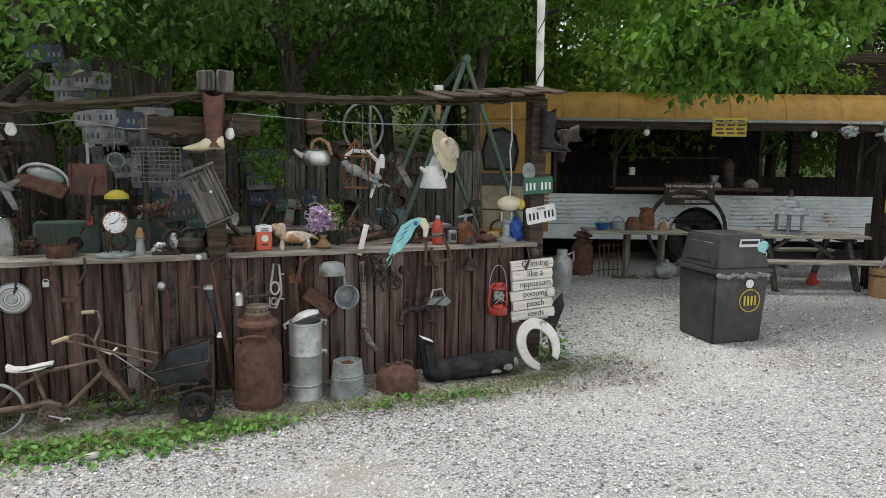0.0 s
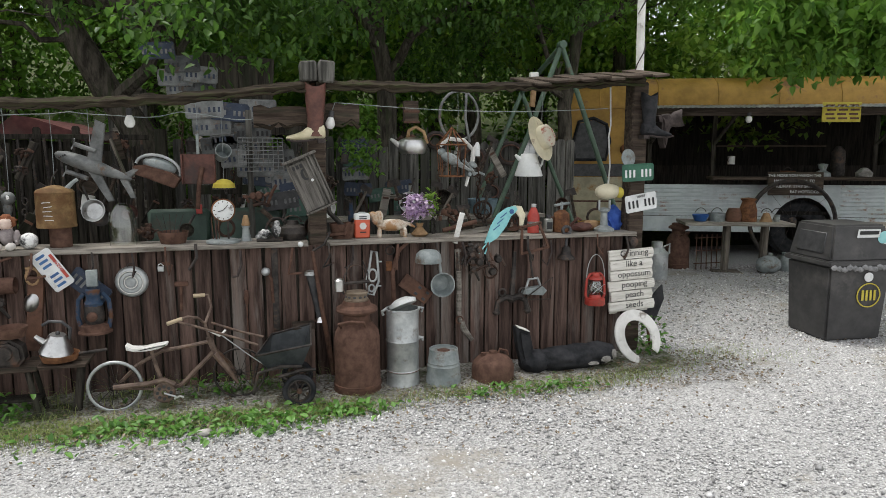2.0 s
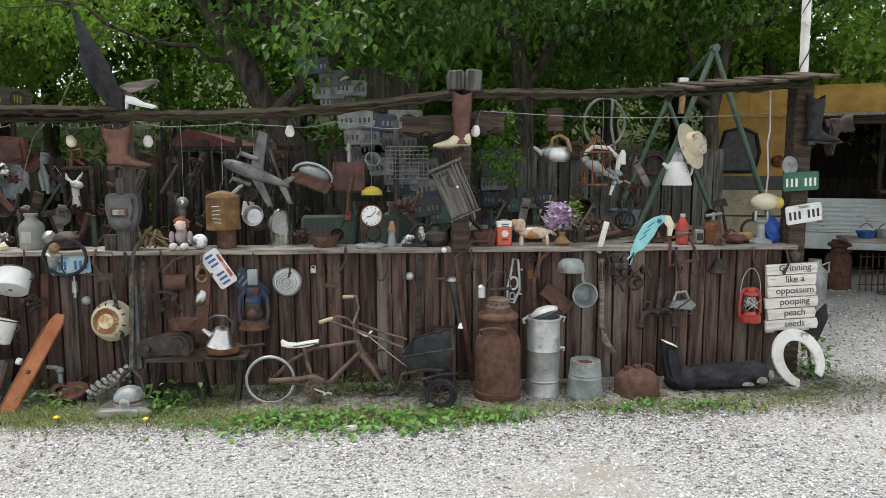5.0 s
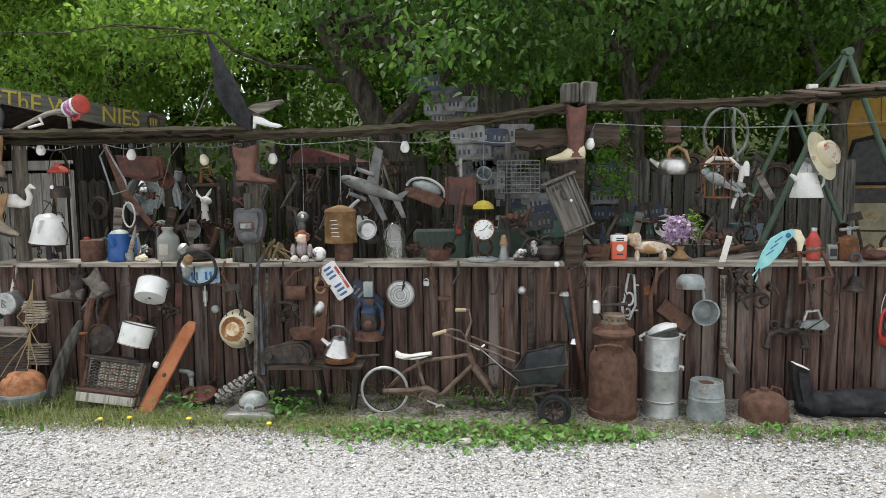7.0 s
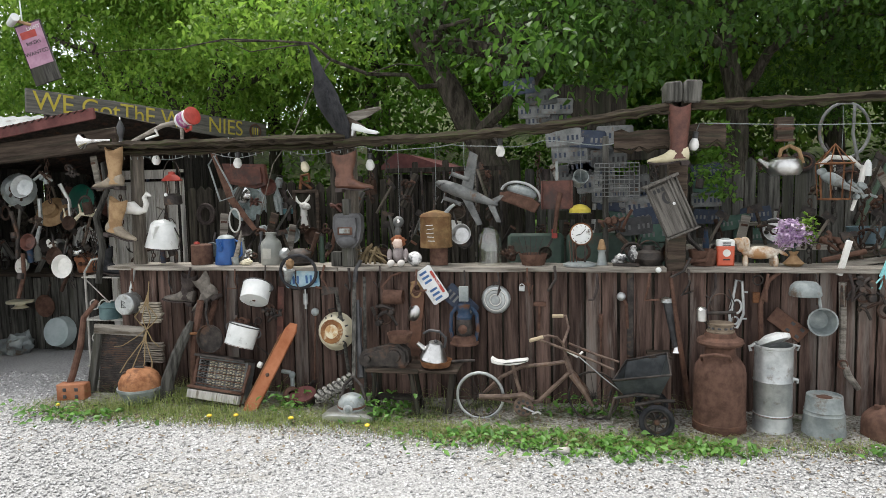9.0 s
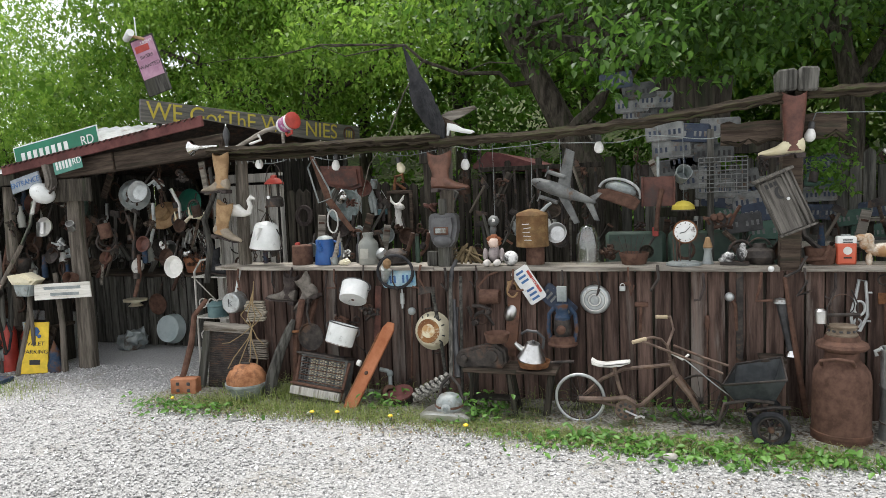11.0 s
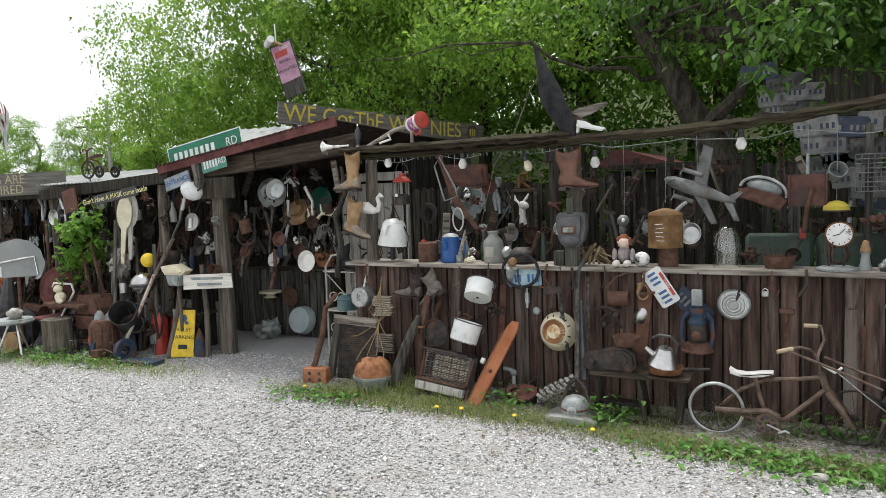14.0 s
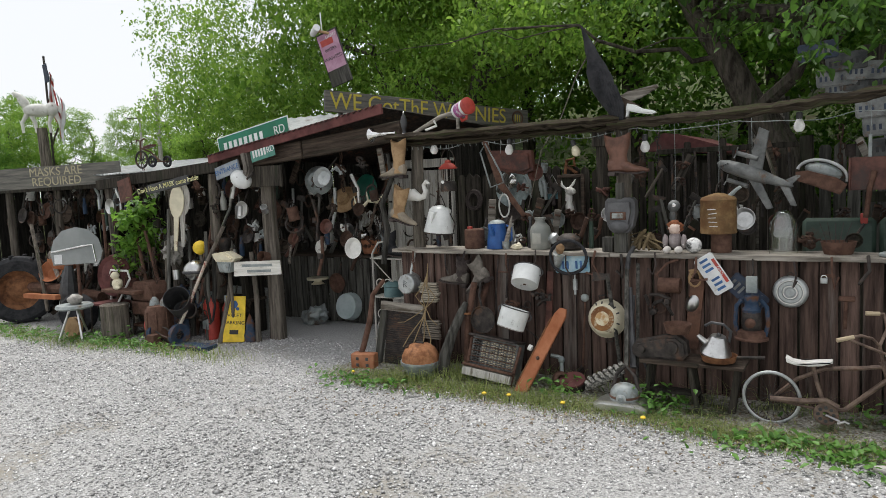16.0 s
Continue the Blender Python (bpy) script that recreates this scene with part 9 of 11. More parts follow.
make("upper_shelf", "short grey shelf board higher on the fence", "shelf", (2.1, 1.5, 1.36), [("board", "B", [((0, 0, 0), (0.7, 0.2, 0.03))], grey_plank), ("stake", "B", [((0.3, 0.05, -0.1), (0.05, 0.05, 0.25)), ((-0.3, 0.05, -0.1), (0.05, 0.05, 0.25))], dark_board)])
# ---------------------------------------------------------------- yard beside the bus
bn = thing("trash_bin", "dark grey square plastic litter bin with a tapered hood", "trash bin", 6.06, 0.1, 0, 0, 0, -5)


def frustum(bm, w0, d0, z0, w1, d1, z1, bevel=0.02):
    a = [bm.verts.new((x * w0 / 2, y * d0 / 2, z0)) for x, y in ((-1, -1), (1, -1), (1, 1), (-1, 1))]
    b = [bm.verts.new((x * w1 / 2, y * d1 / 2, z1)) for x, y in ((-1, -1), (1, -1), (1, 1), (-1, 1))]
    bm.faces.new(a[::-1]), bm.faces.new(b)
    for k in range(4):
        bm.faces.new((a[k], a[(k + 1) % 4], b[(k + 1) % 4], b[k]))
    bmesh.ops.bevel(bm, geom=bm.edges[:], offset=bevel, segments=2, affect="EDGES")
    return bm


bn.scale = (1.07, 1.07, 1.0)
part("body", frustum(bmesh.new(), 0.56, 0.52, 0.0, 0.62, 0.58, 0.74), bin_grey, bn)
part("hood", frustum(bmesh.new(), 0.62, 0.58, 0.78, 0.52, 0.48, 1.13), bin_grey, bn)
part("rim", frustum(bmesh.new(), 0.67, 0.63, 0.735, 0.66, 0.62, 0.79, 0.012), bin_grey, bn)
bm = bmesh.new()
box(bm, (-0.285, 0.0, 0.95), (0.02, 0.36, 0.2), (0, 8, 0), 0.008)
part("flap", bm, black_plastic, bn, "black swing flap")
bm = bmesh.new()
for k in range(12):
    blob(bm, (-0.28 + 0.05 * k, -0.315, 0.73 - 0.01 * (k % 3)), (0.035, 0.012, 0.025), 0.5, 2, 8)
part("bag_edge", bm, surface("grey_film", (0.12, 0.12, 0.12), (0.25, 0.25, 0.25), 0.25, 0, 16, 0.3), bn, "crumpled translucent bin liner edge")
front = pose(0, -0.265, 0.95, 8)
for nm, c, s2, mt in (("sticker", (0.06, 0, 0.1), (0.22, 0.006, 0.08), plate_white), ("sticker_bar", (0.06, -0.004, 0.108), (0.19, 0.004, 0.035), black_paint), ("sticker", (0.04, 0, -0.1), (0.16, 0.006, 0.055), black_paint), ("sticker_bar", (0.04, -0.004, -0.1), (0.12, 0.004, 0.018), plate_white)):
    bm = bmesh.new()
    box(bm, c, s2, None, 0)
    part(nm, bm, mt, bn).matrix_basis = front
for c, r0, mt in (((0.22, 0, 0.06), 0.062, teal_paint), ((0.25, 0, -0.03), 0.035, plate_white), ((-0.08, 0, -0.09), 0.04, red_enamel)):
    part("round_sticker", lathe(bmesh.new(), [(0, 0), (r0, 0), (r0, 0.003), (0, 0.003)], 20, pose(*c, 90)), mt, bn).matrix_basis = front
part("round_sticker", lathe(bmesh.new(), [(0, 0), (0.045, 0), (0.045, 0.003), (0, 0.003)], 20, pose(0.08, -0.296, 0.63, 90)), plate_white, bn)
part("stencil_ring", tube(bmesh.new(), ring((0.1, -0.288, 0.45), 0.115, 28)[1:], 0.006, 5, True), yellow_paint, bn, "faded yellow stencil")
for k in range(4):
    bm = bmesh.new()
    box(bm, (0.04 + 0.04 * k, -0.289, 0.45), (0.02, 0.006, 0.1), None, 0)
    part("stencil_bar", bm, yellow_paint, bn)

# plank table with clutter
tb = thing("plank_table", "grey plank table on round log legs beside the bus", "table", 7.37, 3.43, 0, 0, 0, -21)
for k in range(3):
    bm = bmesh.new()
    box(bm, (0, -0.22 + 0.22 * k, 0.755), (1.55, 0.21, 0.045))
    part("top_plank", bm, grey_plank, tb)
for x in (-0.1, 0.45):
    part("leg", tube(bmesh.new(), [(x, 0, 0), (x + 0.01, 0, 0.73)], 0.06, 10), log_wood, tb)
part("foot_board", prism(bmesh.new(), [(-0.3, 0), (0.15, 0), (0.1, 0.03), (-0.3, 0.03)], -0.1, 0.05), log_wood, tb)
for k, (x, nm, lab, prof, mt) in enumerate(((-0.5, "bowl", "small blue enamel bowl on the plank table", cup(0.08, 0.13, 0.1), blue_enamel), (-0.25, "basket", "grey wire basket of scrap on the table", cup(0.12, 0.13, 0.12), dull_zinc), (-0.02, "drum", "rusty iron drum on the table", [(0, 0), (0.11, 0), (0.12, 0.1), (0.08, 0.2), (0, 0.2)], rust), (0.2, "engine_block", "rusty engine casting on the table", [(0, 0), (0.13, 0), (0.13, 0.16), (0.09, 0.3), (0.12, 0.34), (0, 0.36)], rust_light), (0.45, "brass_bell", "dull brass bell on the table", [(0.09, 0), (0.07, 0.06), (0.04, 0.13), (0, 0.14)], leather_tan), (0.62, "jar", "small grey jar on the table", cup(0.04, 0.045, 0.1), dull_zinc))):
    p = tb.matrix_basis @ Vector((x, -0.05 + 0.05 * (k % 2), 0.778))
    make(nm, lab, nm.replace("_", " "), tuple(p), [("body", "L", prof, mt), ("handle", "T", [(arc((0, 0, 0.1), 0.1, 20, 160, 8), 0.006)], iron)])
pc = thing("picnic_table", "weathered grey wooden picnic table with benches", "picnic table", 9.5, 2.2, 0, 0, 0, -21)
for k in range(5):
    bm = bmesh.new()
    box(bm, (0, -0.32 + 0.16 * k, 0.77), (1.85, 0.145, 0.04))
    part("top_plank", bm, grey_plank, pc)
for y in (-0.72, 0.72):
    bm = bmesh.new()
    box(bm, (0, y, 0.45), (1.85, 0.25, 0.04))
    part("bench", bm, grey_plank, pc)
for x in (-0.6, 0.6):
    for s2 in (-1, 1):
        part("leg", tube(bmesh.new(), [(x, s2 * 0.25, 0.75), (x, s2 * 0.62, 0.0)], 0.05, 4), grey_board, pc)
    bm = bmesh.new()
    box(bm, (x + 0.06, 0, 0.41), (0.04, 1.6, 0.09)), box(bm, (x + 0.06, 0, 0.71), (0.04, 0.75, 0.07))
    part("cross_beam", bm, grey_board, pc)
for s2 in (-1, 1):
    part("brace", tube(bmesh.new(), [(s2 * 0.56, 0, 0.41), (s2 * 0.12, 0, 0.73)], 0.035, 4), grey_board, pc)
gz = thing("bird_feeder", "grey gazebo-shaped wooden bird feeder on the table", "bird feeder", 9.35, 2.26, 0.79, 0, 0, -21)
feeder_paint = surface("blue_grey_paint", (0.15, 0.17, 0.18), (0.29, 0.32, 0.33), 0.75, 0, 6, 0.2, (1, 1, 1), (0.16, 0.15, 0.13), 0.25, 8)
bm = bmesh.new()
lathe(bm, [(0, 0), (0.27, 0), (0.27, 0.035), (0, 0.035)], 6)
part("floor_board", bm, feeder_paint, gz)
for k in range(6):
    a = k * math.pi / 3
    part("post", tube(bmesh.new(), [(0.2 * math.cos(a), 0.2 * math.sin(a), 0.03), (0.2 * math.cos(a), 0.2 * math.sin(a), 0.3)], 0.02, 6), feeder_paint, gz)
for k in range(5):
    part("shingle_course", lathe(bmesh.new(), [(0.3 - 0.055 * k, 0.29 + 0.055 * k), (0.31 - 0.055 * k, 0.3 + 0.055 * k), (0.24 - 0.055 * k, 0.36 + 0.055 * k), (0.2 - 0.05 * k, 0.34 + 0.055 * k)], 6), feeder_paint, gz)
part("finial", lathe(bmesh.new(), [(0.05, 0.55), (0.03, 0.6), (0.03, 0.64), (0, 0.66)], 8), iron, gz)
ww = thing("wagon_wheel", "large dark spoked iron wagon wheel leaning on the bus", "wagon wheel", 8.75, 3.75, 0.0, -8, 0, -21)
spoked_wheel(ww, "wheel_rim", (0, 0, 0.7), 0.7, iron, iron, 12, 0.03, 0.012, 0.07)
for x, y, lab in ((6.78, 3.95, "dark rusty milk can standing by the bus"),):
    c2 = copy_thing(can, pose(x, y, 0, 0, 0, 40))
    tagged(c2, lab)
make("zinc_can", "grey galvanised can with a screw lid by the bus", "can", (5.95, 3.2, 0), [("body", "L", [(0, 0), (0.16, 0), (0.16, 0.38), (0.08, 0.46), (0.08, 0.54), (0, 0.55)], zinc), ("handle", "T", [([(0.1, 0, 0.46), (0.2, 0, 0.5), (0.2, 0, 0.36)], 0.014)], zinc)])
make("white_jug", "pale grey enamel jug lying on the gravel", "jug", (7.85, 3.2, 0), [("body", "S", [((0, 0, 0.13), (0.2, 0.15, 0.14), 0.05, 3)], dull_zinc), ("neck", "L", ([(0.03, 0), (0.03, 0.06), (0, 0.06)], pose(0.02, 0, 0.25)), dull_zinc)])
make("brass_jar", "dull brass jar under the wagon wheel", "jar", (8.25, 3.3, 0), [("body", "L", [(0, 0), (0.12, 0), (0.14, 0.1), (0.1, 0.22), (0.06, 0.24), (0.07, 0.28), (0, 0.28)], dull_zinc)])
make("wire_rack", "rusty wire rack standing by the bus", "rack", (7.2, 3.7, 0), [("wire", "T", [([(0.09 * k - 0.25, 0, 0), (0.09 * k - 0.25, 0.02, 0.55)], 0.008) for k in range(7)] + [([(-0.3, 0, 0.1 + 0.2 * j), (0.3, 0, 0.1 + 0.2 * j)], 0.008) for j in range(3)], rust)])
make("red_lantern", "small red lantern lying under the picnic table", "lantern", (9.75, 2.1, 0), [("body", "L", [(0, 0), (0.09, 0), (0.09, 0.06), (0.05, 0.1), (0.06, 0.16), (0, 0.18)], red_enamel)])
make("brass_pot", "tall dull brass pot on the gravel", "pot", (9.85, 1.05, 0), [("body", "L", cup(0.17, 0.18, 0.42), leather_tan), ("band", "L", [(0.181, 0.3), (0.186, 0.31), (0.182, 0.33)], rust), ("handle", "T", [([(-0.17, 0, 0.3), (-0.1, -0.1, 0.62), (0.05, -0.05, 0.9)], 0.012)], zinc)])
jp = make("junk_post", "dark timber post hung with wire, tins and signs", "post", (10.25, 1.5, 0), [("shaft", "B", [((0, 0, 1.2), (0.14, 0.14, 2.4))], dark_board), ("wire_tangle", "T", [(ring((0.05 * math.cos(k), -0.1, 2.3 + 0.05 * math.sin(k * 2)), 0.14 + 0.03 * (k % 3), 12, ("xz", "yz", "xy")[k % 3]), 0.012) for k in range(9)], dull_zinc), ("tin_box", "B", [((0.2, -0.1, 2.0), (0.26, 0.12, 0.18))], white_paint), ("barrel", "B", [((0.25, 0.0, 0.5), (0.5, 0.4, 0.95))], iron)])
fs = make("framed_board", "blue-grey board in a yellow frame with a round tin face", "sign", (10.2, 1.25, 1.5), [("board", "B", [((0.1, 0, 0), (0.5, 0.03, 0.6))], rusty_blue), ("frame_bar", "B", [((-0.17, -0.02, 0), (0.05, 0.03, 0.65))], yellow_paint), ("frame_bar", "B", [((0.1, -0.02, -0.31), (0.55, 0.03, 0.05))], yellow_paint), ("frame_bar", "B", [((0.1, -0.02, 0.31), (0.55, 0.03, 0.05))], yellow_paint), ("tin_disc", "L", ([(0, 0.03), (0.1, 0.025), (0.14, 0), (0, 0)], pose(0.08, -0.02, 0.05, 90)), dull_zinc)])
# signs and things on the bus front
bmx = bus.matrix_basis
wsn = thing("hand_sign", "grey board with white hand-painted words on the bus counter", "sign", *(bmx @ Vector((3.62, -0.42, 1.3))), -8, 0, -21.1)
bm = bmesh.new()
box(bm, (0, 0, 0), (0.86, 0.02, 0.38))
part("board", bm, old_plank, wsn)
for k, txt in enumerate(("THE MORE YOU WEIGH THE", "HARDER YOU ARE TO", "KIDNAP. STAY SAFE", "EAT HOTDOGS.")):
    writing(txt, 0.064, plate_white, wsn, pose(-0.02 if k < 3 else 0.14, -0.013, 0.13 - 0.088 * k))
ysn = thing("yellow_sign", "mustard-yellow painted board with faded lettering on the awning", "sign", *(bmx @ Vector((4.05, -0.86, 2.42))), 0, 0, -21.1)
bm = bmesh.new()
box(bm, (0, 0, 0), (0.56, 0.02, 0.3))
part("board", bm, yellow_paint, ysn)
for k in range(4):
    bm = bmesh.new()
    for j in range(3):
        box(bm, (-0.17 + 0.17 * j + 0.02 * (k % 2), -0.012, 0.1 - 0.065 * k), (0.13, 0.004, 0.03), None, 0)
    part("lettering_bar", bm, leather_brown, ysn)
for k, (x, z, nm, lab, prof, mt) in enumerate(((3.6, 1.41, "toy_truck", "small orange metal toy truck on the bus counter", cup(0.1, 0.12, 0.09), rust_light), (4.15, 1.41, "meat_slicer", "dull metal meat slicer on the bus counter", [(0, 0), (0.13, 0), (0.12, 0.06), (0.05, 0.1), (0.08, 0.2), (0, 0.22)], dull_zinc), (4.8, 1.41, "crumpled_bag", "crumpled white paper bag on the bus counter", [(0, 0), (0.12, 0), (0.13, 0.06), (0.05, 0.14), (0, 0.15)], stone_grey), (4.55, 1.41, "gas_bottle", "dark gas bottle inside the bus window", [(0, 0), (0.11, 0), (0.11, 0.4), (0.04, 0.5), (0, 0.5)], iron), (2.8, 1.6, "paper_cup", "pale square switch box inside the bus", cup(0.06, 0.06, 0.14), white_paint))):
    make(nm, lab, nm.replace("_", " "), tuple(bmx @ Vector((x, -0.1 if k < 3 else 0.3, z))), [("body", "L", prof, mt), ("detail", "T", [(ring((0, 0, 0.08), 0.07, 12), 0.008)], iron)])
for x in (2.7, 5.45, 8.0):
    make("light_bulb", "clear bulb under the bus awning", "light bulb", tuple(bmx @ Vector((x, -0.85, 2.32))), [("globe", "S", [((0, 0, 0), (0.05, 0.05, 0.06))], lamp_glass), ("socket", "L", [(0.03, 0.05), (0.03, 0.1), (0, 0.1)], black_plastic)], "bulbs under the awning")
make("wasp_nest", "grey bundle of wire under the awning", "bundle", tuple(bmx @ Vector((6.0, -0.9, 2.3))), [("bundle", "S", [((0, 0, 0.08), (0.16, 0.1, 0.1), 0.6, 3, 8)], dull_zinc)])
part("tail_light", lathe(bmesh.new(), [(0, 0), (0.05, 0), (0.045, 0.02), (0, 0.025)], 16, pose(1.05, -0.002, 0.62, 90)), red_enamel, bus, "round red lamp")
loft = thing("timber_loft", "dark timber loft structure rising behind the bus", "building", *(bmx @ Vector((7.6, 3.2, 0))), 0, 0, -21.1)
for nm, d in (("wall", [((1.5, 0, 3.2), (4.2, 0.08, 1.6))]), ("beam", [((1.5, -0.3, 4.1), (4.6, 0.16, 0.22))]), ("beam", [((1.4, -0.3, 3.2), (4.4, 0.14, 0.18), (0, -12, 0))]), ("post", [((-0.5, -0.2, 2.0), (0.2, 0.2, 4.0))])):
    bm = bmesh.new()
    for q in d:
        box(bm, *q)
    part(nm, bm, old_plank, loft)

# ---------------------------------------------------------------- signs over the porch
wg = thing("wieners_sign", "long grey board hand-lettered in yellow over the porch", "sign", -4.6, 1.9, 2.64, 0, 3, 66.8)
bm = bmesh.new()
box(bm, (0, 0, 0), (3.05, 0.035, 0.24))
part("board", bm, surface("sign_grey_board", (0.1, 0.1, 0.09), (0.2, 0.19, 0.165), 0.9, 0, 3.4, 0.4, U), wg)
writing("WE GotThE W", 0.27, yellow_paint, wg, pose(-0.62, -0.021, 0.0), spacing=0.98)
writing("NIES", 0.27, yellow_paint, wg, pose(0.86, -0.021, 0.0))
part("wreath_mark", tube(bmesh.new(), ring((1.33, -0.02, 0), 0.09, 16)[1:], 0.012, 5, True), rust, wg, "brown painted ring")
for k in range(3):
    bm = bmesh.new()
    box(bm, (1.29 + 0.04 * k, -0.02, 0), (0.014, 0.006, 0.09), None, 0)
    part("mark_bar", bm, yellow_paint, wg)
for z in (-1.3, 1.3):
    bm = bmesh.new()
    box(bm, (z, 0.04, -0.24), (0.05, 0.04, 0.6))
    part("bracket", bm, grey_board, wg)
wb2 = thing("wanted_sign", "faded pink poster sign on a leaning grey board", "sign", -5.12, 0.62, 3.2, 0, -17, 12)
for nm, c, s2, mt in (("board", (0.0, 0, 0), (0.27, 0.02, 0.62), grey_board), ("poster", (0, -0.013, 0.08), (0.25, 0.004, 0.42), surface("pink_poster", (0.32, 0.16, 0.24), (0.46, 0.27, 0.36), 0.6, 0, 7, 0.05)), ("logo_shape", (-0.02, -0.017, 0.19), (0.16, 0.003, 0.07), red_enamel)):
    bm = bmesh.new()
    box(bm, c, s2, None, 0.002)
    part(nm, bm, mt, wb2)
writing("LIGHT", 0.05, plate_white, wb2, pose(0.05, -0.02, 0.24))
writing("BIKERS", 0.05, black_paint, wb2, pose(0, -0.016, 0.1))
writing("WANTED", 0.056, black_paint, wb2, pose(0, -0.016, 0.0))
make("security_camera", "white weatherproof surveillance camera with a short antenna", "security camera", (-5.28, 0.5, 3.5), [("housing", "L", ([(0, -0.08), (0.035, -0.08), (0.04, 0.08), (0, 0.08)], pose(0, 0, 0, 75, 0, 60)), enamel), ("antenna", "T", [([(0.06, 0.05, 0.0), (0.05, 0.05, 0.2)], 0.007)], enamel), ("bracket", "T", [([(0.02, 0.02, 0), (0.12, 0.1, -0.03)], 0.016)], leather_tan)])
rd = thing("street_sign", "green reflective street sign with white trim on the beam", "street sign", -5.85, 0.0, 2.34, 0, -8.5, 0)
for nm, c, s2, mt in (("edge", (0, 0.002, 0), (1.16, 0.005, 0.23), plate_white), ("panel", (0, -0.002, 0), (1.13, 0.005, 0.205), street_green)):
    bm = bmesh.new()
    box(bm, c, s2, None, 0.002)
    part(nm, bm, mt, rd)
for k in range(8):
    bm = bmesh.new()
    box(bm, (-0.45 + 0.085 * k, -0.006, -0.02), (0.05, 0.004, 0.11), None, 0)
    part("letter_bar", bm, plate_white, rd)
writing("RD", 0.13, plate_white, rd, pose(0.43, -0.006, -0.01))
r2 = thing("street_sign", "small faded green street sign below the larger one", "street sign", -5.68, -0.03, 2.17, 0, -10, 0)
bm = bmesh.new()
box(bm, (0, 0, 0), (0.38, 0.005, 0.16), None, 0.002)
part("panel", bm, surface("faded_street_green", (0.06, 0.2, 0.16), (0.1, 0.28, 0.22), 0.6), r2)
for k in range(5):
    bm = bmesh.new()
    box(bm, (-0.14 + 0.045 * k, -0.004, 0), (0.026, 0.004, 0.08), None, 0)
    part("letter_bar", bm, plate_white, r2)
writing("RD", 0.09, plate_white, r2, pose(0.13, -0.005, 0))


def board_sign(label, place, w, h, mat, lines, size, ink, gap=None):
    root = thing("sign_board", label, "sign", *place)
    bm = bmesh.new()
    prism(bm, [(-w / 2, -h / 2), (w / 2, -h / 2 + 0.01), (w / 2 - 0.01, h / 2), (-w / 2 + 0.008, h / 2 - 0.006)], -0.011, 0.011, 0.003)
    part("board", bm, mat, root)
    for k, txt in enumerate(lines):
        writing(txt, size, ink, root, pose(0, -0.0135, (len(lines) - 1) * (gap or size) / 2 - k * (gap or size)))
    return root


board_sign("long weathered board reading masks are required in cream paint", (-9.55, -0.2, 2.06, 0, -1, 22), 2.0, 0.3, bpy.data.materials["sign_grey_board"], ("MASKS ARE", "REQUIRED"), 0.165, surface("faded_cream_paint", (0.34, 0.31, 0.2), (0.46, 0.42, 0.28), 0.8), 0.135)
board_sign("white and yellow hand-painted board under the eave", (-7.25, -0.12, 1.86, 0, -7, 0), 0.82, 0.12, black_plastic, ("Don't Have A MASK come inside",), 0.088, surface("pale_yellow_paint", (0.6, 0.56, 0.2), (0.78, 0.76, 0.5), 0.7))
board_sign("pale blue arrow-shaped entrance board", (-6.3, 0.0, 2.0, 0, -12, 0), 0.42, 0.15, surface("grey_blue_board", (0.22, 0.25, 0.28), (0.34, 0.37, 0.4), 0.8), ("ENTRANCE",), 0.08, plate_blue)
ys = board_sign("bright yellow valet parking sign leaning by the post", (-6.2, -0.14, 0.27, -10, 4, 32), 0.25, 0.54, yellow_paint_b, ("VALET", "PARKING"), 0.058, black_paint, 0.085)
bm = bmesh.new()
blob(bm, (0, -0.016, 0.17), (0.03, 0.006, 0.045), 0.3, 2), blob(bm, (-0.025, -0.016, 0.12), (0.02, 0.006, 0.02), 0, 2), blob(bm, (0.03, -0.016, 0.12), (0.02, 0.006, 0.02), 0, 2)
part("emblem", bm, plate_blue, ys)
bm = bmesh.new()
box(bm, (0, -0.014, -0.15), (0.1, 0.004, 0.05), None, 0)
part("price_bar", bm, black_paint, ys)
wsg = board_sign("chalky white wooden board nailed to a stake", (-5.83, -0.08, 0.87, 0, 0, 25), 0.56, 0.17, sign_white, (), 0.05, black_paint)
bm = bmesh.new()
for x, z, w in ((0, 0.035, 0.36), (0.02, -0.03, 0.28)):
    box(bm, (x, -0.012, z), (w, 0.004, 0.03), None, 0)
part("lettering_bar", bm, dull_zinc, wsg)
board_sign("reddish bark board with scrawled pale letters", (-8.15, -0.1, 1.82, 0, -10, 0), 0.28, 0.3, leather_brown, (), 0.05, cream)
board_sign("dark wooden board fixed across the porch post", (-5.8, 0.06, 1.9, 0, 1, 0), 0.62, 0.24, dark_board, (), 0.05, cream)
make("sign_stake", "thin crooked grey stake carrying the white board", "stake", (-5.95, -0.03, 0), [("stake", "T", [([(0, 0, 0), (0.02, 0, 0.5), (-0.02, 0, 1.05)], [0.035, 0.03, 0.026])], log_wood)])

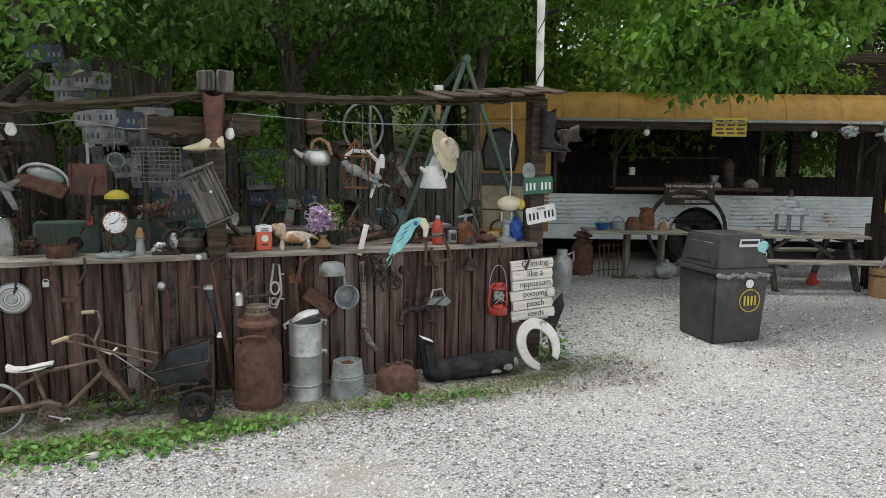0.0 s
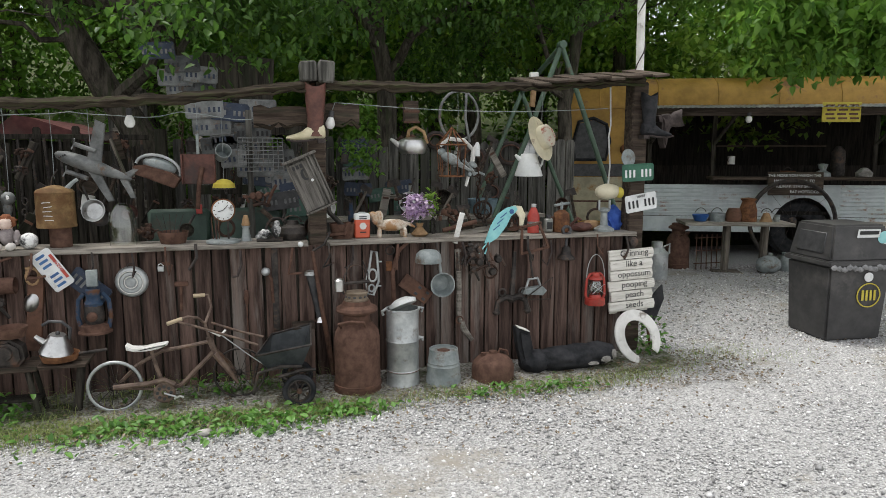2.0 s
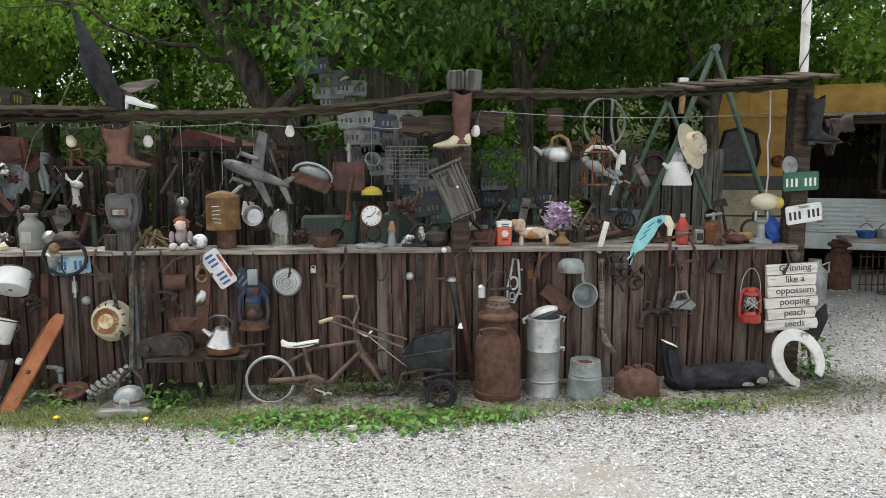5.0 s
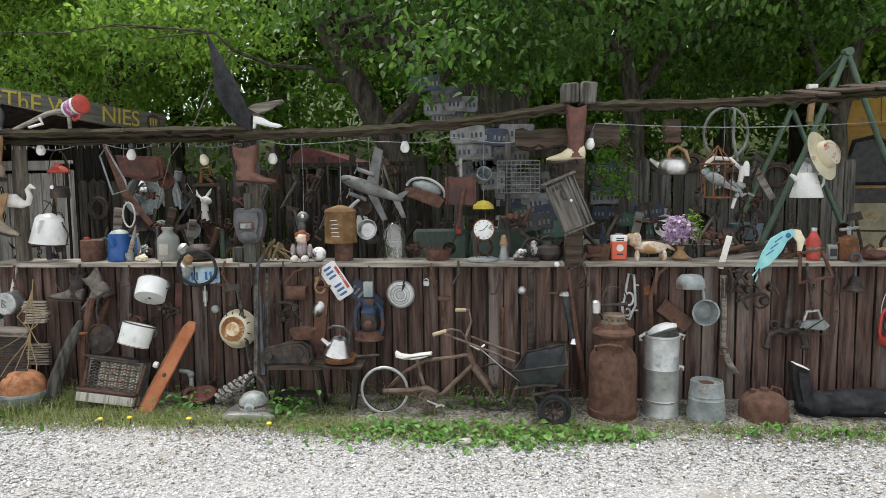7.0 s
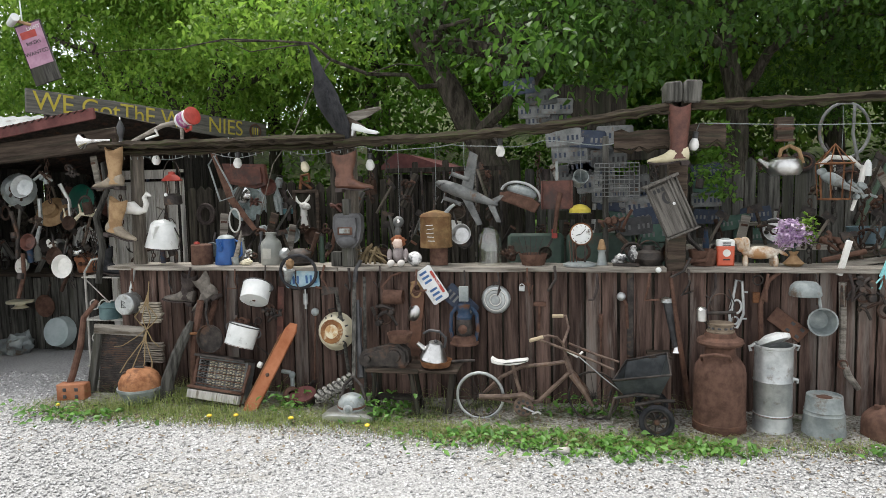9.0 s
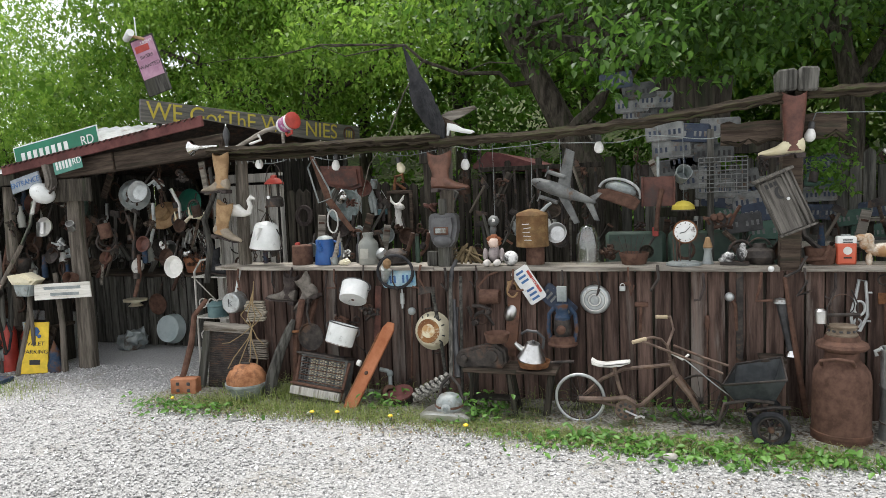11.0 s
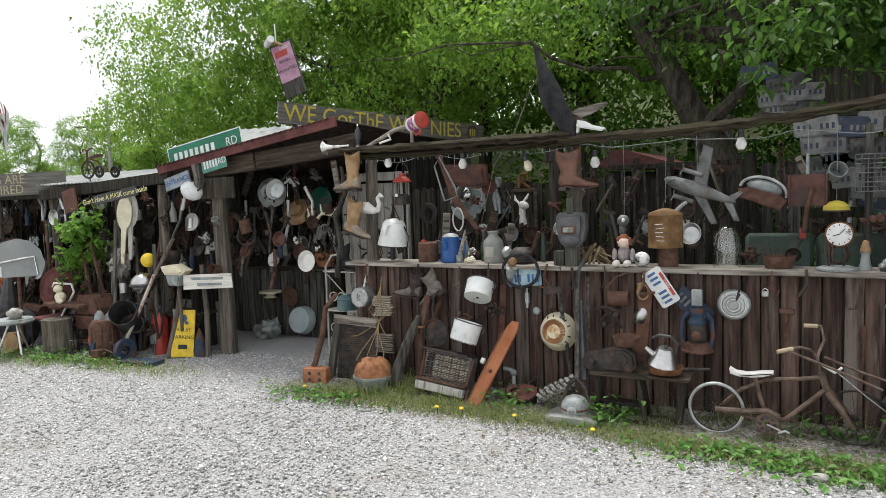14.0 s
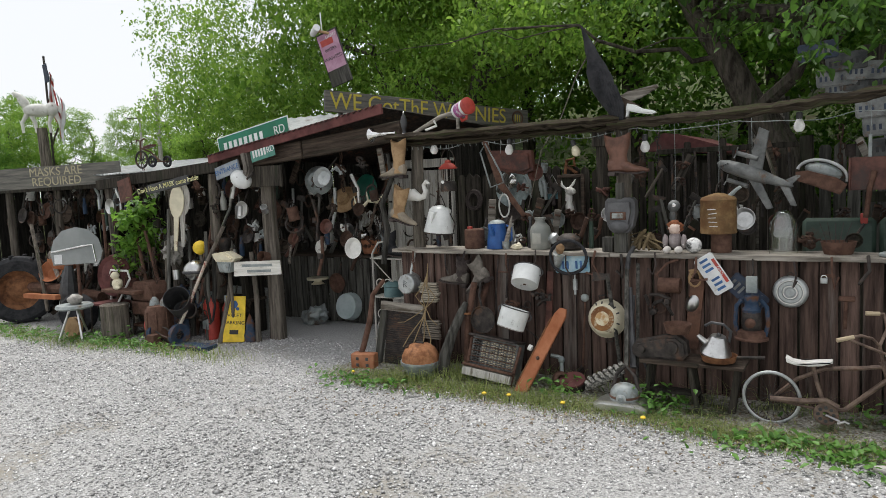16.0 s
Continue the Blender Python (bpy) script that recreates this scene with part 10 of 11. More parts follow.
# ---------------------------------------------------------------- porch and junk shed contents
make("etagere", "white wrought-iron corner shelf stand with scrolls", "shelf stand", (-4.12, 0.1, 0), [
    ("upright", "T", [([(-0.2, 0, 0), (-0.2, 0, 1.05), (-0.12, 0, 1.16), (0.0, 0, 1.18)], 0.011)], white_board), ("upright", "T", [([(0.2, 0, 0), (0.2, 0, 1.1)], 0.011)], white_board), ("shelf", "B", [((0, 0.06, 0.16), (0.42, 0.2, 0.014))], white_board), ("shelf", "B", [((0, 0.06, 0.6), (0.42, 0.2, 0.014))], white_board), ("shelf", "B", [((0, 0.06, 1.0), (0.42, 0.2, 0.014))], white_board),
    ("scroll", "T", [(ring((-0.12 + 0.1 * (k % 3), 0, 0.3 + 0.12 * (k // 3) + (0.2 if k > 5 else 0)), 0.045, 12), 0.006) for k in range(9)], white_board), ("brace", "T", [([(-0.2, 0, 0.17), (0.2, 0, 0.58)], 0.006), ([(-0.2, 0, 0.98), (0.2, 0, 0.62)], 0.006)], white_board)])
make("teal_pot", "small dull teal lidded pot on the iron stand", "pot", (-4.1, 0.14, 0.608), [("pot", "L", [(0, 0), (0.1, 0), (0.1, 0.1), (0.11, 0.11), (0.06, 0.15), (0, 0.16)], surface("dull_teal", (0.06, 0.12, 0.13), (0.12, 0.2, 0.2), 0.5))])
boot("black rubber boot standing on the iron stand", (-4.08, 0.1, 1.01), black_rubber, black_rubber, 0.26, 1)
make("zinc_tub", "round pale galvanised tub hung on the back counter", "tub", (-5.57, 1.2, 0.22, 80, 0, 0), [("tub", "L", [(0, 0.1), (0.15, 0.1), (0.17, 0.0), (0.18, 0.0), (0.16, 0.11), (0, 0.11)], surface("pale_zinc", (0.34, 0.42, 0.42), (0.48, 0.55, 0.55), 0.6, 0.2, 6, 0.1)), ("hanger", "T", [(arc((0, 0.18, 0.02), 0.03, -30, 210, 8, "xy"), 0.006)], iron)])
make("hung_skillet", "brown cast skillet hung on the back counter", "skillet", (-5.75, 1.2, 0.52, 90, 10, 0), [("pan", "L", cup(0.1, 0.13, 0.04), rust), ("handle", "T", [([(0, 0.12, 0.02), (0.02, 0.28, 0.01)], 0.013)], iron)])
make("cake_stand", "cream footed dish on a bracket", "dish", (-6.05, 1.13, 0.5), [("dish", "L", [(0, 0), (0.09, 0), (0.05, 0.03), (0.05, 0.05), (0.14, 0.06), (0.14, 0.085), (0, 0.085)], cream), ("bracket", "B", [((0, 0.06, -0.02), (0.1, 0.14, 0.02))], grey_board)])
make("burlap_sack", "grey-green sack slumped on the ground", "sack", (-6.0, 1.0, 0), [("sack", "S", [((0, 0, 0.1), (0.2, 0.12, 0.12), 0.5, 3, 6, (0, -20, 0))], dull_zinc)])
make("terracotta_pot", "terracotta pot holding a wire whisk on the back counter", "pot", (-5.35, 1.4, 0.883), [("pot", "L", [(0, 0), (0.1, 0), (0.13, 0.14), (0.14, 0.14), (0.14, 0.18), (0, 0.16)], terracotta)])
make("wire_cage_ball", "round wire whisk cage with a bright kettle", "cage", (-5.3, 1.35, 1.07), [("wire", "T", [(ring((0, 0, 0.16), 0.15, 16, "xz", 0.17), 0.005)] + [([(0.15 * math.cos(k * 0.63), 0.08 * math.sin(k * 0.63), 0.16), (0.06 * math.cos(k * 0.63), 0.04 * math.sin(k * 0.63), 0.32), (0, 0, 0.36)], 0.005) for k in range(10)], string_white), ("kettle", "S", [((-0.12, -0.02, 0.05), (0.09, 0.08, 0.07))], chrome)])
make("hung_basin", "grey enamel basin hung on the porch wall", "basin", (-5.4, 0.55, 1.83, 85, 0, 25), [("basin", "L", [(0, 0.08), (0.1, 0.08), (0.15, 0.02), (0.17, 0.0), (0.16, 0.0), (0.09, 0.07), (0, 0.07)], dull_zinc)])
make("green_pan", "dark green enamel lid hung on the porch wall", "pan lid", (-5.3, 1.3, 1.72, 85, 0, 0), [("disc", "L", [(0, 0.03), (0.14, 0.02), (0.17, 0.0), (0, 0)], surface("green_enamel", (0.01, 0.12, 0.08), (0.02, 0.18, 0.12), 0.4))])
make("copper_mould", "small scalloped copper mould on the wall", "mould", (-4.9, 1.2, 1.9, 85, 0, 0), [("mould", "L", [(0, 0.05), (0.06, 0.05), (0.1, 0.0), (0, 0)], rust_light)])
make("straw_sun_hat", "tan felt hat hung on the porch wall", "hat", (-5.25, 0.8, 1.6, 60, 20, 0), [("brim", "L", [(0.08, 0), (0.17, -0.02), (0.17, -0.01), (0.08, 0.01)], leather_tan), ("crown", "L", [(0.085, 0), (0.08, 0.08), (0, 0.1)], leather_tan)])
make("antlers", "pale branched antlers hung at the porch corner", "antlers", (-4.75, 0.5, 1.5), [("antler", "T", [([(0, 0, 0), (0.1, 0, 0.08), (0.22, 0, 0.06), (0.3, 0, 0.14)], [0.02, 0.018, 0.014, 0.006]), ([(0.1, 0, 0.08), (0.08, 0, 0.18)], [0.014, 0.005]), ([(0.2, 0, 0.06), (0.2, 0, 0.17)], [0.013, 0.005]), ([(0, 0, 0), (-0.08, 0, 0.05), (-0.1, 0, 0.14)], [0.018, 0.012, 0.005])], cream)])
make("driftwood_branch", "long pale twisted branch along the end post", "branch", (-4.02, 0.05, 0.95), [("branch", "T", [([(-0.12, 0, 0), (-0.05, 0, 0.35), (-0.1, 0, 0.6), (0.03, 0, 0.85), (0.0, 0, 1.1)], [0.03, 0.032, 0.028, 0.025, 0.016])], grey_board)])
make("white_kettle", "white enamel dipper hung at the beam end", "kettle", (-6.08, 0.0, 1.88, 20, 30, 0), [("body", "S", [((0, 0, 0), (0.14, 0.11, 0.1), 0.05)], enamel), ("handle", "T", [([(0.1, 0, 0.06), (0.2, 0, 0.2)], 0.012)], iron)])
make("old_boot_pair", "pair of grey leather boots hung from the eave", "boots", (-5.98, 0.0, 1.98), [("boot", "P", [([(-0.06, 0.2), (0.04, 0.22), (0.08, 0.0), (0.04, -0.08), (-0.03, -0.05), (-0.02, 0.05)], -0.05, 0.05, 0.02)], bpy.data.materials["grey_leather"])])
make("tin_mug", "bright tin mug nailed to the porch post", "mug", (-5.8, 0.07, 1.5, 40, 30, 0), [("mug", "L", cup(0.04, 0.042, 0.09), aluminium), ("handle", "T", [(arc((0.042, 0, 0.045), 0.025, -90, 90, 8), 0.005)], aluminium)])
make("log_stub", "short rusty pipe stub nailed on the post", "pipe", (-5.8, 0.05, 0.98, 75, 0, 0), [("pipe", "L", cup(0.06, 0.06, 0.1), rust)])
make("fire_extinguisher", "faded red fire extinguisher with a black hose", "extinguisher", (-6.62, -0.12, 0), [("bottle", "L", [(0, 0), (0.09, 0), (0.092, 0.42), (0.06, 0.5), (0.03, 0.52), (0, 0.52)], red_enamel), ("valve", "B", [((0, 0, 0.545), (0.09, 0.04, 0.05))], dull_zinc), ("label_panel", "B", [((-0.01, -0.09, 0.2), (0.1, 0.01, 0.14))], dull_zinc), ("hose", "T", [([(0.05, -0.02, 0.53), (0.13, -0.05, 0.42), (0.1, -0.07, 0.25), (0.06, -0.09, 0.2)], 0.013)], black_rubber)])
make("fire_extinguisher", "second red extinguisher behind the first one", "extinguisher", (-6.48, 0.05, 0), [("bottle", "L", [(0, 0), (0.1, 0), (0.1, 0.36), (0.06, 0.44), (0, 0.46)], red_enamel), ("valve", "L", [(0, 0.45), (0.02, 0.45), (0.02, 0.5), (0, 0.5)], iron)])
make("metal_detector_poles", "rust-red and pale poles leaning over the junk", "poles", (-6.95, -0.45, 0), [("pole", "T", [([(0, 0, 0.03), (0.32, 0.2, 0.75), (0.62, 0.36, 1.35)], 0.022)], log_wood), ("pole", "T", [([(0.1, -0.02, 0.1), (0.3, 0.1, 0.55), (0.46, 0.2, 0.95)], 0.018)], surface("flaking_paint", (0.5, 0.45, 0.38), (0.66, 0.6, 0.5), 0.8, 0, 9, 0.2, (1, 1, 1), (0.25, 0.06, 0.04), 0.5, 9))])
make("reel_mower", "teal push reel mower with curved blades", "lawn mower", (-6.9, -0.55, 0.0), [("wheel", "L", ([(0.05, -0.02), (0.13, -0.03), (0.13, 0.03), (0.05, 0.02)], pose(-0.18, 0, 0.13, 0, 90, 0)), rusty_blue), ("wheel", "L", ([(0.05, -0.02), (0.13, -0.03), (0.13, 0.03), (0.05, 0.02)], pose(0.22, 0, 0.13, 0, 90, 0)), rusty_blue), ("blade", "T", [([(-0.17, 0.08 * math.cos(k), 0.13 + 0.08 * math.sin(k)), (0.02, 0.08 * math.cos(k + 0.7), 0.13 + 0.08 * math.sin(k + 0.7)), (0.21, 0.08 * math.cos(k + 1.4), 0.13 + 0.08 * math.sin(k + 1.4))], 0.01) for k in (0, 1.25, 2.5, 3.75, 5)], iron), ("skid", "B", [((0.5, -0.02, 0.025), (0.5, 0.2, 0.05), (0, 0, 8))], rusty_blue), ("red_hub", "L", ([(0, 0), (0.11, 0), (0.1, 0.03), (0, 0.04)], pose(-0.22, -0.02, 0.22, 80, 0, 20)), red_enamel)])
can2 = make("barrel_can", "dark rusty ribbed barrel can with a domed lid", "can", (-7.1, -0.5, 0), [("body", "L", [(0, 0), (0.17, 0), (0.16, 0.05), (0.15, 0.38), (0.12, 0.44), (0, 0.45)], rust), ("knob", "L", ([(0, 0), (0.06, 0), (0.05, 0.06), (0.02, 0.1), (0, 0.1)], pose(-0.06, 0, 0.44)), dull_zinc), ("knob", "L", ([(0, 0), (0.06, 0), (0.05, 0.07), (0.02, 0.11), (0, 0.11)], pose(0.08, 0.04, 0.43)), dull_zinc), ("rib", "T", [([(0.165 * math.cos(k * 0.785), 0.165 * math.sin(k * 0.785), 0.02), (0.152 * math.cos(k * 0.785), 0.152 * math.sin(k * 0.785), 0.38)], 0.01) for k in range(8)], rust), ("foot_block", "B", [((0.12, -0.17, 0.07), (0.12, 0.1, 0.14))], rust)])
make("barbecue", "rusty brown cart barbecue with a hooded lid", "barbecue", (-7.55, -0.25, 0), [("hood", "P", [([(-0.22, 0.45), (-0.25, 0.55), (-0.18, 0.68), (0.15, 0.68), (0.24, 0.55), (0.22, 0.45)], -0.15, 0.15, 0.03)], rust), ("box", "B", [((0, 0, 0.36), (0.46, 0.3, 0.16))], rust), ("shelf", "B", [((0, 0, 0.14), (0.46, 0.3, 0.03))], rust), ("leg", "T", [([(-0.22, -0.14, 0), (-0.22, -0.14, 0.45)], 0.015)], iron), ("leg", "T", [([(0.22, -0.14, 0), (0.22, -0.14, 0.45)], 0.015)], iron)])
make("wood_stump", "short grey log stump on end", "stump", (-7.82, -0.6, 0), [("log", "L", [(0, 0), (0.19, 0), (0.165, 0.08), (0.16, 0.4), (0.168, 0.43), (0.15, 0.435), (0, 0.43)], log_wood)])
st2 = make("round_stool", "round grey stool with splayed chrome legs", "stool", (-8.25, -0.85, 0), [("seat", "L", [(0, 0.4), (0.2, 0.4), (0.215, 0.42), (0.2, 0.45), (0, 0.455)], dull_zinc), ("leg", "T", [([(0.05, 0, 0.4), (0.2, -0.05, 0)], 0.014)], aluminium), ("leg", "T", [([(-0.05, -0.03, 0.4), (-0.12, -0.17, 0)], 0.014)], aluminium), ("leg", "T", [([(-0.03, 0.05, 0.4), (-0.08, 0.2, 0)], 0.014)], aluminium)])
make("round_stone", "round grey field stone on the stool", "stone", (-8.22, -0.85, 0.452), [("stone", "S", [((0, 0, 0.06), (0.1, 0.08, 0.065), 0.2)], stone_grey)])
make("tin_planter", "small round log slice under the stool", "log slice", (-8.45, -0.75, 0), [("slice", "L", ([(0, 0), (0.13, 0), (0.13, 0.06), (0, 0.06)], pose(0, 0, 0.13, 85, 0, 10)), leather_tan)])
make("wire_chair", "old metal patio chair with a scrolled wire back", "chair", (-8.15, -0.3, 0), [("back_frame", "T", [([(-0.2, 0, 0.4), (-0.2, 0, 0.72), (-0.15, 0, 0.8), (0.2, 0, 0.8), (0.24, 0, 0.7), (0.1, -0.1, 0.4)], 0.014)], white_paint), ("back_scroll", "T", [(ring((-0.12 + 0.09 * k, 0, 0.62), 0.035, 12, "xz", 0.09), 0.007) for k in range(4)], rust), ("seat", "B", [((0, -0.12, 0.4), (0.42, 0.36, 0.03))], red_roof), ("leg", "T", [([(-0.2, -0.3, 0), (-0.2, -0.28, 0.4)], 0.014)], iron), ("leg", "T", [([(0.2, -0.3, 0), (0.2, -0.28, 0.4)], 0.014)], iron)])
bm = bmesh.new()
blob(bm, (0, 0, 0.06), (0.07, 0.06, 0.07), 0.1), blob(bm, (-0.02, -0.01, 0.16), (0.055, 0.05, 0.05), 0.1), blob(bm, (0.06, -0.05, 0.02), (0.06, 0.03, 0.03), 0.1)
tagged(part("yellow_doll", bm, cream, None), "small pale yellow plastic doll sitting on junk", "doll").matrix_basis = pose(-7.95, -0.45, 0.6)
make("scrap_table", "rusty iron plough table under the dolls", "table", (-7.95, -0.35, 0), [("top", "B", [((0.1, 0, 0.57), (0.7, 0.35, 0.04))], rust), ("leg", "T", [([(-0.2, 0, 0), (-0.15, 0, 0.55)], 0.02)], rust), ("leg", "T", [([(0.4, 0, 0), (0.35, 0, 0.55)], 0.02)], rust)])
# old motor-cycle windscreen
ws = thing("windscreen", "large cloudy motorcycle windscreen with chrome struts", "windscreen", -8.62, -0.55, 0.9, -10, 0, 52)
ws.scale = (0.72, 0.72, 0.85)
part("screen", prism(bmesh.new(), [(-0.38, 0), (-0.42, 0.18), (-0.36, 0.38), (-0.22, 0.52), (0, 0.57), (0.22, 0.52), (0.36, 0.38), (0.42, 0.18), (0.36, 0)], -0.006, 0.006, 0.004), surface("cloudy_acrylic", (0.42, 0.45, 0.44), (0.56, 0.59, 0.57), 0.25, 0, 2, 0.02), ws)
bpy.data.materials["cloudy_acrylic"].node_tree.nodes["Principled BSDF"].inputs["Transmission Weight"].default_value = 0.55
tubes_part("strut", [([(-0.4, -0.02, 0.2), (0.1, -0.03, 0.27), (0.26, -0.03, 0.28), (0.3, -0.02, 0.02)], 0.018)], chrome, ws)
part("number_card", prism(bmesh.new(), [(-0.36, 0.02), (-0.24, 0.02), (-0.24, 0.16), (-0.36, 0.16)], -0.02, -0.012), plate_white, ws)
part("stand", tube(bmesh.new(), [(0, 0.03, 0.02), (0, 0.12, -0.9)], 0.03, 6), rust, ws)
trc = thing("tractor", "old orange tractor parts with a big ribbed tyre", "tractor", -9.95, -0.35, 0)
w = part("rear_tyre", lathe(bmesh.new(), [(0.28, -0.13), (0.42, -0.15), (0.47, -0.12), (0.48, 0), (0.47, 0.12), (0.42, 0.15), (0.28, 0.13)], 32), black_rubber, trc)
w.matrix_basis = pose(-0.35, -0.1, 0.48, 90, 0, 50)
bm = bmesh.new()
for k in range(22):
    a = k * 2 * math.pi / 22
    box(bm, (0.475 * math.cos(a), 0.475 * math.sin(a), 0.07 * (-1) ** k), (0.05, 0.03, 0.15), (0, 0, math.degrees(a)), 0.006)
part("tread", bm, black_rubber, w)
part("wheel_disc", lathe(bmesh.new(), [(0, 0.05), (0.08, 0.05), (0.2, 0.0), (0.29, 0.1), (0.29, 0.13)], 24), rust_light, w, "orange rusty wheel disc")
part("seat_pan", lathe(bmesh.new(), [(0, 0), (0.12, 0.0), (0.2, 0.1), (0.21, 0.12), (0.19, 0.12), (0.11, 0.02), (0, 0.02)], 20, pose(0.6, 0, 0.78, -15)), orange_paint, trc, "orange pressed seat pan")
part("seat_pan", lathe(bmesh.new(), [(0, 0), (0.1, 0.0), (0.17, 0.1), (0.16, 0.1), (0.09, 0.02), (0, 0.02)], 20, pose(0.2, 0.1, 0.7, 60, 0, 30)), orange_paint, trc, "orange pressed seat pan")
part("axle_beam", tube(bmesh.new(), [(-0.3, 0, 0.5), (0.5, 0.05, 0.5), (1.3, 0.1, 0.42)], 0.07, 8), rust, trc)
part("drawbar", prism(bmesh.new(), [(0.2, 0.42), (1.0, 0.44), (1.0, 0.5), (0.2, 0.48)], -0.35, -0.28), orange_paint, trc)
part("lever", tube(bmesh.new(), [(0.3, -0.1, 0.2), (0.1, -0.05, 0.9), (-0.1, 0, 1.4)], 0.025, 8), log_wood, trc)
part("black_coat", tube(bmesh.new(), [(0.9, -0.1, 0.15), (0.88, -0.1, 0.5), (0.85, -0.05, 0.85)], [0.1, 0.12, 0.05], 9), black_plastic, trc, "draped black rag")
w = part("front_wheel", lathe(bmesh.new(), [(0.0, -0.05), (0.14, -0.06), (0.22, -0.08), (0.26, 0), (0.22, 0.08), (0.14, 0.06), (0, 0.05)], 24), black_rubber, trc)
w.matrix_basis = pose(1.25, -0.2, 0.26, 90, 0, 30)
w = part("maroon_disc", lathe(bmesh.new(), [(0, 0.06), (0.16, 0.05), (0.21, 0.03), (0.26, 0.05), (0.28, 0), (0, 0)], 24), red_roof, trc, "round maroon disc in a black ring")
w.matrix_basis = pose(1.65, 0.1, 0.72, 85, 0, 10)
# big leafy plant before the shed
pt = thing("leafy_bush", "bright green young box-elder bush in the junk", "bush", -7.9, -0.15, 0)
rp = np.random.default_rng(9)
for k in range(5):
    part("stem", tube(bmesh.new(), crooked((0.02 * k, 0, 0), (-0.3 + 0.16 * k, 0.05, 1.4), 5, 0.03, rp), [0.014, 0.012, 0.01, 0.008, 0.006, 0.004], 5), bark, pt)
v, f = leaf_mesh(spray([(0, 0, 1.35, 0.32, 0.22, 0.3), (-0.1, 0, 1.05, 0.32, 0.22, 0.25), (0.12, 0, 1.6, 0.22, 0.16, 0.15)], 800, rp, 9, 0.1), 0.1, 0.5, rp)
mesh_stuff("leaves", v, f, leaf_mid, "", "", pt)
make("snowshoes", "pair of long pale oval paddles hung from the eave", "paddles", (-7.15, -0.12, 1.35, 0, 6, 30), [("paddle", "P", [([(0.09 * math.cos(a), 0.3 + 0.2 * math.sin(a)) for a in np.linspace(-1.2, 4.34, 18)] + [(-0.02, -0.3), (0.02, -0.3)], -0.01, 0.01, 0.004)], cream), ("paddle", "P", [([(0.06 + 0.09 * math.cos(a), 0.33 + 0.2 * math.sin(a)) for a in np.linspace(-1.2, 4.34, 18)] + [(0.06, -0.25), (0.1, -0.25)], 0.02, 0.04, 0.004)], white_board)])
make("yellow_float", "small yellow plastic float ball on a stick", "ball", (-6.7, -0.15, 1.1), [("ball", "S", [((0, 0, 0), (0.085, 0.085, 0.085))], yellow_paint_b), ("stick", "T", [([(0, 0, -0.05), (0.02, 0.03, -0.45)], 0.018)], log_wood)])
make("old_helmet", "scuffed silver motorcycle helmet in the junk heap", "helmet", (-6.75, -0.2, 0.84), [("shell", "S", [((0, 0, 0), (0.13, 0.14, 0.12), 0.05, 3)], aluminium), ("visor_band", "T", [(arc((0, 0, -0.02), 0.135, 150, 390, 12, "xy"), 0.02)], black_plastic)])
make("boat_lamp", "pale boat-shaped lamp shade on a pole", "lamp shade", (-6.2, -0.18, 1.0), [("shade", "P", [([(-0.2, 0.04), (-0.14, -0.05), (0.13, -0.05), (0.2, 0.0), (0.02, 0.07)], -0.08, 0.08, 0.025)], cream), ("lower_shell", "P", [([(-0.12, -0.05), (-0.08, -0.17), (0.08, -0.17), (0.12, -0.05)], -0.07, 0.07, 0.015)], dull_zinc), ("pole", "T", [([(0, 0.02, -0.15), (-0.03, 0.05, -1.0)], 0.02)], log_wood)])
make("black_funnel", "large black stove-pipe elbow in the junk heap", "stove pipe", (-6.95, -0.25, 0.35, 60, 0, 40), [("pipe", "L", cup(0.13, 0.15, 0.4), black_plastic)])
make("grey_chute", "grey curved sheet-metal chute in the junk heap", "chute", (-7.1, -0.15, 0.4, 40, 20, 20), [("chute", "P", [([(-0.2, 0), (-0.15, -0.1), (0.15, -0.1), (0.2, 0), (0.17, 0), (0.13, -0.08), (-0.13, -0.08), (-0.17, 0)], -0.25, 0.25, 0.004)], rusty_blue)])
make("rag_bundle", "chalky white rag bundle hung on a stake", "bundle", (-7.35, -0.05, 0.95), [("rag", "S", [((0, 0, 0.1), (0.14, 0.1, 0.16), 0.7, 3, 9)], stone_grey), ("stake", "T", [([(0, 0, 0), (0, 0, -0.95)], 0.03)], log_wood)])
make("garden_gnome", "small faded blue plaster ornament by the post", "ornament", (-6.05, -0.05, 0), [("figure", "L", [(0, 0), (0.07, 0), (0.08, 0.08), (0.05, 0.16), (0.055, 0.2), (0.03, 0.26), (0, 0.34)], rusty_blue)])
# roof ornaments
trk = thing("tricycle", "rusty child's tricycle standing on the shed roof", "tricycle", -8.1, 0.25, 2.1)
trk.scale = (0.8, 0.8, 0.72)
spoked_wheel(trk, "wheel", (-0.2, 0, 0.17), 0.17, iron, iron, 10, 0.016, 0.008)
for y in (-0.14, 0.14):
    spoked_wheel(trk, "wheel", (0.28, y, 0.11), 0.11, black_rubber, iron, 8, 0.02, 0.008)
tubes_part("tube_frame", [([(-0.22, 0, 0.17), (-0.2, 0, 0.45), (-0.19, 0, 0.52)], 0.016), ([(-0.19, 0, 0.38), (0.05, 0, 0.3), (0.28, 0, 0.12)], 0.016), ([(0.28, -0.14, 0.11), (0.28, 0.14, 0.11)], 0.012), ([(-0.38, 0.05, 0.5), (-0.3, 0, 0.54), (-0.19, 0, 0.51), (-0.08, 0, 0.55), (0.02, -0.05, 0.53)], 0.012)], rust, trk)
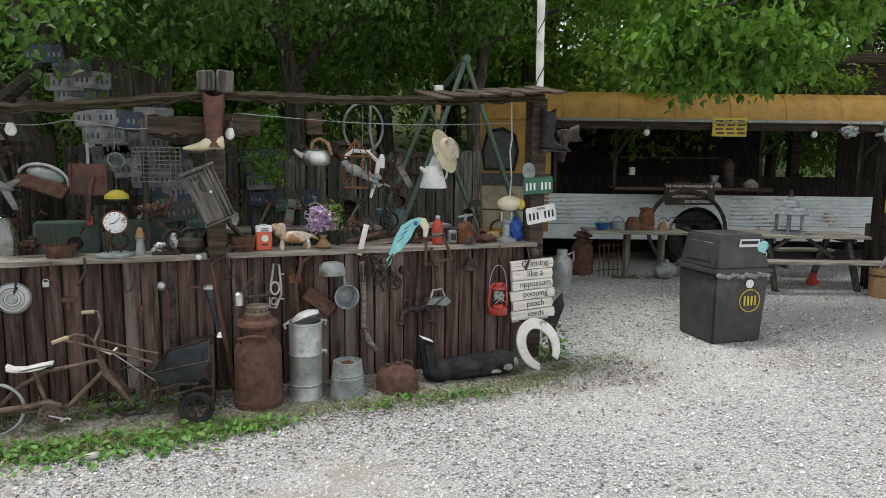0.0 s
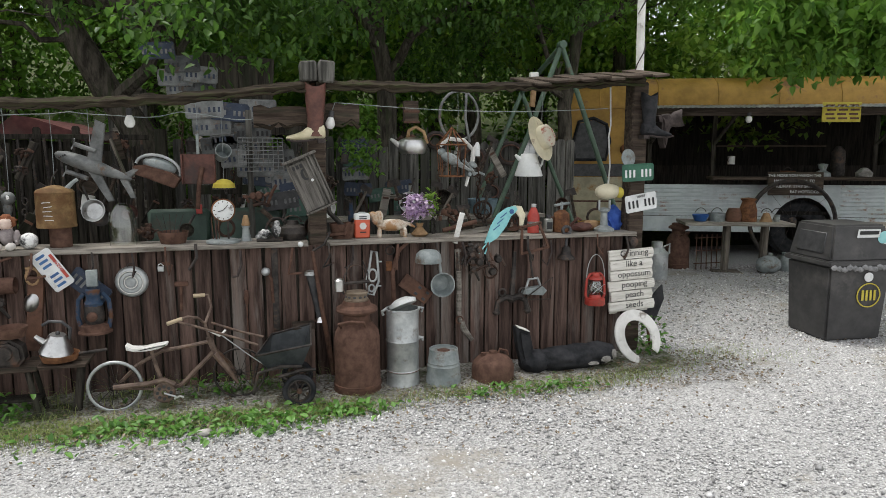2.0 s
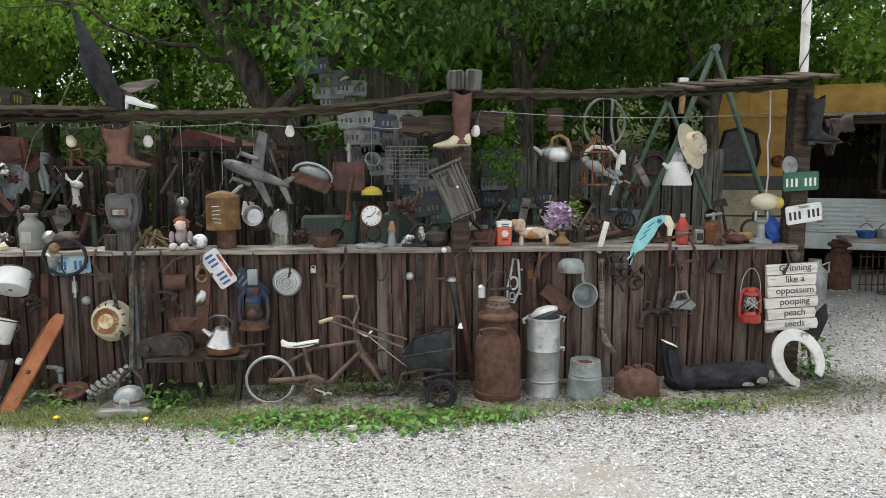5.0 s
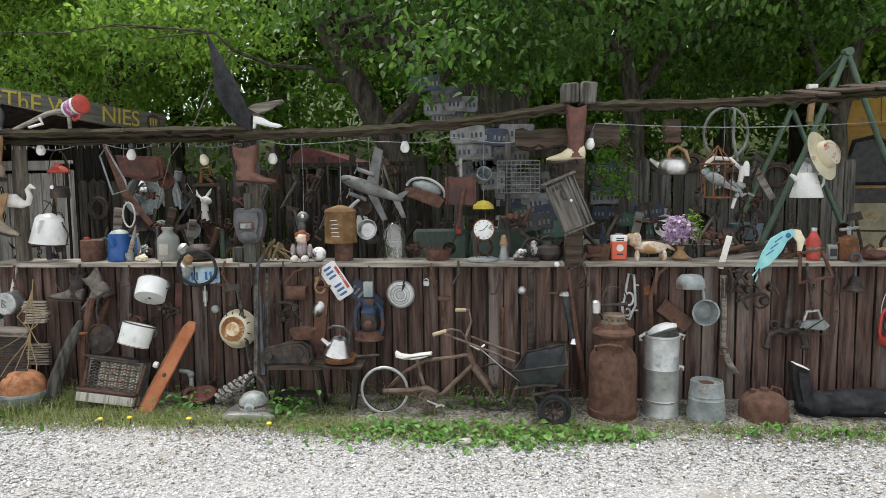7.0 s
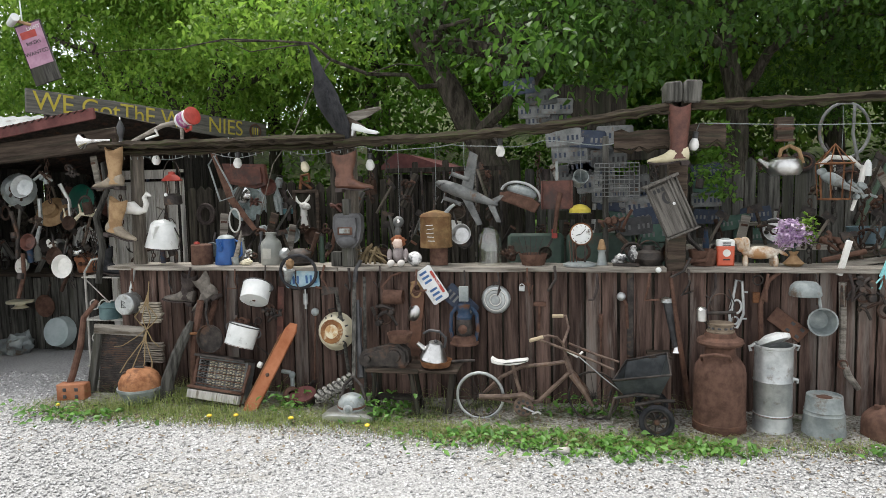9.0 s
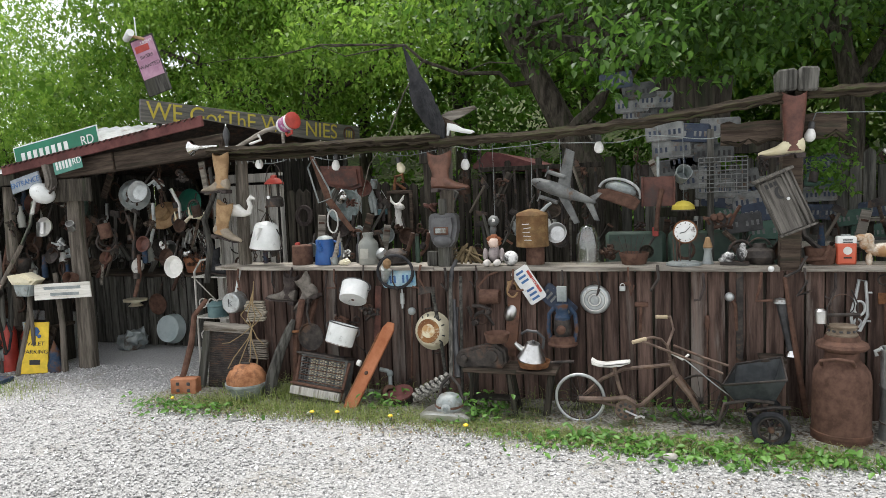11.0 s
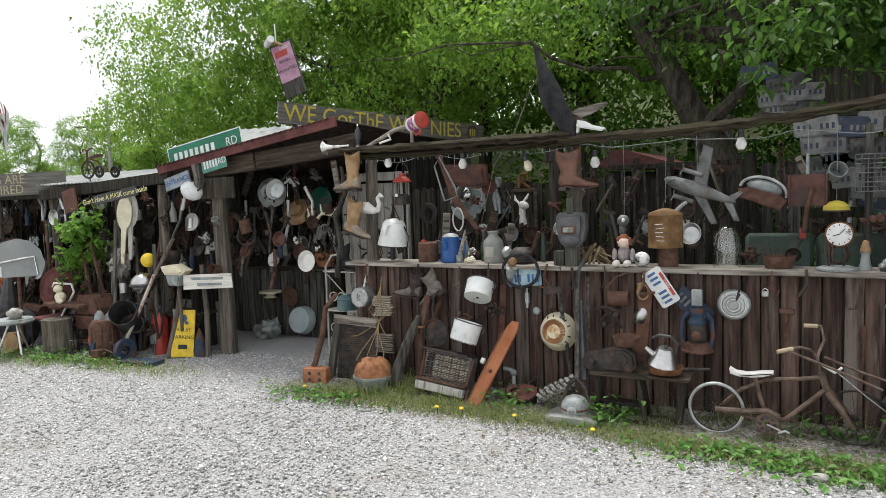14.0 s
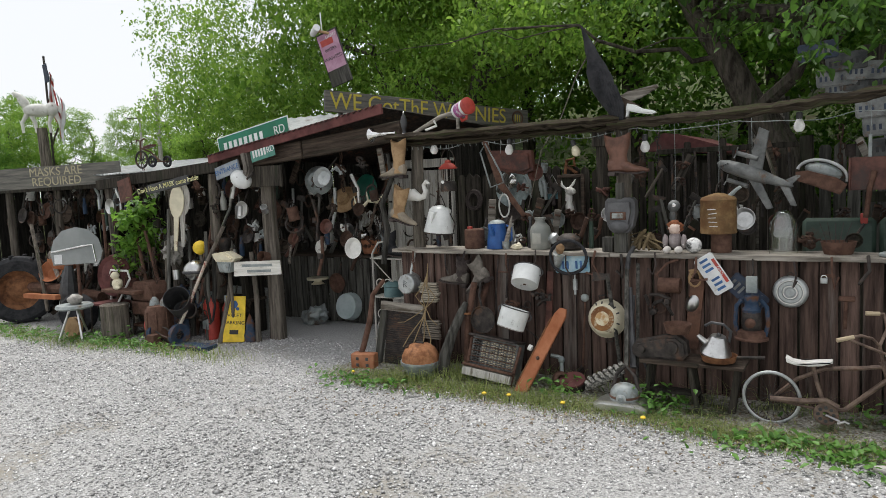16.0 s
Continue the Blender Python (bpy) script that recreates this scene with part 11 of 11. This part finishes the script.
part("seat", prism(bmesh.new(), [(-0.06, 0.36), (0.14, 0.4), (0.14, 0.43), (-0.06, 0.4)], -0.06, 0.06, 0.008), leather_brown, trk)
hb = bmesh.new()
for c, s2, rr in (((0, 0, 0.5), (0.3, 0.12, 0.15), None), ((-0.26, 0, 0.68), (0.1, 0.07, 0.2), (0, -30, 0)), ((-0.36, 0, 0.82), (0.13, 0.06, 0.06), (0, 35, 0)), ((0.28, 0, 0.52), (0.14, 0.11, 0.16), None)):
    blob(hb, c, s2, 0.05, 3, 4, rr)
for x0, x1 in ((-0.2, -0.34), (-0.16, -0.08), (0.28, 0.2), (0.34, 0.42)):
    tube(hb, [(x0, 0.03, 0.45), (x1, 0.03, 0.22), (x1 + 0.02, 0.03, 0.0)], [0.06, 0.04, 0.03], 7)
tube(hb, [(0.4, 0, 0.58), (0.52, 0, 0.4), (0.5, 0, 0.15)], [0.05, 0.06, 0.02], 7)
hs2 = part("horse_statue", hb, white_paint, None)
tagged(hs2, "white painted horse statue on a tall post", "horse statue").matrix_basis = pose(-15.9, 3.0, 3.25, 0, 0, 52)
part("shaft", tube(bmesh.new(), [(0, 0, 0), (0.05, 0, 2), (-0.05, 0, 3.35)], [0.14, 0.13, 0.11], 10), log_wood, thing("horse_post", "thick grey post carrying the horse statue", "post", -15.85, 3.05, 0))
fl = thing("flag", "faded striped flag on a dark pole behind the horse", "flag", -16.0, 3.3, 0)
part("pole", tube(bmesh.new(), [(0, 0, 0), (0, 0, 5.0)], 0.025, 8), iron, fl)
for k in range(9):
    bm = bmesh.new()
    pts = [(0.03 + 0.06 * k + 0.01 * math.sin(j), 0.05 * math.sin(k + j * 0.5), 4.75 - 0.1 * k - 0.13 * j) for j in range(8)]
    prev = None
    for p in pts:
        cur = (bm.verts.new(p), bm.verts.new((p[0] + 0.062, p[1] + 0.02, p[2] - 0.1)))
        if prev:
            bm.faces.new((prev[0], prev[1], cur[1], cur[0]))
        prev = cur
    bmesh.ops.solidify(bm, geom=bm.faces[:], thickness=0.004)
    part("stripe", bm, red_enamel if k % 2 else plate_white, fl)
bm = bmesh.new()
box(bm, (0.07, -0.02, 4.6), (0.16, 0.02, 0.42), (0, -10, 0))
part("canton", bm, plate_navy, fl)
for x, y, h, r0, arm in ((-34.9, 19.8, 7.6, 0.12, 0.4), (-40.2, 22.3, 7.2, 0.08, 1.7)):
    up = thing("utility_pole", "tall weathered utility pole beyond the sheds", "utility pole", x, y, 0, group="utility poles")
    # pale whitewash material stands in for front light on the bare pole
    part("pole", tube(bmesh.new(), [(0, 0, 0), (0, 0, h)], [r0 * 1.2, r0 * 0.8], 10), white_board, up)
    bm = bmesh.new()
    box(bm, (0, 0, h - 0.5), (arm, 0.08, 0.1), (0, 0, 30))
    part("crossarm", bm, grey_board, up)


# ---------------------------------------------------------------- clutter, piece by piece
def clutter(x, y, z, r, group, size=1.0):
    """One odd piece of hung or stacked junk."""
    kind = r.choice(("pan", "pipe", "ring", "board", "can", "casting", "bottle", "chain", "pan", "tool", "casting"))
    mt = r.choice((iron, dark_rust, dark_rust, white_paint, aluminium, rust, iron, dull_zinc, leather_dark, iron, dark_board, old_plank, leather_brown, dark_rust, zinc))
    mt = r.choice((iron, dark_rust)) if kind in ('chain', 'ring') else r.choice((grey_board, dark_board, old_plank, grey_plank)) if kind == 'board' else mt
    s2 = r.uniform(0.7, 1.25) * size
    rot = (r.uniform(-10, 10), r.uniform(-35, 35), r.uniform(-40, 40))
    if kind == "pan":
        return make("hanging_pan", "old metal pan hung among the junk", "pan", (x, y, z, 80 + rot[0], rot[1], 0), [("pan", "L", cup(0.08 * s2, 0.11 * s2, 0.05), mt), ("handle", "T", [([(0, 0.1 * s2, 0.03), (0.01, 0.26 * s2, 0.02)], 0.01)], iron)], group)
    if kind == "pipe":
        return make("scrap_pipe", "length of old pipe among the junk", "pipe", (x, y, z, *rot), [("pipe", "T", [([(0, 0, -0.25 * s2), (0.03, 0.02, 0), (0.0, 0, 0.25 * s2)], 0.02)], mt), ("collar", "L", [(0.02, -0.03), (0.032, -0.03), (0.032, 0.03), (0.02, 0.03)], iron)], group)
    if kind == "ring":
        return make("iron_ring", "rusty iron hoop hung among the junk", "hoop", (x, y, z, *rot), [("hoop", "T", [(ring((0, 0, 0), 0.11 * s2, 16), 0.012)], mt), ("clip", "T", [([(0, 0, 0.1 * s2), (0, 0, 0.2 * s2)], 0.007)], iron)], group)
    if kind == "board":
        return make("scrap_board", "weathered scrap board among the junk", "board", (x, y, z, *rot), [("board", "B", [((0, 0, 0), (0.09 * s2, 0.025, 0.42 * s2))], mt), ("nail_strip", "B", [((0, -0.016, 0.1), (0.06, 0.008, 0.02))], rust)], group)
    if kind == "can":
        return make("tin_can", "dented old tin can among the junk", "can", (x, y, z - 0.08, rot[0], rot[1] * 0.5, 0), [("can", "L", cup(0.065 * s2, 0.065 * s2, 0.16 * s2), mt), ("bail", "T", [(arc((0, 0, 0.15 * s2), 0.065 * s2, 0, 180, 8), 0.004)], iron)], group)
    if kind == "bottle":
        return make("old_bottle", "dusty old bottle among the junk", "bottle", (x, y, z - 0.1), [("bottle", "L", [(0, 0), (0.04 * s2, 0), (0.042 * s2, 0.12), (0.018, 0.18), (0.018, 0.24), (0, 0.24)], r.choice((bpy.data.materials["dusty_glass"], rusty_blue, dark_green))), ("cap", "L", [(0.02, 0.235), (0.02, 0.255), (0, 0.257)], iron)], group)
    if kind == "chain":
        return make("hung_chain", "loop of rusty chain hung among the junk", "chain", (x, y, z), [("chain", "T", [(ring((0.012 * math.sin(k * 2), 0, 0.24 - 0.04 * k), 0.017, 8, ("xz", "yz")[k % 2], 0.026), 0.006) for k in range(11)], mt)], group)
    if kind == "tool":
        return make("old_hand_tool", "wooden-handled old tool hung among the junk", "tool", (x, y, z, 0, rot[1], 0), [("handle", "T", [([(0, 0, -0.2), (0.01, 0, 0.12)], 0.015)], r.choice((grey_board, old_plank, log_wood))), ("head", "P", [([(-0.08 * s2, 0.12), (0.08 * s2, 0.1), (0.06, 0.2 * s2), (-0.05, 0.18)], -0.01, 0.01, 0.003)], iron)], group)
    return odd_machine("old cast-iron part among the junk", (x, y, z, 0, rot[1], 0), r.randrange(999), 0.1 * s2, mt)


rc = random.Random(2024)
for k in range(110):   # behind the bar
    clutter(rc.uniform(-3.4, 3.6), rc.uniform(0.95, 1.4), rc.choice((rc.uniform(1.2, 1.4), rc.uniform(1.5, 1.95))), rc, "junk behind the bar", 0.75)
for k in range(34):   # along the counter top
    clutter(rc.uniform(-3.6, 3.5), rc.uniform(0.17, 0.24), 1.21 + rc.uniform(-0.01, 0.02), rc, "odds and ends on the counter", 0.7)
for k in range(200):   # porch walls and back counter
    clutter(rc.uniform(-6.8, -4.3), rc.choice((rc.uniform(1.3, 1.7), rc.uniform(2.2, 3.0), rc.uniform(0.3, 0.6))), rc.choice((rc.uniform(0.95, 1.3), rc.uniform(1.3, 2.0))), rc, "junk under the porch", 0.85)
for k in range(170):   # junk shed
    x = rc.uniform(-11.8, -6.1)
    clutter(x, rc.uniform(-0.05, 0.9), rc.choice((rc.uniform(1.25, 1.9), rc.uniform(1.4, 1.85), rc.uniform(0.5, 1.25))), rc, "junk in the shed")
for k in range(190):   # junk heaped on the ground before the shed
    x = rc.uniform(-11.5, -6.3)
    clutter(x, rc.uniform(-0.35, 0.4), rc.uniform(0.12, 0.85), rc, "junk heaped before the shed", 0.9)
for k in range(16):   # leaning sticks
    x = rc.uniform(-9.5, -6.0)
    make("leaning_stick", "grey stick leaning in the junk heap", "stick", (x, rc.uniform(-0.3, 0.1), 0, rc.uniform(-12, 4), rc.uniform(-14, 14), 0), [("stick", "T", [([(0, 0, 0), (rc.uniform(-0.03, 0.03), 0.02, 0.6), (rc.uniform(-0.05, 0.05), 0, rc.uniform(0.9, 1.6))], [0.03, 0.026, 0.018])], rc.choice((log_wood, grey_board, rust)))], "sticks in the junk heap")
hp = thing("junk_bench", "long low dark bench loaded with junk before the shed", "bench", -8.6, 0.25, 0)
for z, d in ((0.42, 0.5), (0.85, 0.4)):
    for k in range(3):
        bm = bmesh.new()
        box(bm, (0, -0.15 + 0.15 * k + (0.2 if z > 0.5 else 0), z), (4.6, 0.14, 0.035))
        part("bench_plank", bm, old_plank, hp)
for x in (-2.2, -0.8, 0.7, 2.2):
    bm = bmesh.new()
    box(bm, (x, 0.1, 0.42), (0.08, 0.3, 0.84))
    part("bench_leg", bm, dark_board, hp)
# ---------------------------------------------------------------- weeds and grass along the bar
rg = np.random.default_rng(31)


def grass(label, patches, height, seed, mat):
    """Thin bent blades thrown over patches (x, y, rx, ry, count)."""
    r = np.random.default_rng(seed)
    base = np.concatenate([np.stack([x + r.normal(0, rx, n), y + r.normal(0, ry, n), np.zeros(n)], 1) for x, y, rx, ry, n in patches])
    n = len(base)
    a, h = r.uniform(0, 6.28, n), height * r.uniform(0.35, 1.2, n)
    side = np.stack([-np.sin(a), np.cos(a), np.zeros(n)], 1) * 0.0021
    d = np.stack([np.cos(a), np.sin(a), np.zeros(n)], 1)
    mid, tip = base + d * (h * 0.2)[:, None], base + d * (h * r.uniform(0.5, 1.5, n))[:, None]
    mid[:, 2], tip[:, 2] = h * 0.55, h * r.uniform(0.5, 0.95, n)
    v = np.stack([base - side, base + side, mid + side * 0.8, mid - side * 0.8, tip], 1).reshape(-1, 3)
    i = np.arange(n)[:, None] * 5
    f = np.concatenate([i + [[0, 1, 2]], i + [[0, 2, 3]], i + [[3, 2, 4]]], 1).reshape(-1, 3)
    return mesh_stuff("grass", v, f, mat, label, "grass")


soil_strip = bmesh.new()
rows = []
for k in range(161):
    x = -4.3 + k * 0.052
    edge = -0.74 - 0.16 * math.exp(-((x - 0.2) / 0.9) ** 2) - 0.08 * noise.noise(Vector((x * 2.3, 0, 4))) - 0.05 * noise.noise(Vector((x * 9, 0, 1))) + (0.2 * (x - 1.0) / 2.6 if x > 1.0 else 0)
    rows.append([soil_strip.verts.new((x, edge + (0.25 - edge) * j / 9, 0.003 + 0.016 * min(1, j / 2) + 0.01 * noise.noise(Vector((x * 6, j * 1.7, 0))))) for j in range(10)])
for a, b in zip(rows, rows[1:]):
    for j in range(9):
        soil_strip.faces.new((a[j], b[j], b[j + 1], a[j + 1]))
tagged(part("soil_strip", soil_strip, surface("gravelly_soil", (0.13, 0.12, 0.095), (0.44, 0.425, 0.39), 0.95, 0, 45, 0.8, (1, 1, 1), (0.085, 0.1, 0.045), 0.5, 3), None), "strip of gravelly soil along the foot of the bar", "soil", kind="structure")
strip = [(x, -0.6 - 0.08 * abs(math.sin(x * 1.7)) - 0.12 * math.exp(-((x - 0.2) / 0.9) ** 2), 0.2, 0.11, int((620 if x < 1.1 else 220) + 480 * math.sin(x * 2.3) ** 2 * (x < 1.1))) for x in np.arange(-4.0, 3.6, 0.25)]
grass("tufts of green and dry grass along the bar", strip, 0.05, 41, blade)
r = np.random.default_rng(48)
n = 5200
p = np.stack([r.uniform(-4.2, 4.6, n), np.where(r.uniform(size=n) < 0.7, r.uniform(-0.95, -0.1, n), r.uniform(-1.6, -0.3, n)), np.full(n, 0.02)], 1)
q = np.stack([r.uniform(4.0, 10.5, n), r.uniform(-1.2, 3.6, n), np.full(n, 0.016)], 1)
v, f = leaf_mesh(np.concatenate([p, q[:3400]]), 0.03, 0.0, r)
v[:, 2] = np.clip(v[:, 2], 0.008, 0.035)
mesh_stuff("leaf_litter", v, f, litter_mat, "dry brown leaf litter scattered on soil and gravel", "leaf litter")
grass("taller grass at the foot of the bar boards", [(x, -0.2, 0.18, 0.08, 36) for x in np.arange(-3.6, 1.0, 0.3)] + [(-3.0, -0.35, 0.12, 0.08, 200), (-3.3, -0.5, 0.2, 0.1, 200)], 0.2, 42, blade)
grass("thin grass patches in the gravel by the post", [(3.9, -0.45, 0.25, 0.12, 500), (4.4, -0.2, 0.3, 0.14, 500), (4.9, -0.5, 0.3, 0.12, 160), (3.5, -0.62, 0.25, 0.07, 220), (2.6, -0.62, 0.5, 0.07, 300)], 0.04, 43, blade)
grass("long bent grass at the foot of the boards", [(-3.05, -0.38, 0.1, 0.06, 130), (-2.75, -0.62, 0.25, 0.08, 260), (-2.2, -0.6, 0.3, 0.1, 260), (-3.4, -0.6, 0.2, 0.08, 200), (-1.0, -0.5, 0.3, 0.12, 160)], 0.13, 47, blade)
grass("grass fringe before the junk shed", [(x, -0.75 - 0.2 * (x < -7.5), 0.25, 0.14, 200) for x in np.arange(-11.5, -5.6, 0.3)], 0.09, 44, blade)
pw = []
for x, y, rx, ry, n, h in ((-0.15, -0.86, 0.28, 0.13, 210, 0.035), (0.4, -0.9, 0.26, 0.13, 280, 0.045), (0.3, -0.25, 0.2, 0.05, 110, 0.14), (-0.6, -0.85, 0.24, 0.12, 110, 0.03), (1.05, -0.85, 0.16, 0.06, 160, 0.04), (2.2, -0.74, 0.2, 0.06, 60, 0.04), (2.75, -0.74, 0.12, 0.06, 60, 0.05), (-1.3, -0.5, 0.12, 0.1, 190, 0.13), (-2.1, -0.42, 0.1, 0.07, 90, 0.1), (3.85, -0.15, 0.08, 0.06, 90, 0.3), (-7.4, -0.8, 0.5, 0.12, 420, 0.08), (-9.2, -0.95, 0.6, 0.12, 300, 0.08), (-3.7, -0.85, 0.3, 0.08, 160, 0.05)):
    pw.append(np.stack([x + rg.normal(0, rx, n), y + rg.normal(0, ry, n), 0.01 + np.abs(rg.normal(0, h * 0.6, n))], 1))
v, f = leaf_mesh(np.concatenate(pw), 0.056, -0.1, rg, True)
mesh_stuff("weeds", v, f, leaf_weed, "broad-leaved green weeds round the bicycle", "weeds")
for k, (x, y) in enumerate(((-2.35, -0.78), (-1.28, -0.85), (-1.9, -0.78), (-3.95, -0.75), (-2.55, -0.82))):
    fw2 = thing("dandelion", "yellow dandelion flower in the grass", "flower", x, y, 0, group="dandelions")
    part("stem", tube(bmesh.new(), [(0, 0, 0), (0.01, 0, 0.06)], 0.003, 5), dark_green, fw2)
    part("bloom", lathe(bmesh.new(), [(0, 0.058), (0.018, 0.06), (0.02, 0.068), (0.01, 0.076), (0, 0.077)], 12), yellow_paint_b, fw2)
for x, y, s2 in ((0.12, -1.0, 0.05), (0.55, -0.95, 0.045), (-0.6, -0.95, 0.03), (1.6, -0.85, 0.03)):
    bm = bmesh.new()
    blob(bm, (0, 0, s2 * 0.4), (s2, s2 * 0.7, s2 * 0.5), 0.3, 2)
    tagged(part("pale_stone", bm, stone_grey, None), "pale flat stone lying in the weeds", "stone", "stones in the weeds").location = (x, y, 0)
# leafy vine hanging behind the bar
v, f = leaf_mesh(spray([(1.55, 1.7, 1.95, 0.25, 0.15, 0.35), (1.35, 1.8, 2.2, 0.35, 0.2, 0.3), (0.15, 1.9, 2.35, 0.5, 0.2, 0.25)], 1500, rg, 9, 0.08), 0.07, 0.6, rg)
mesh_stuff("vine", v, f, leaf_mid, "leafy green vine hanging over the back fence", "vine")
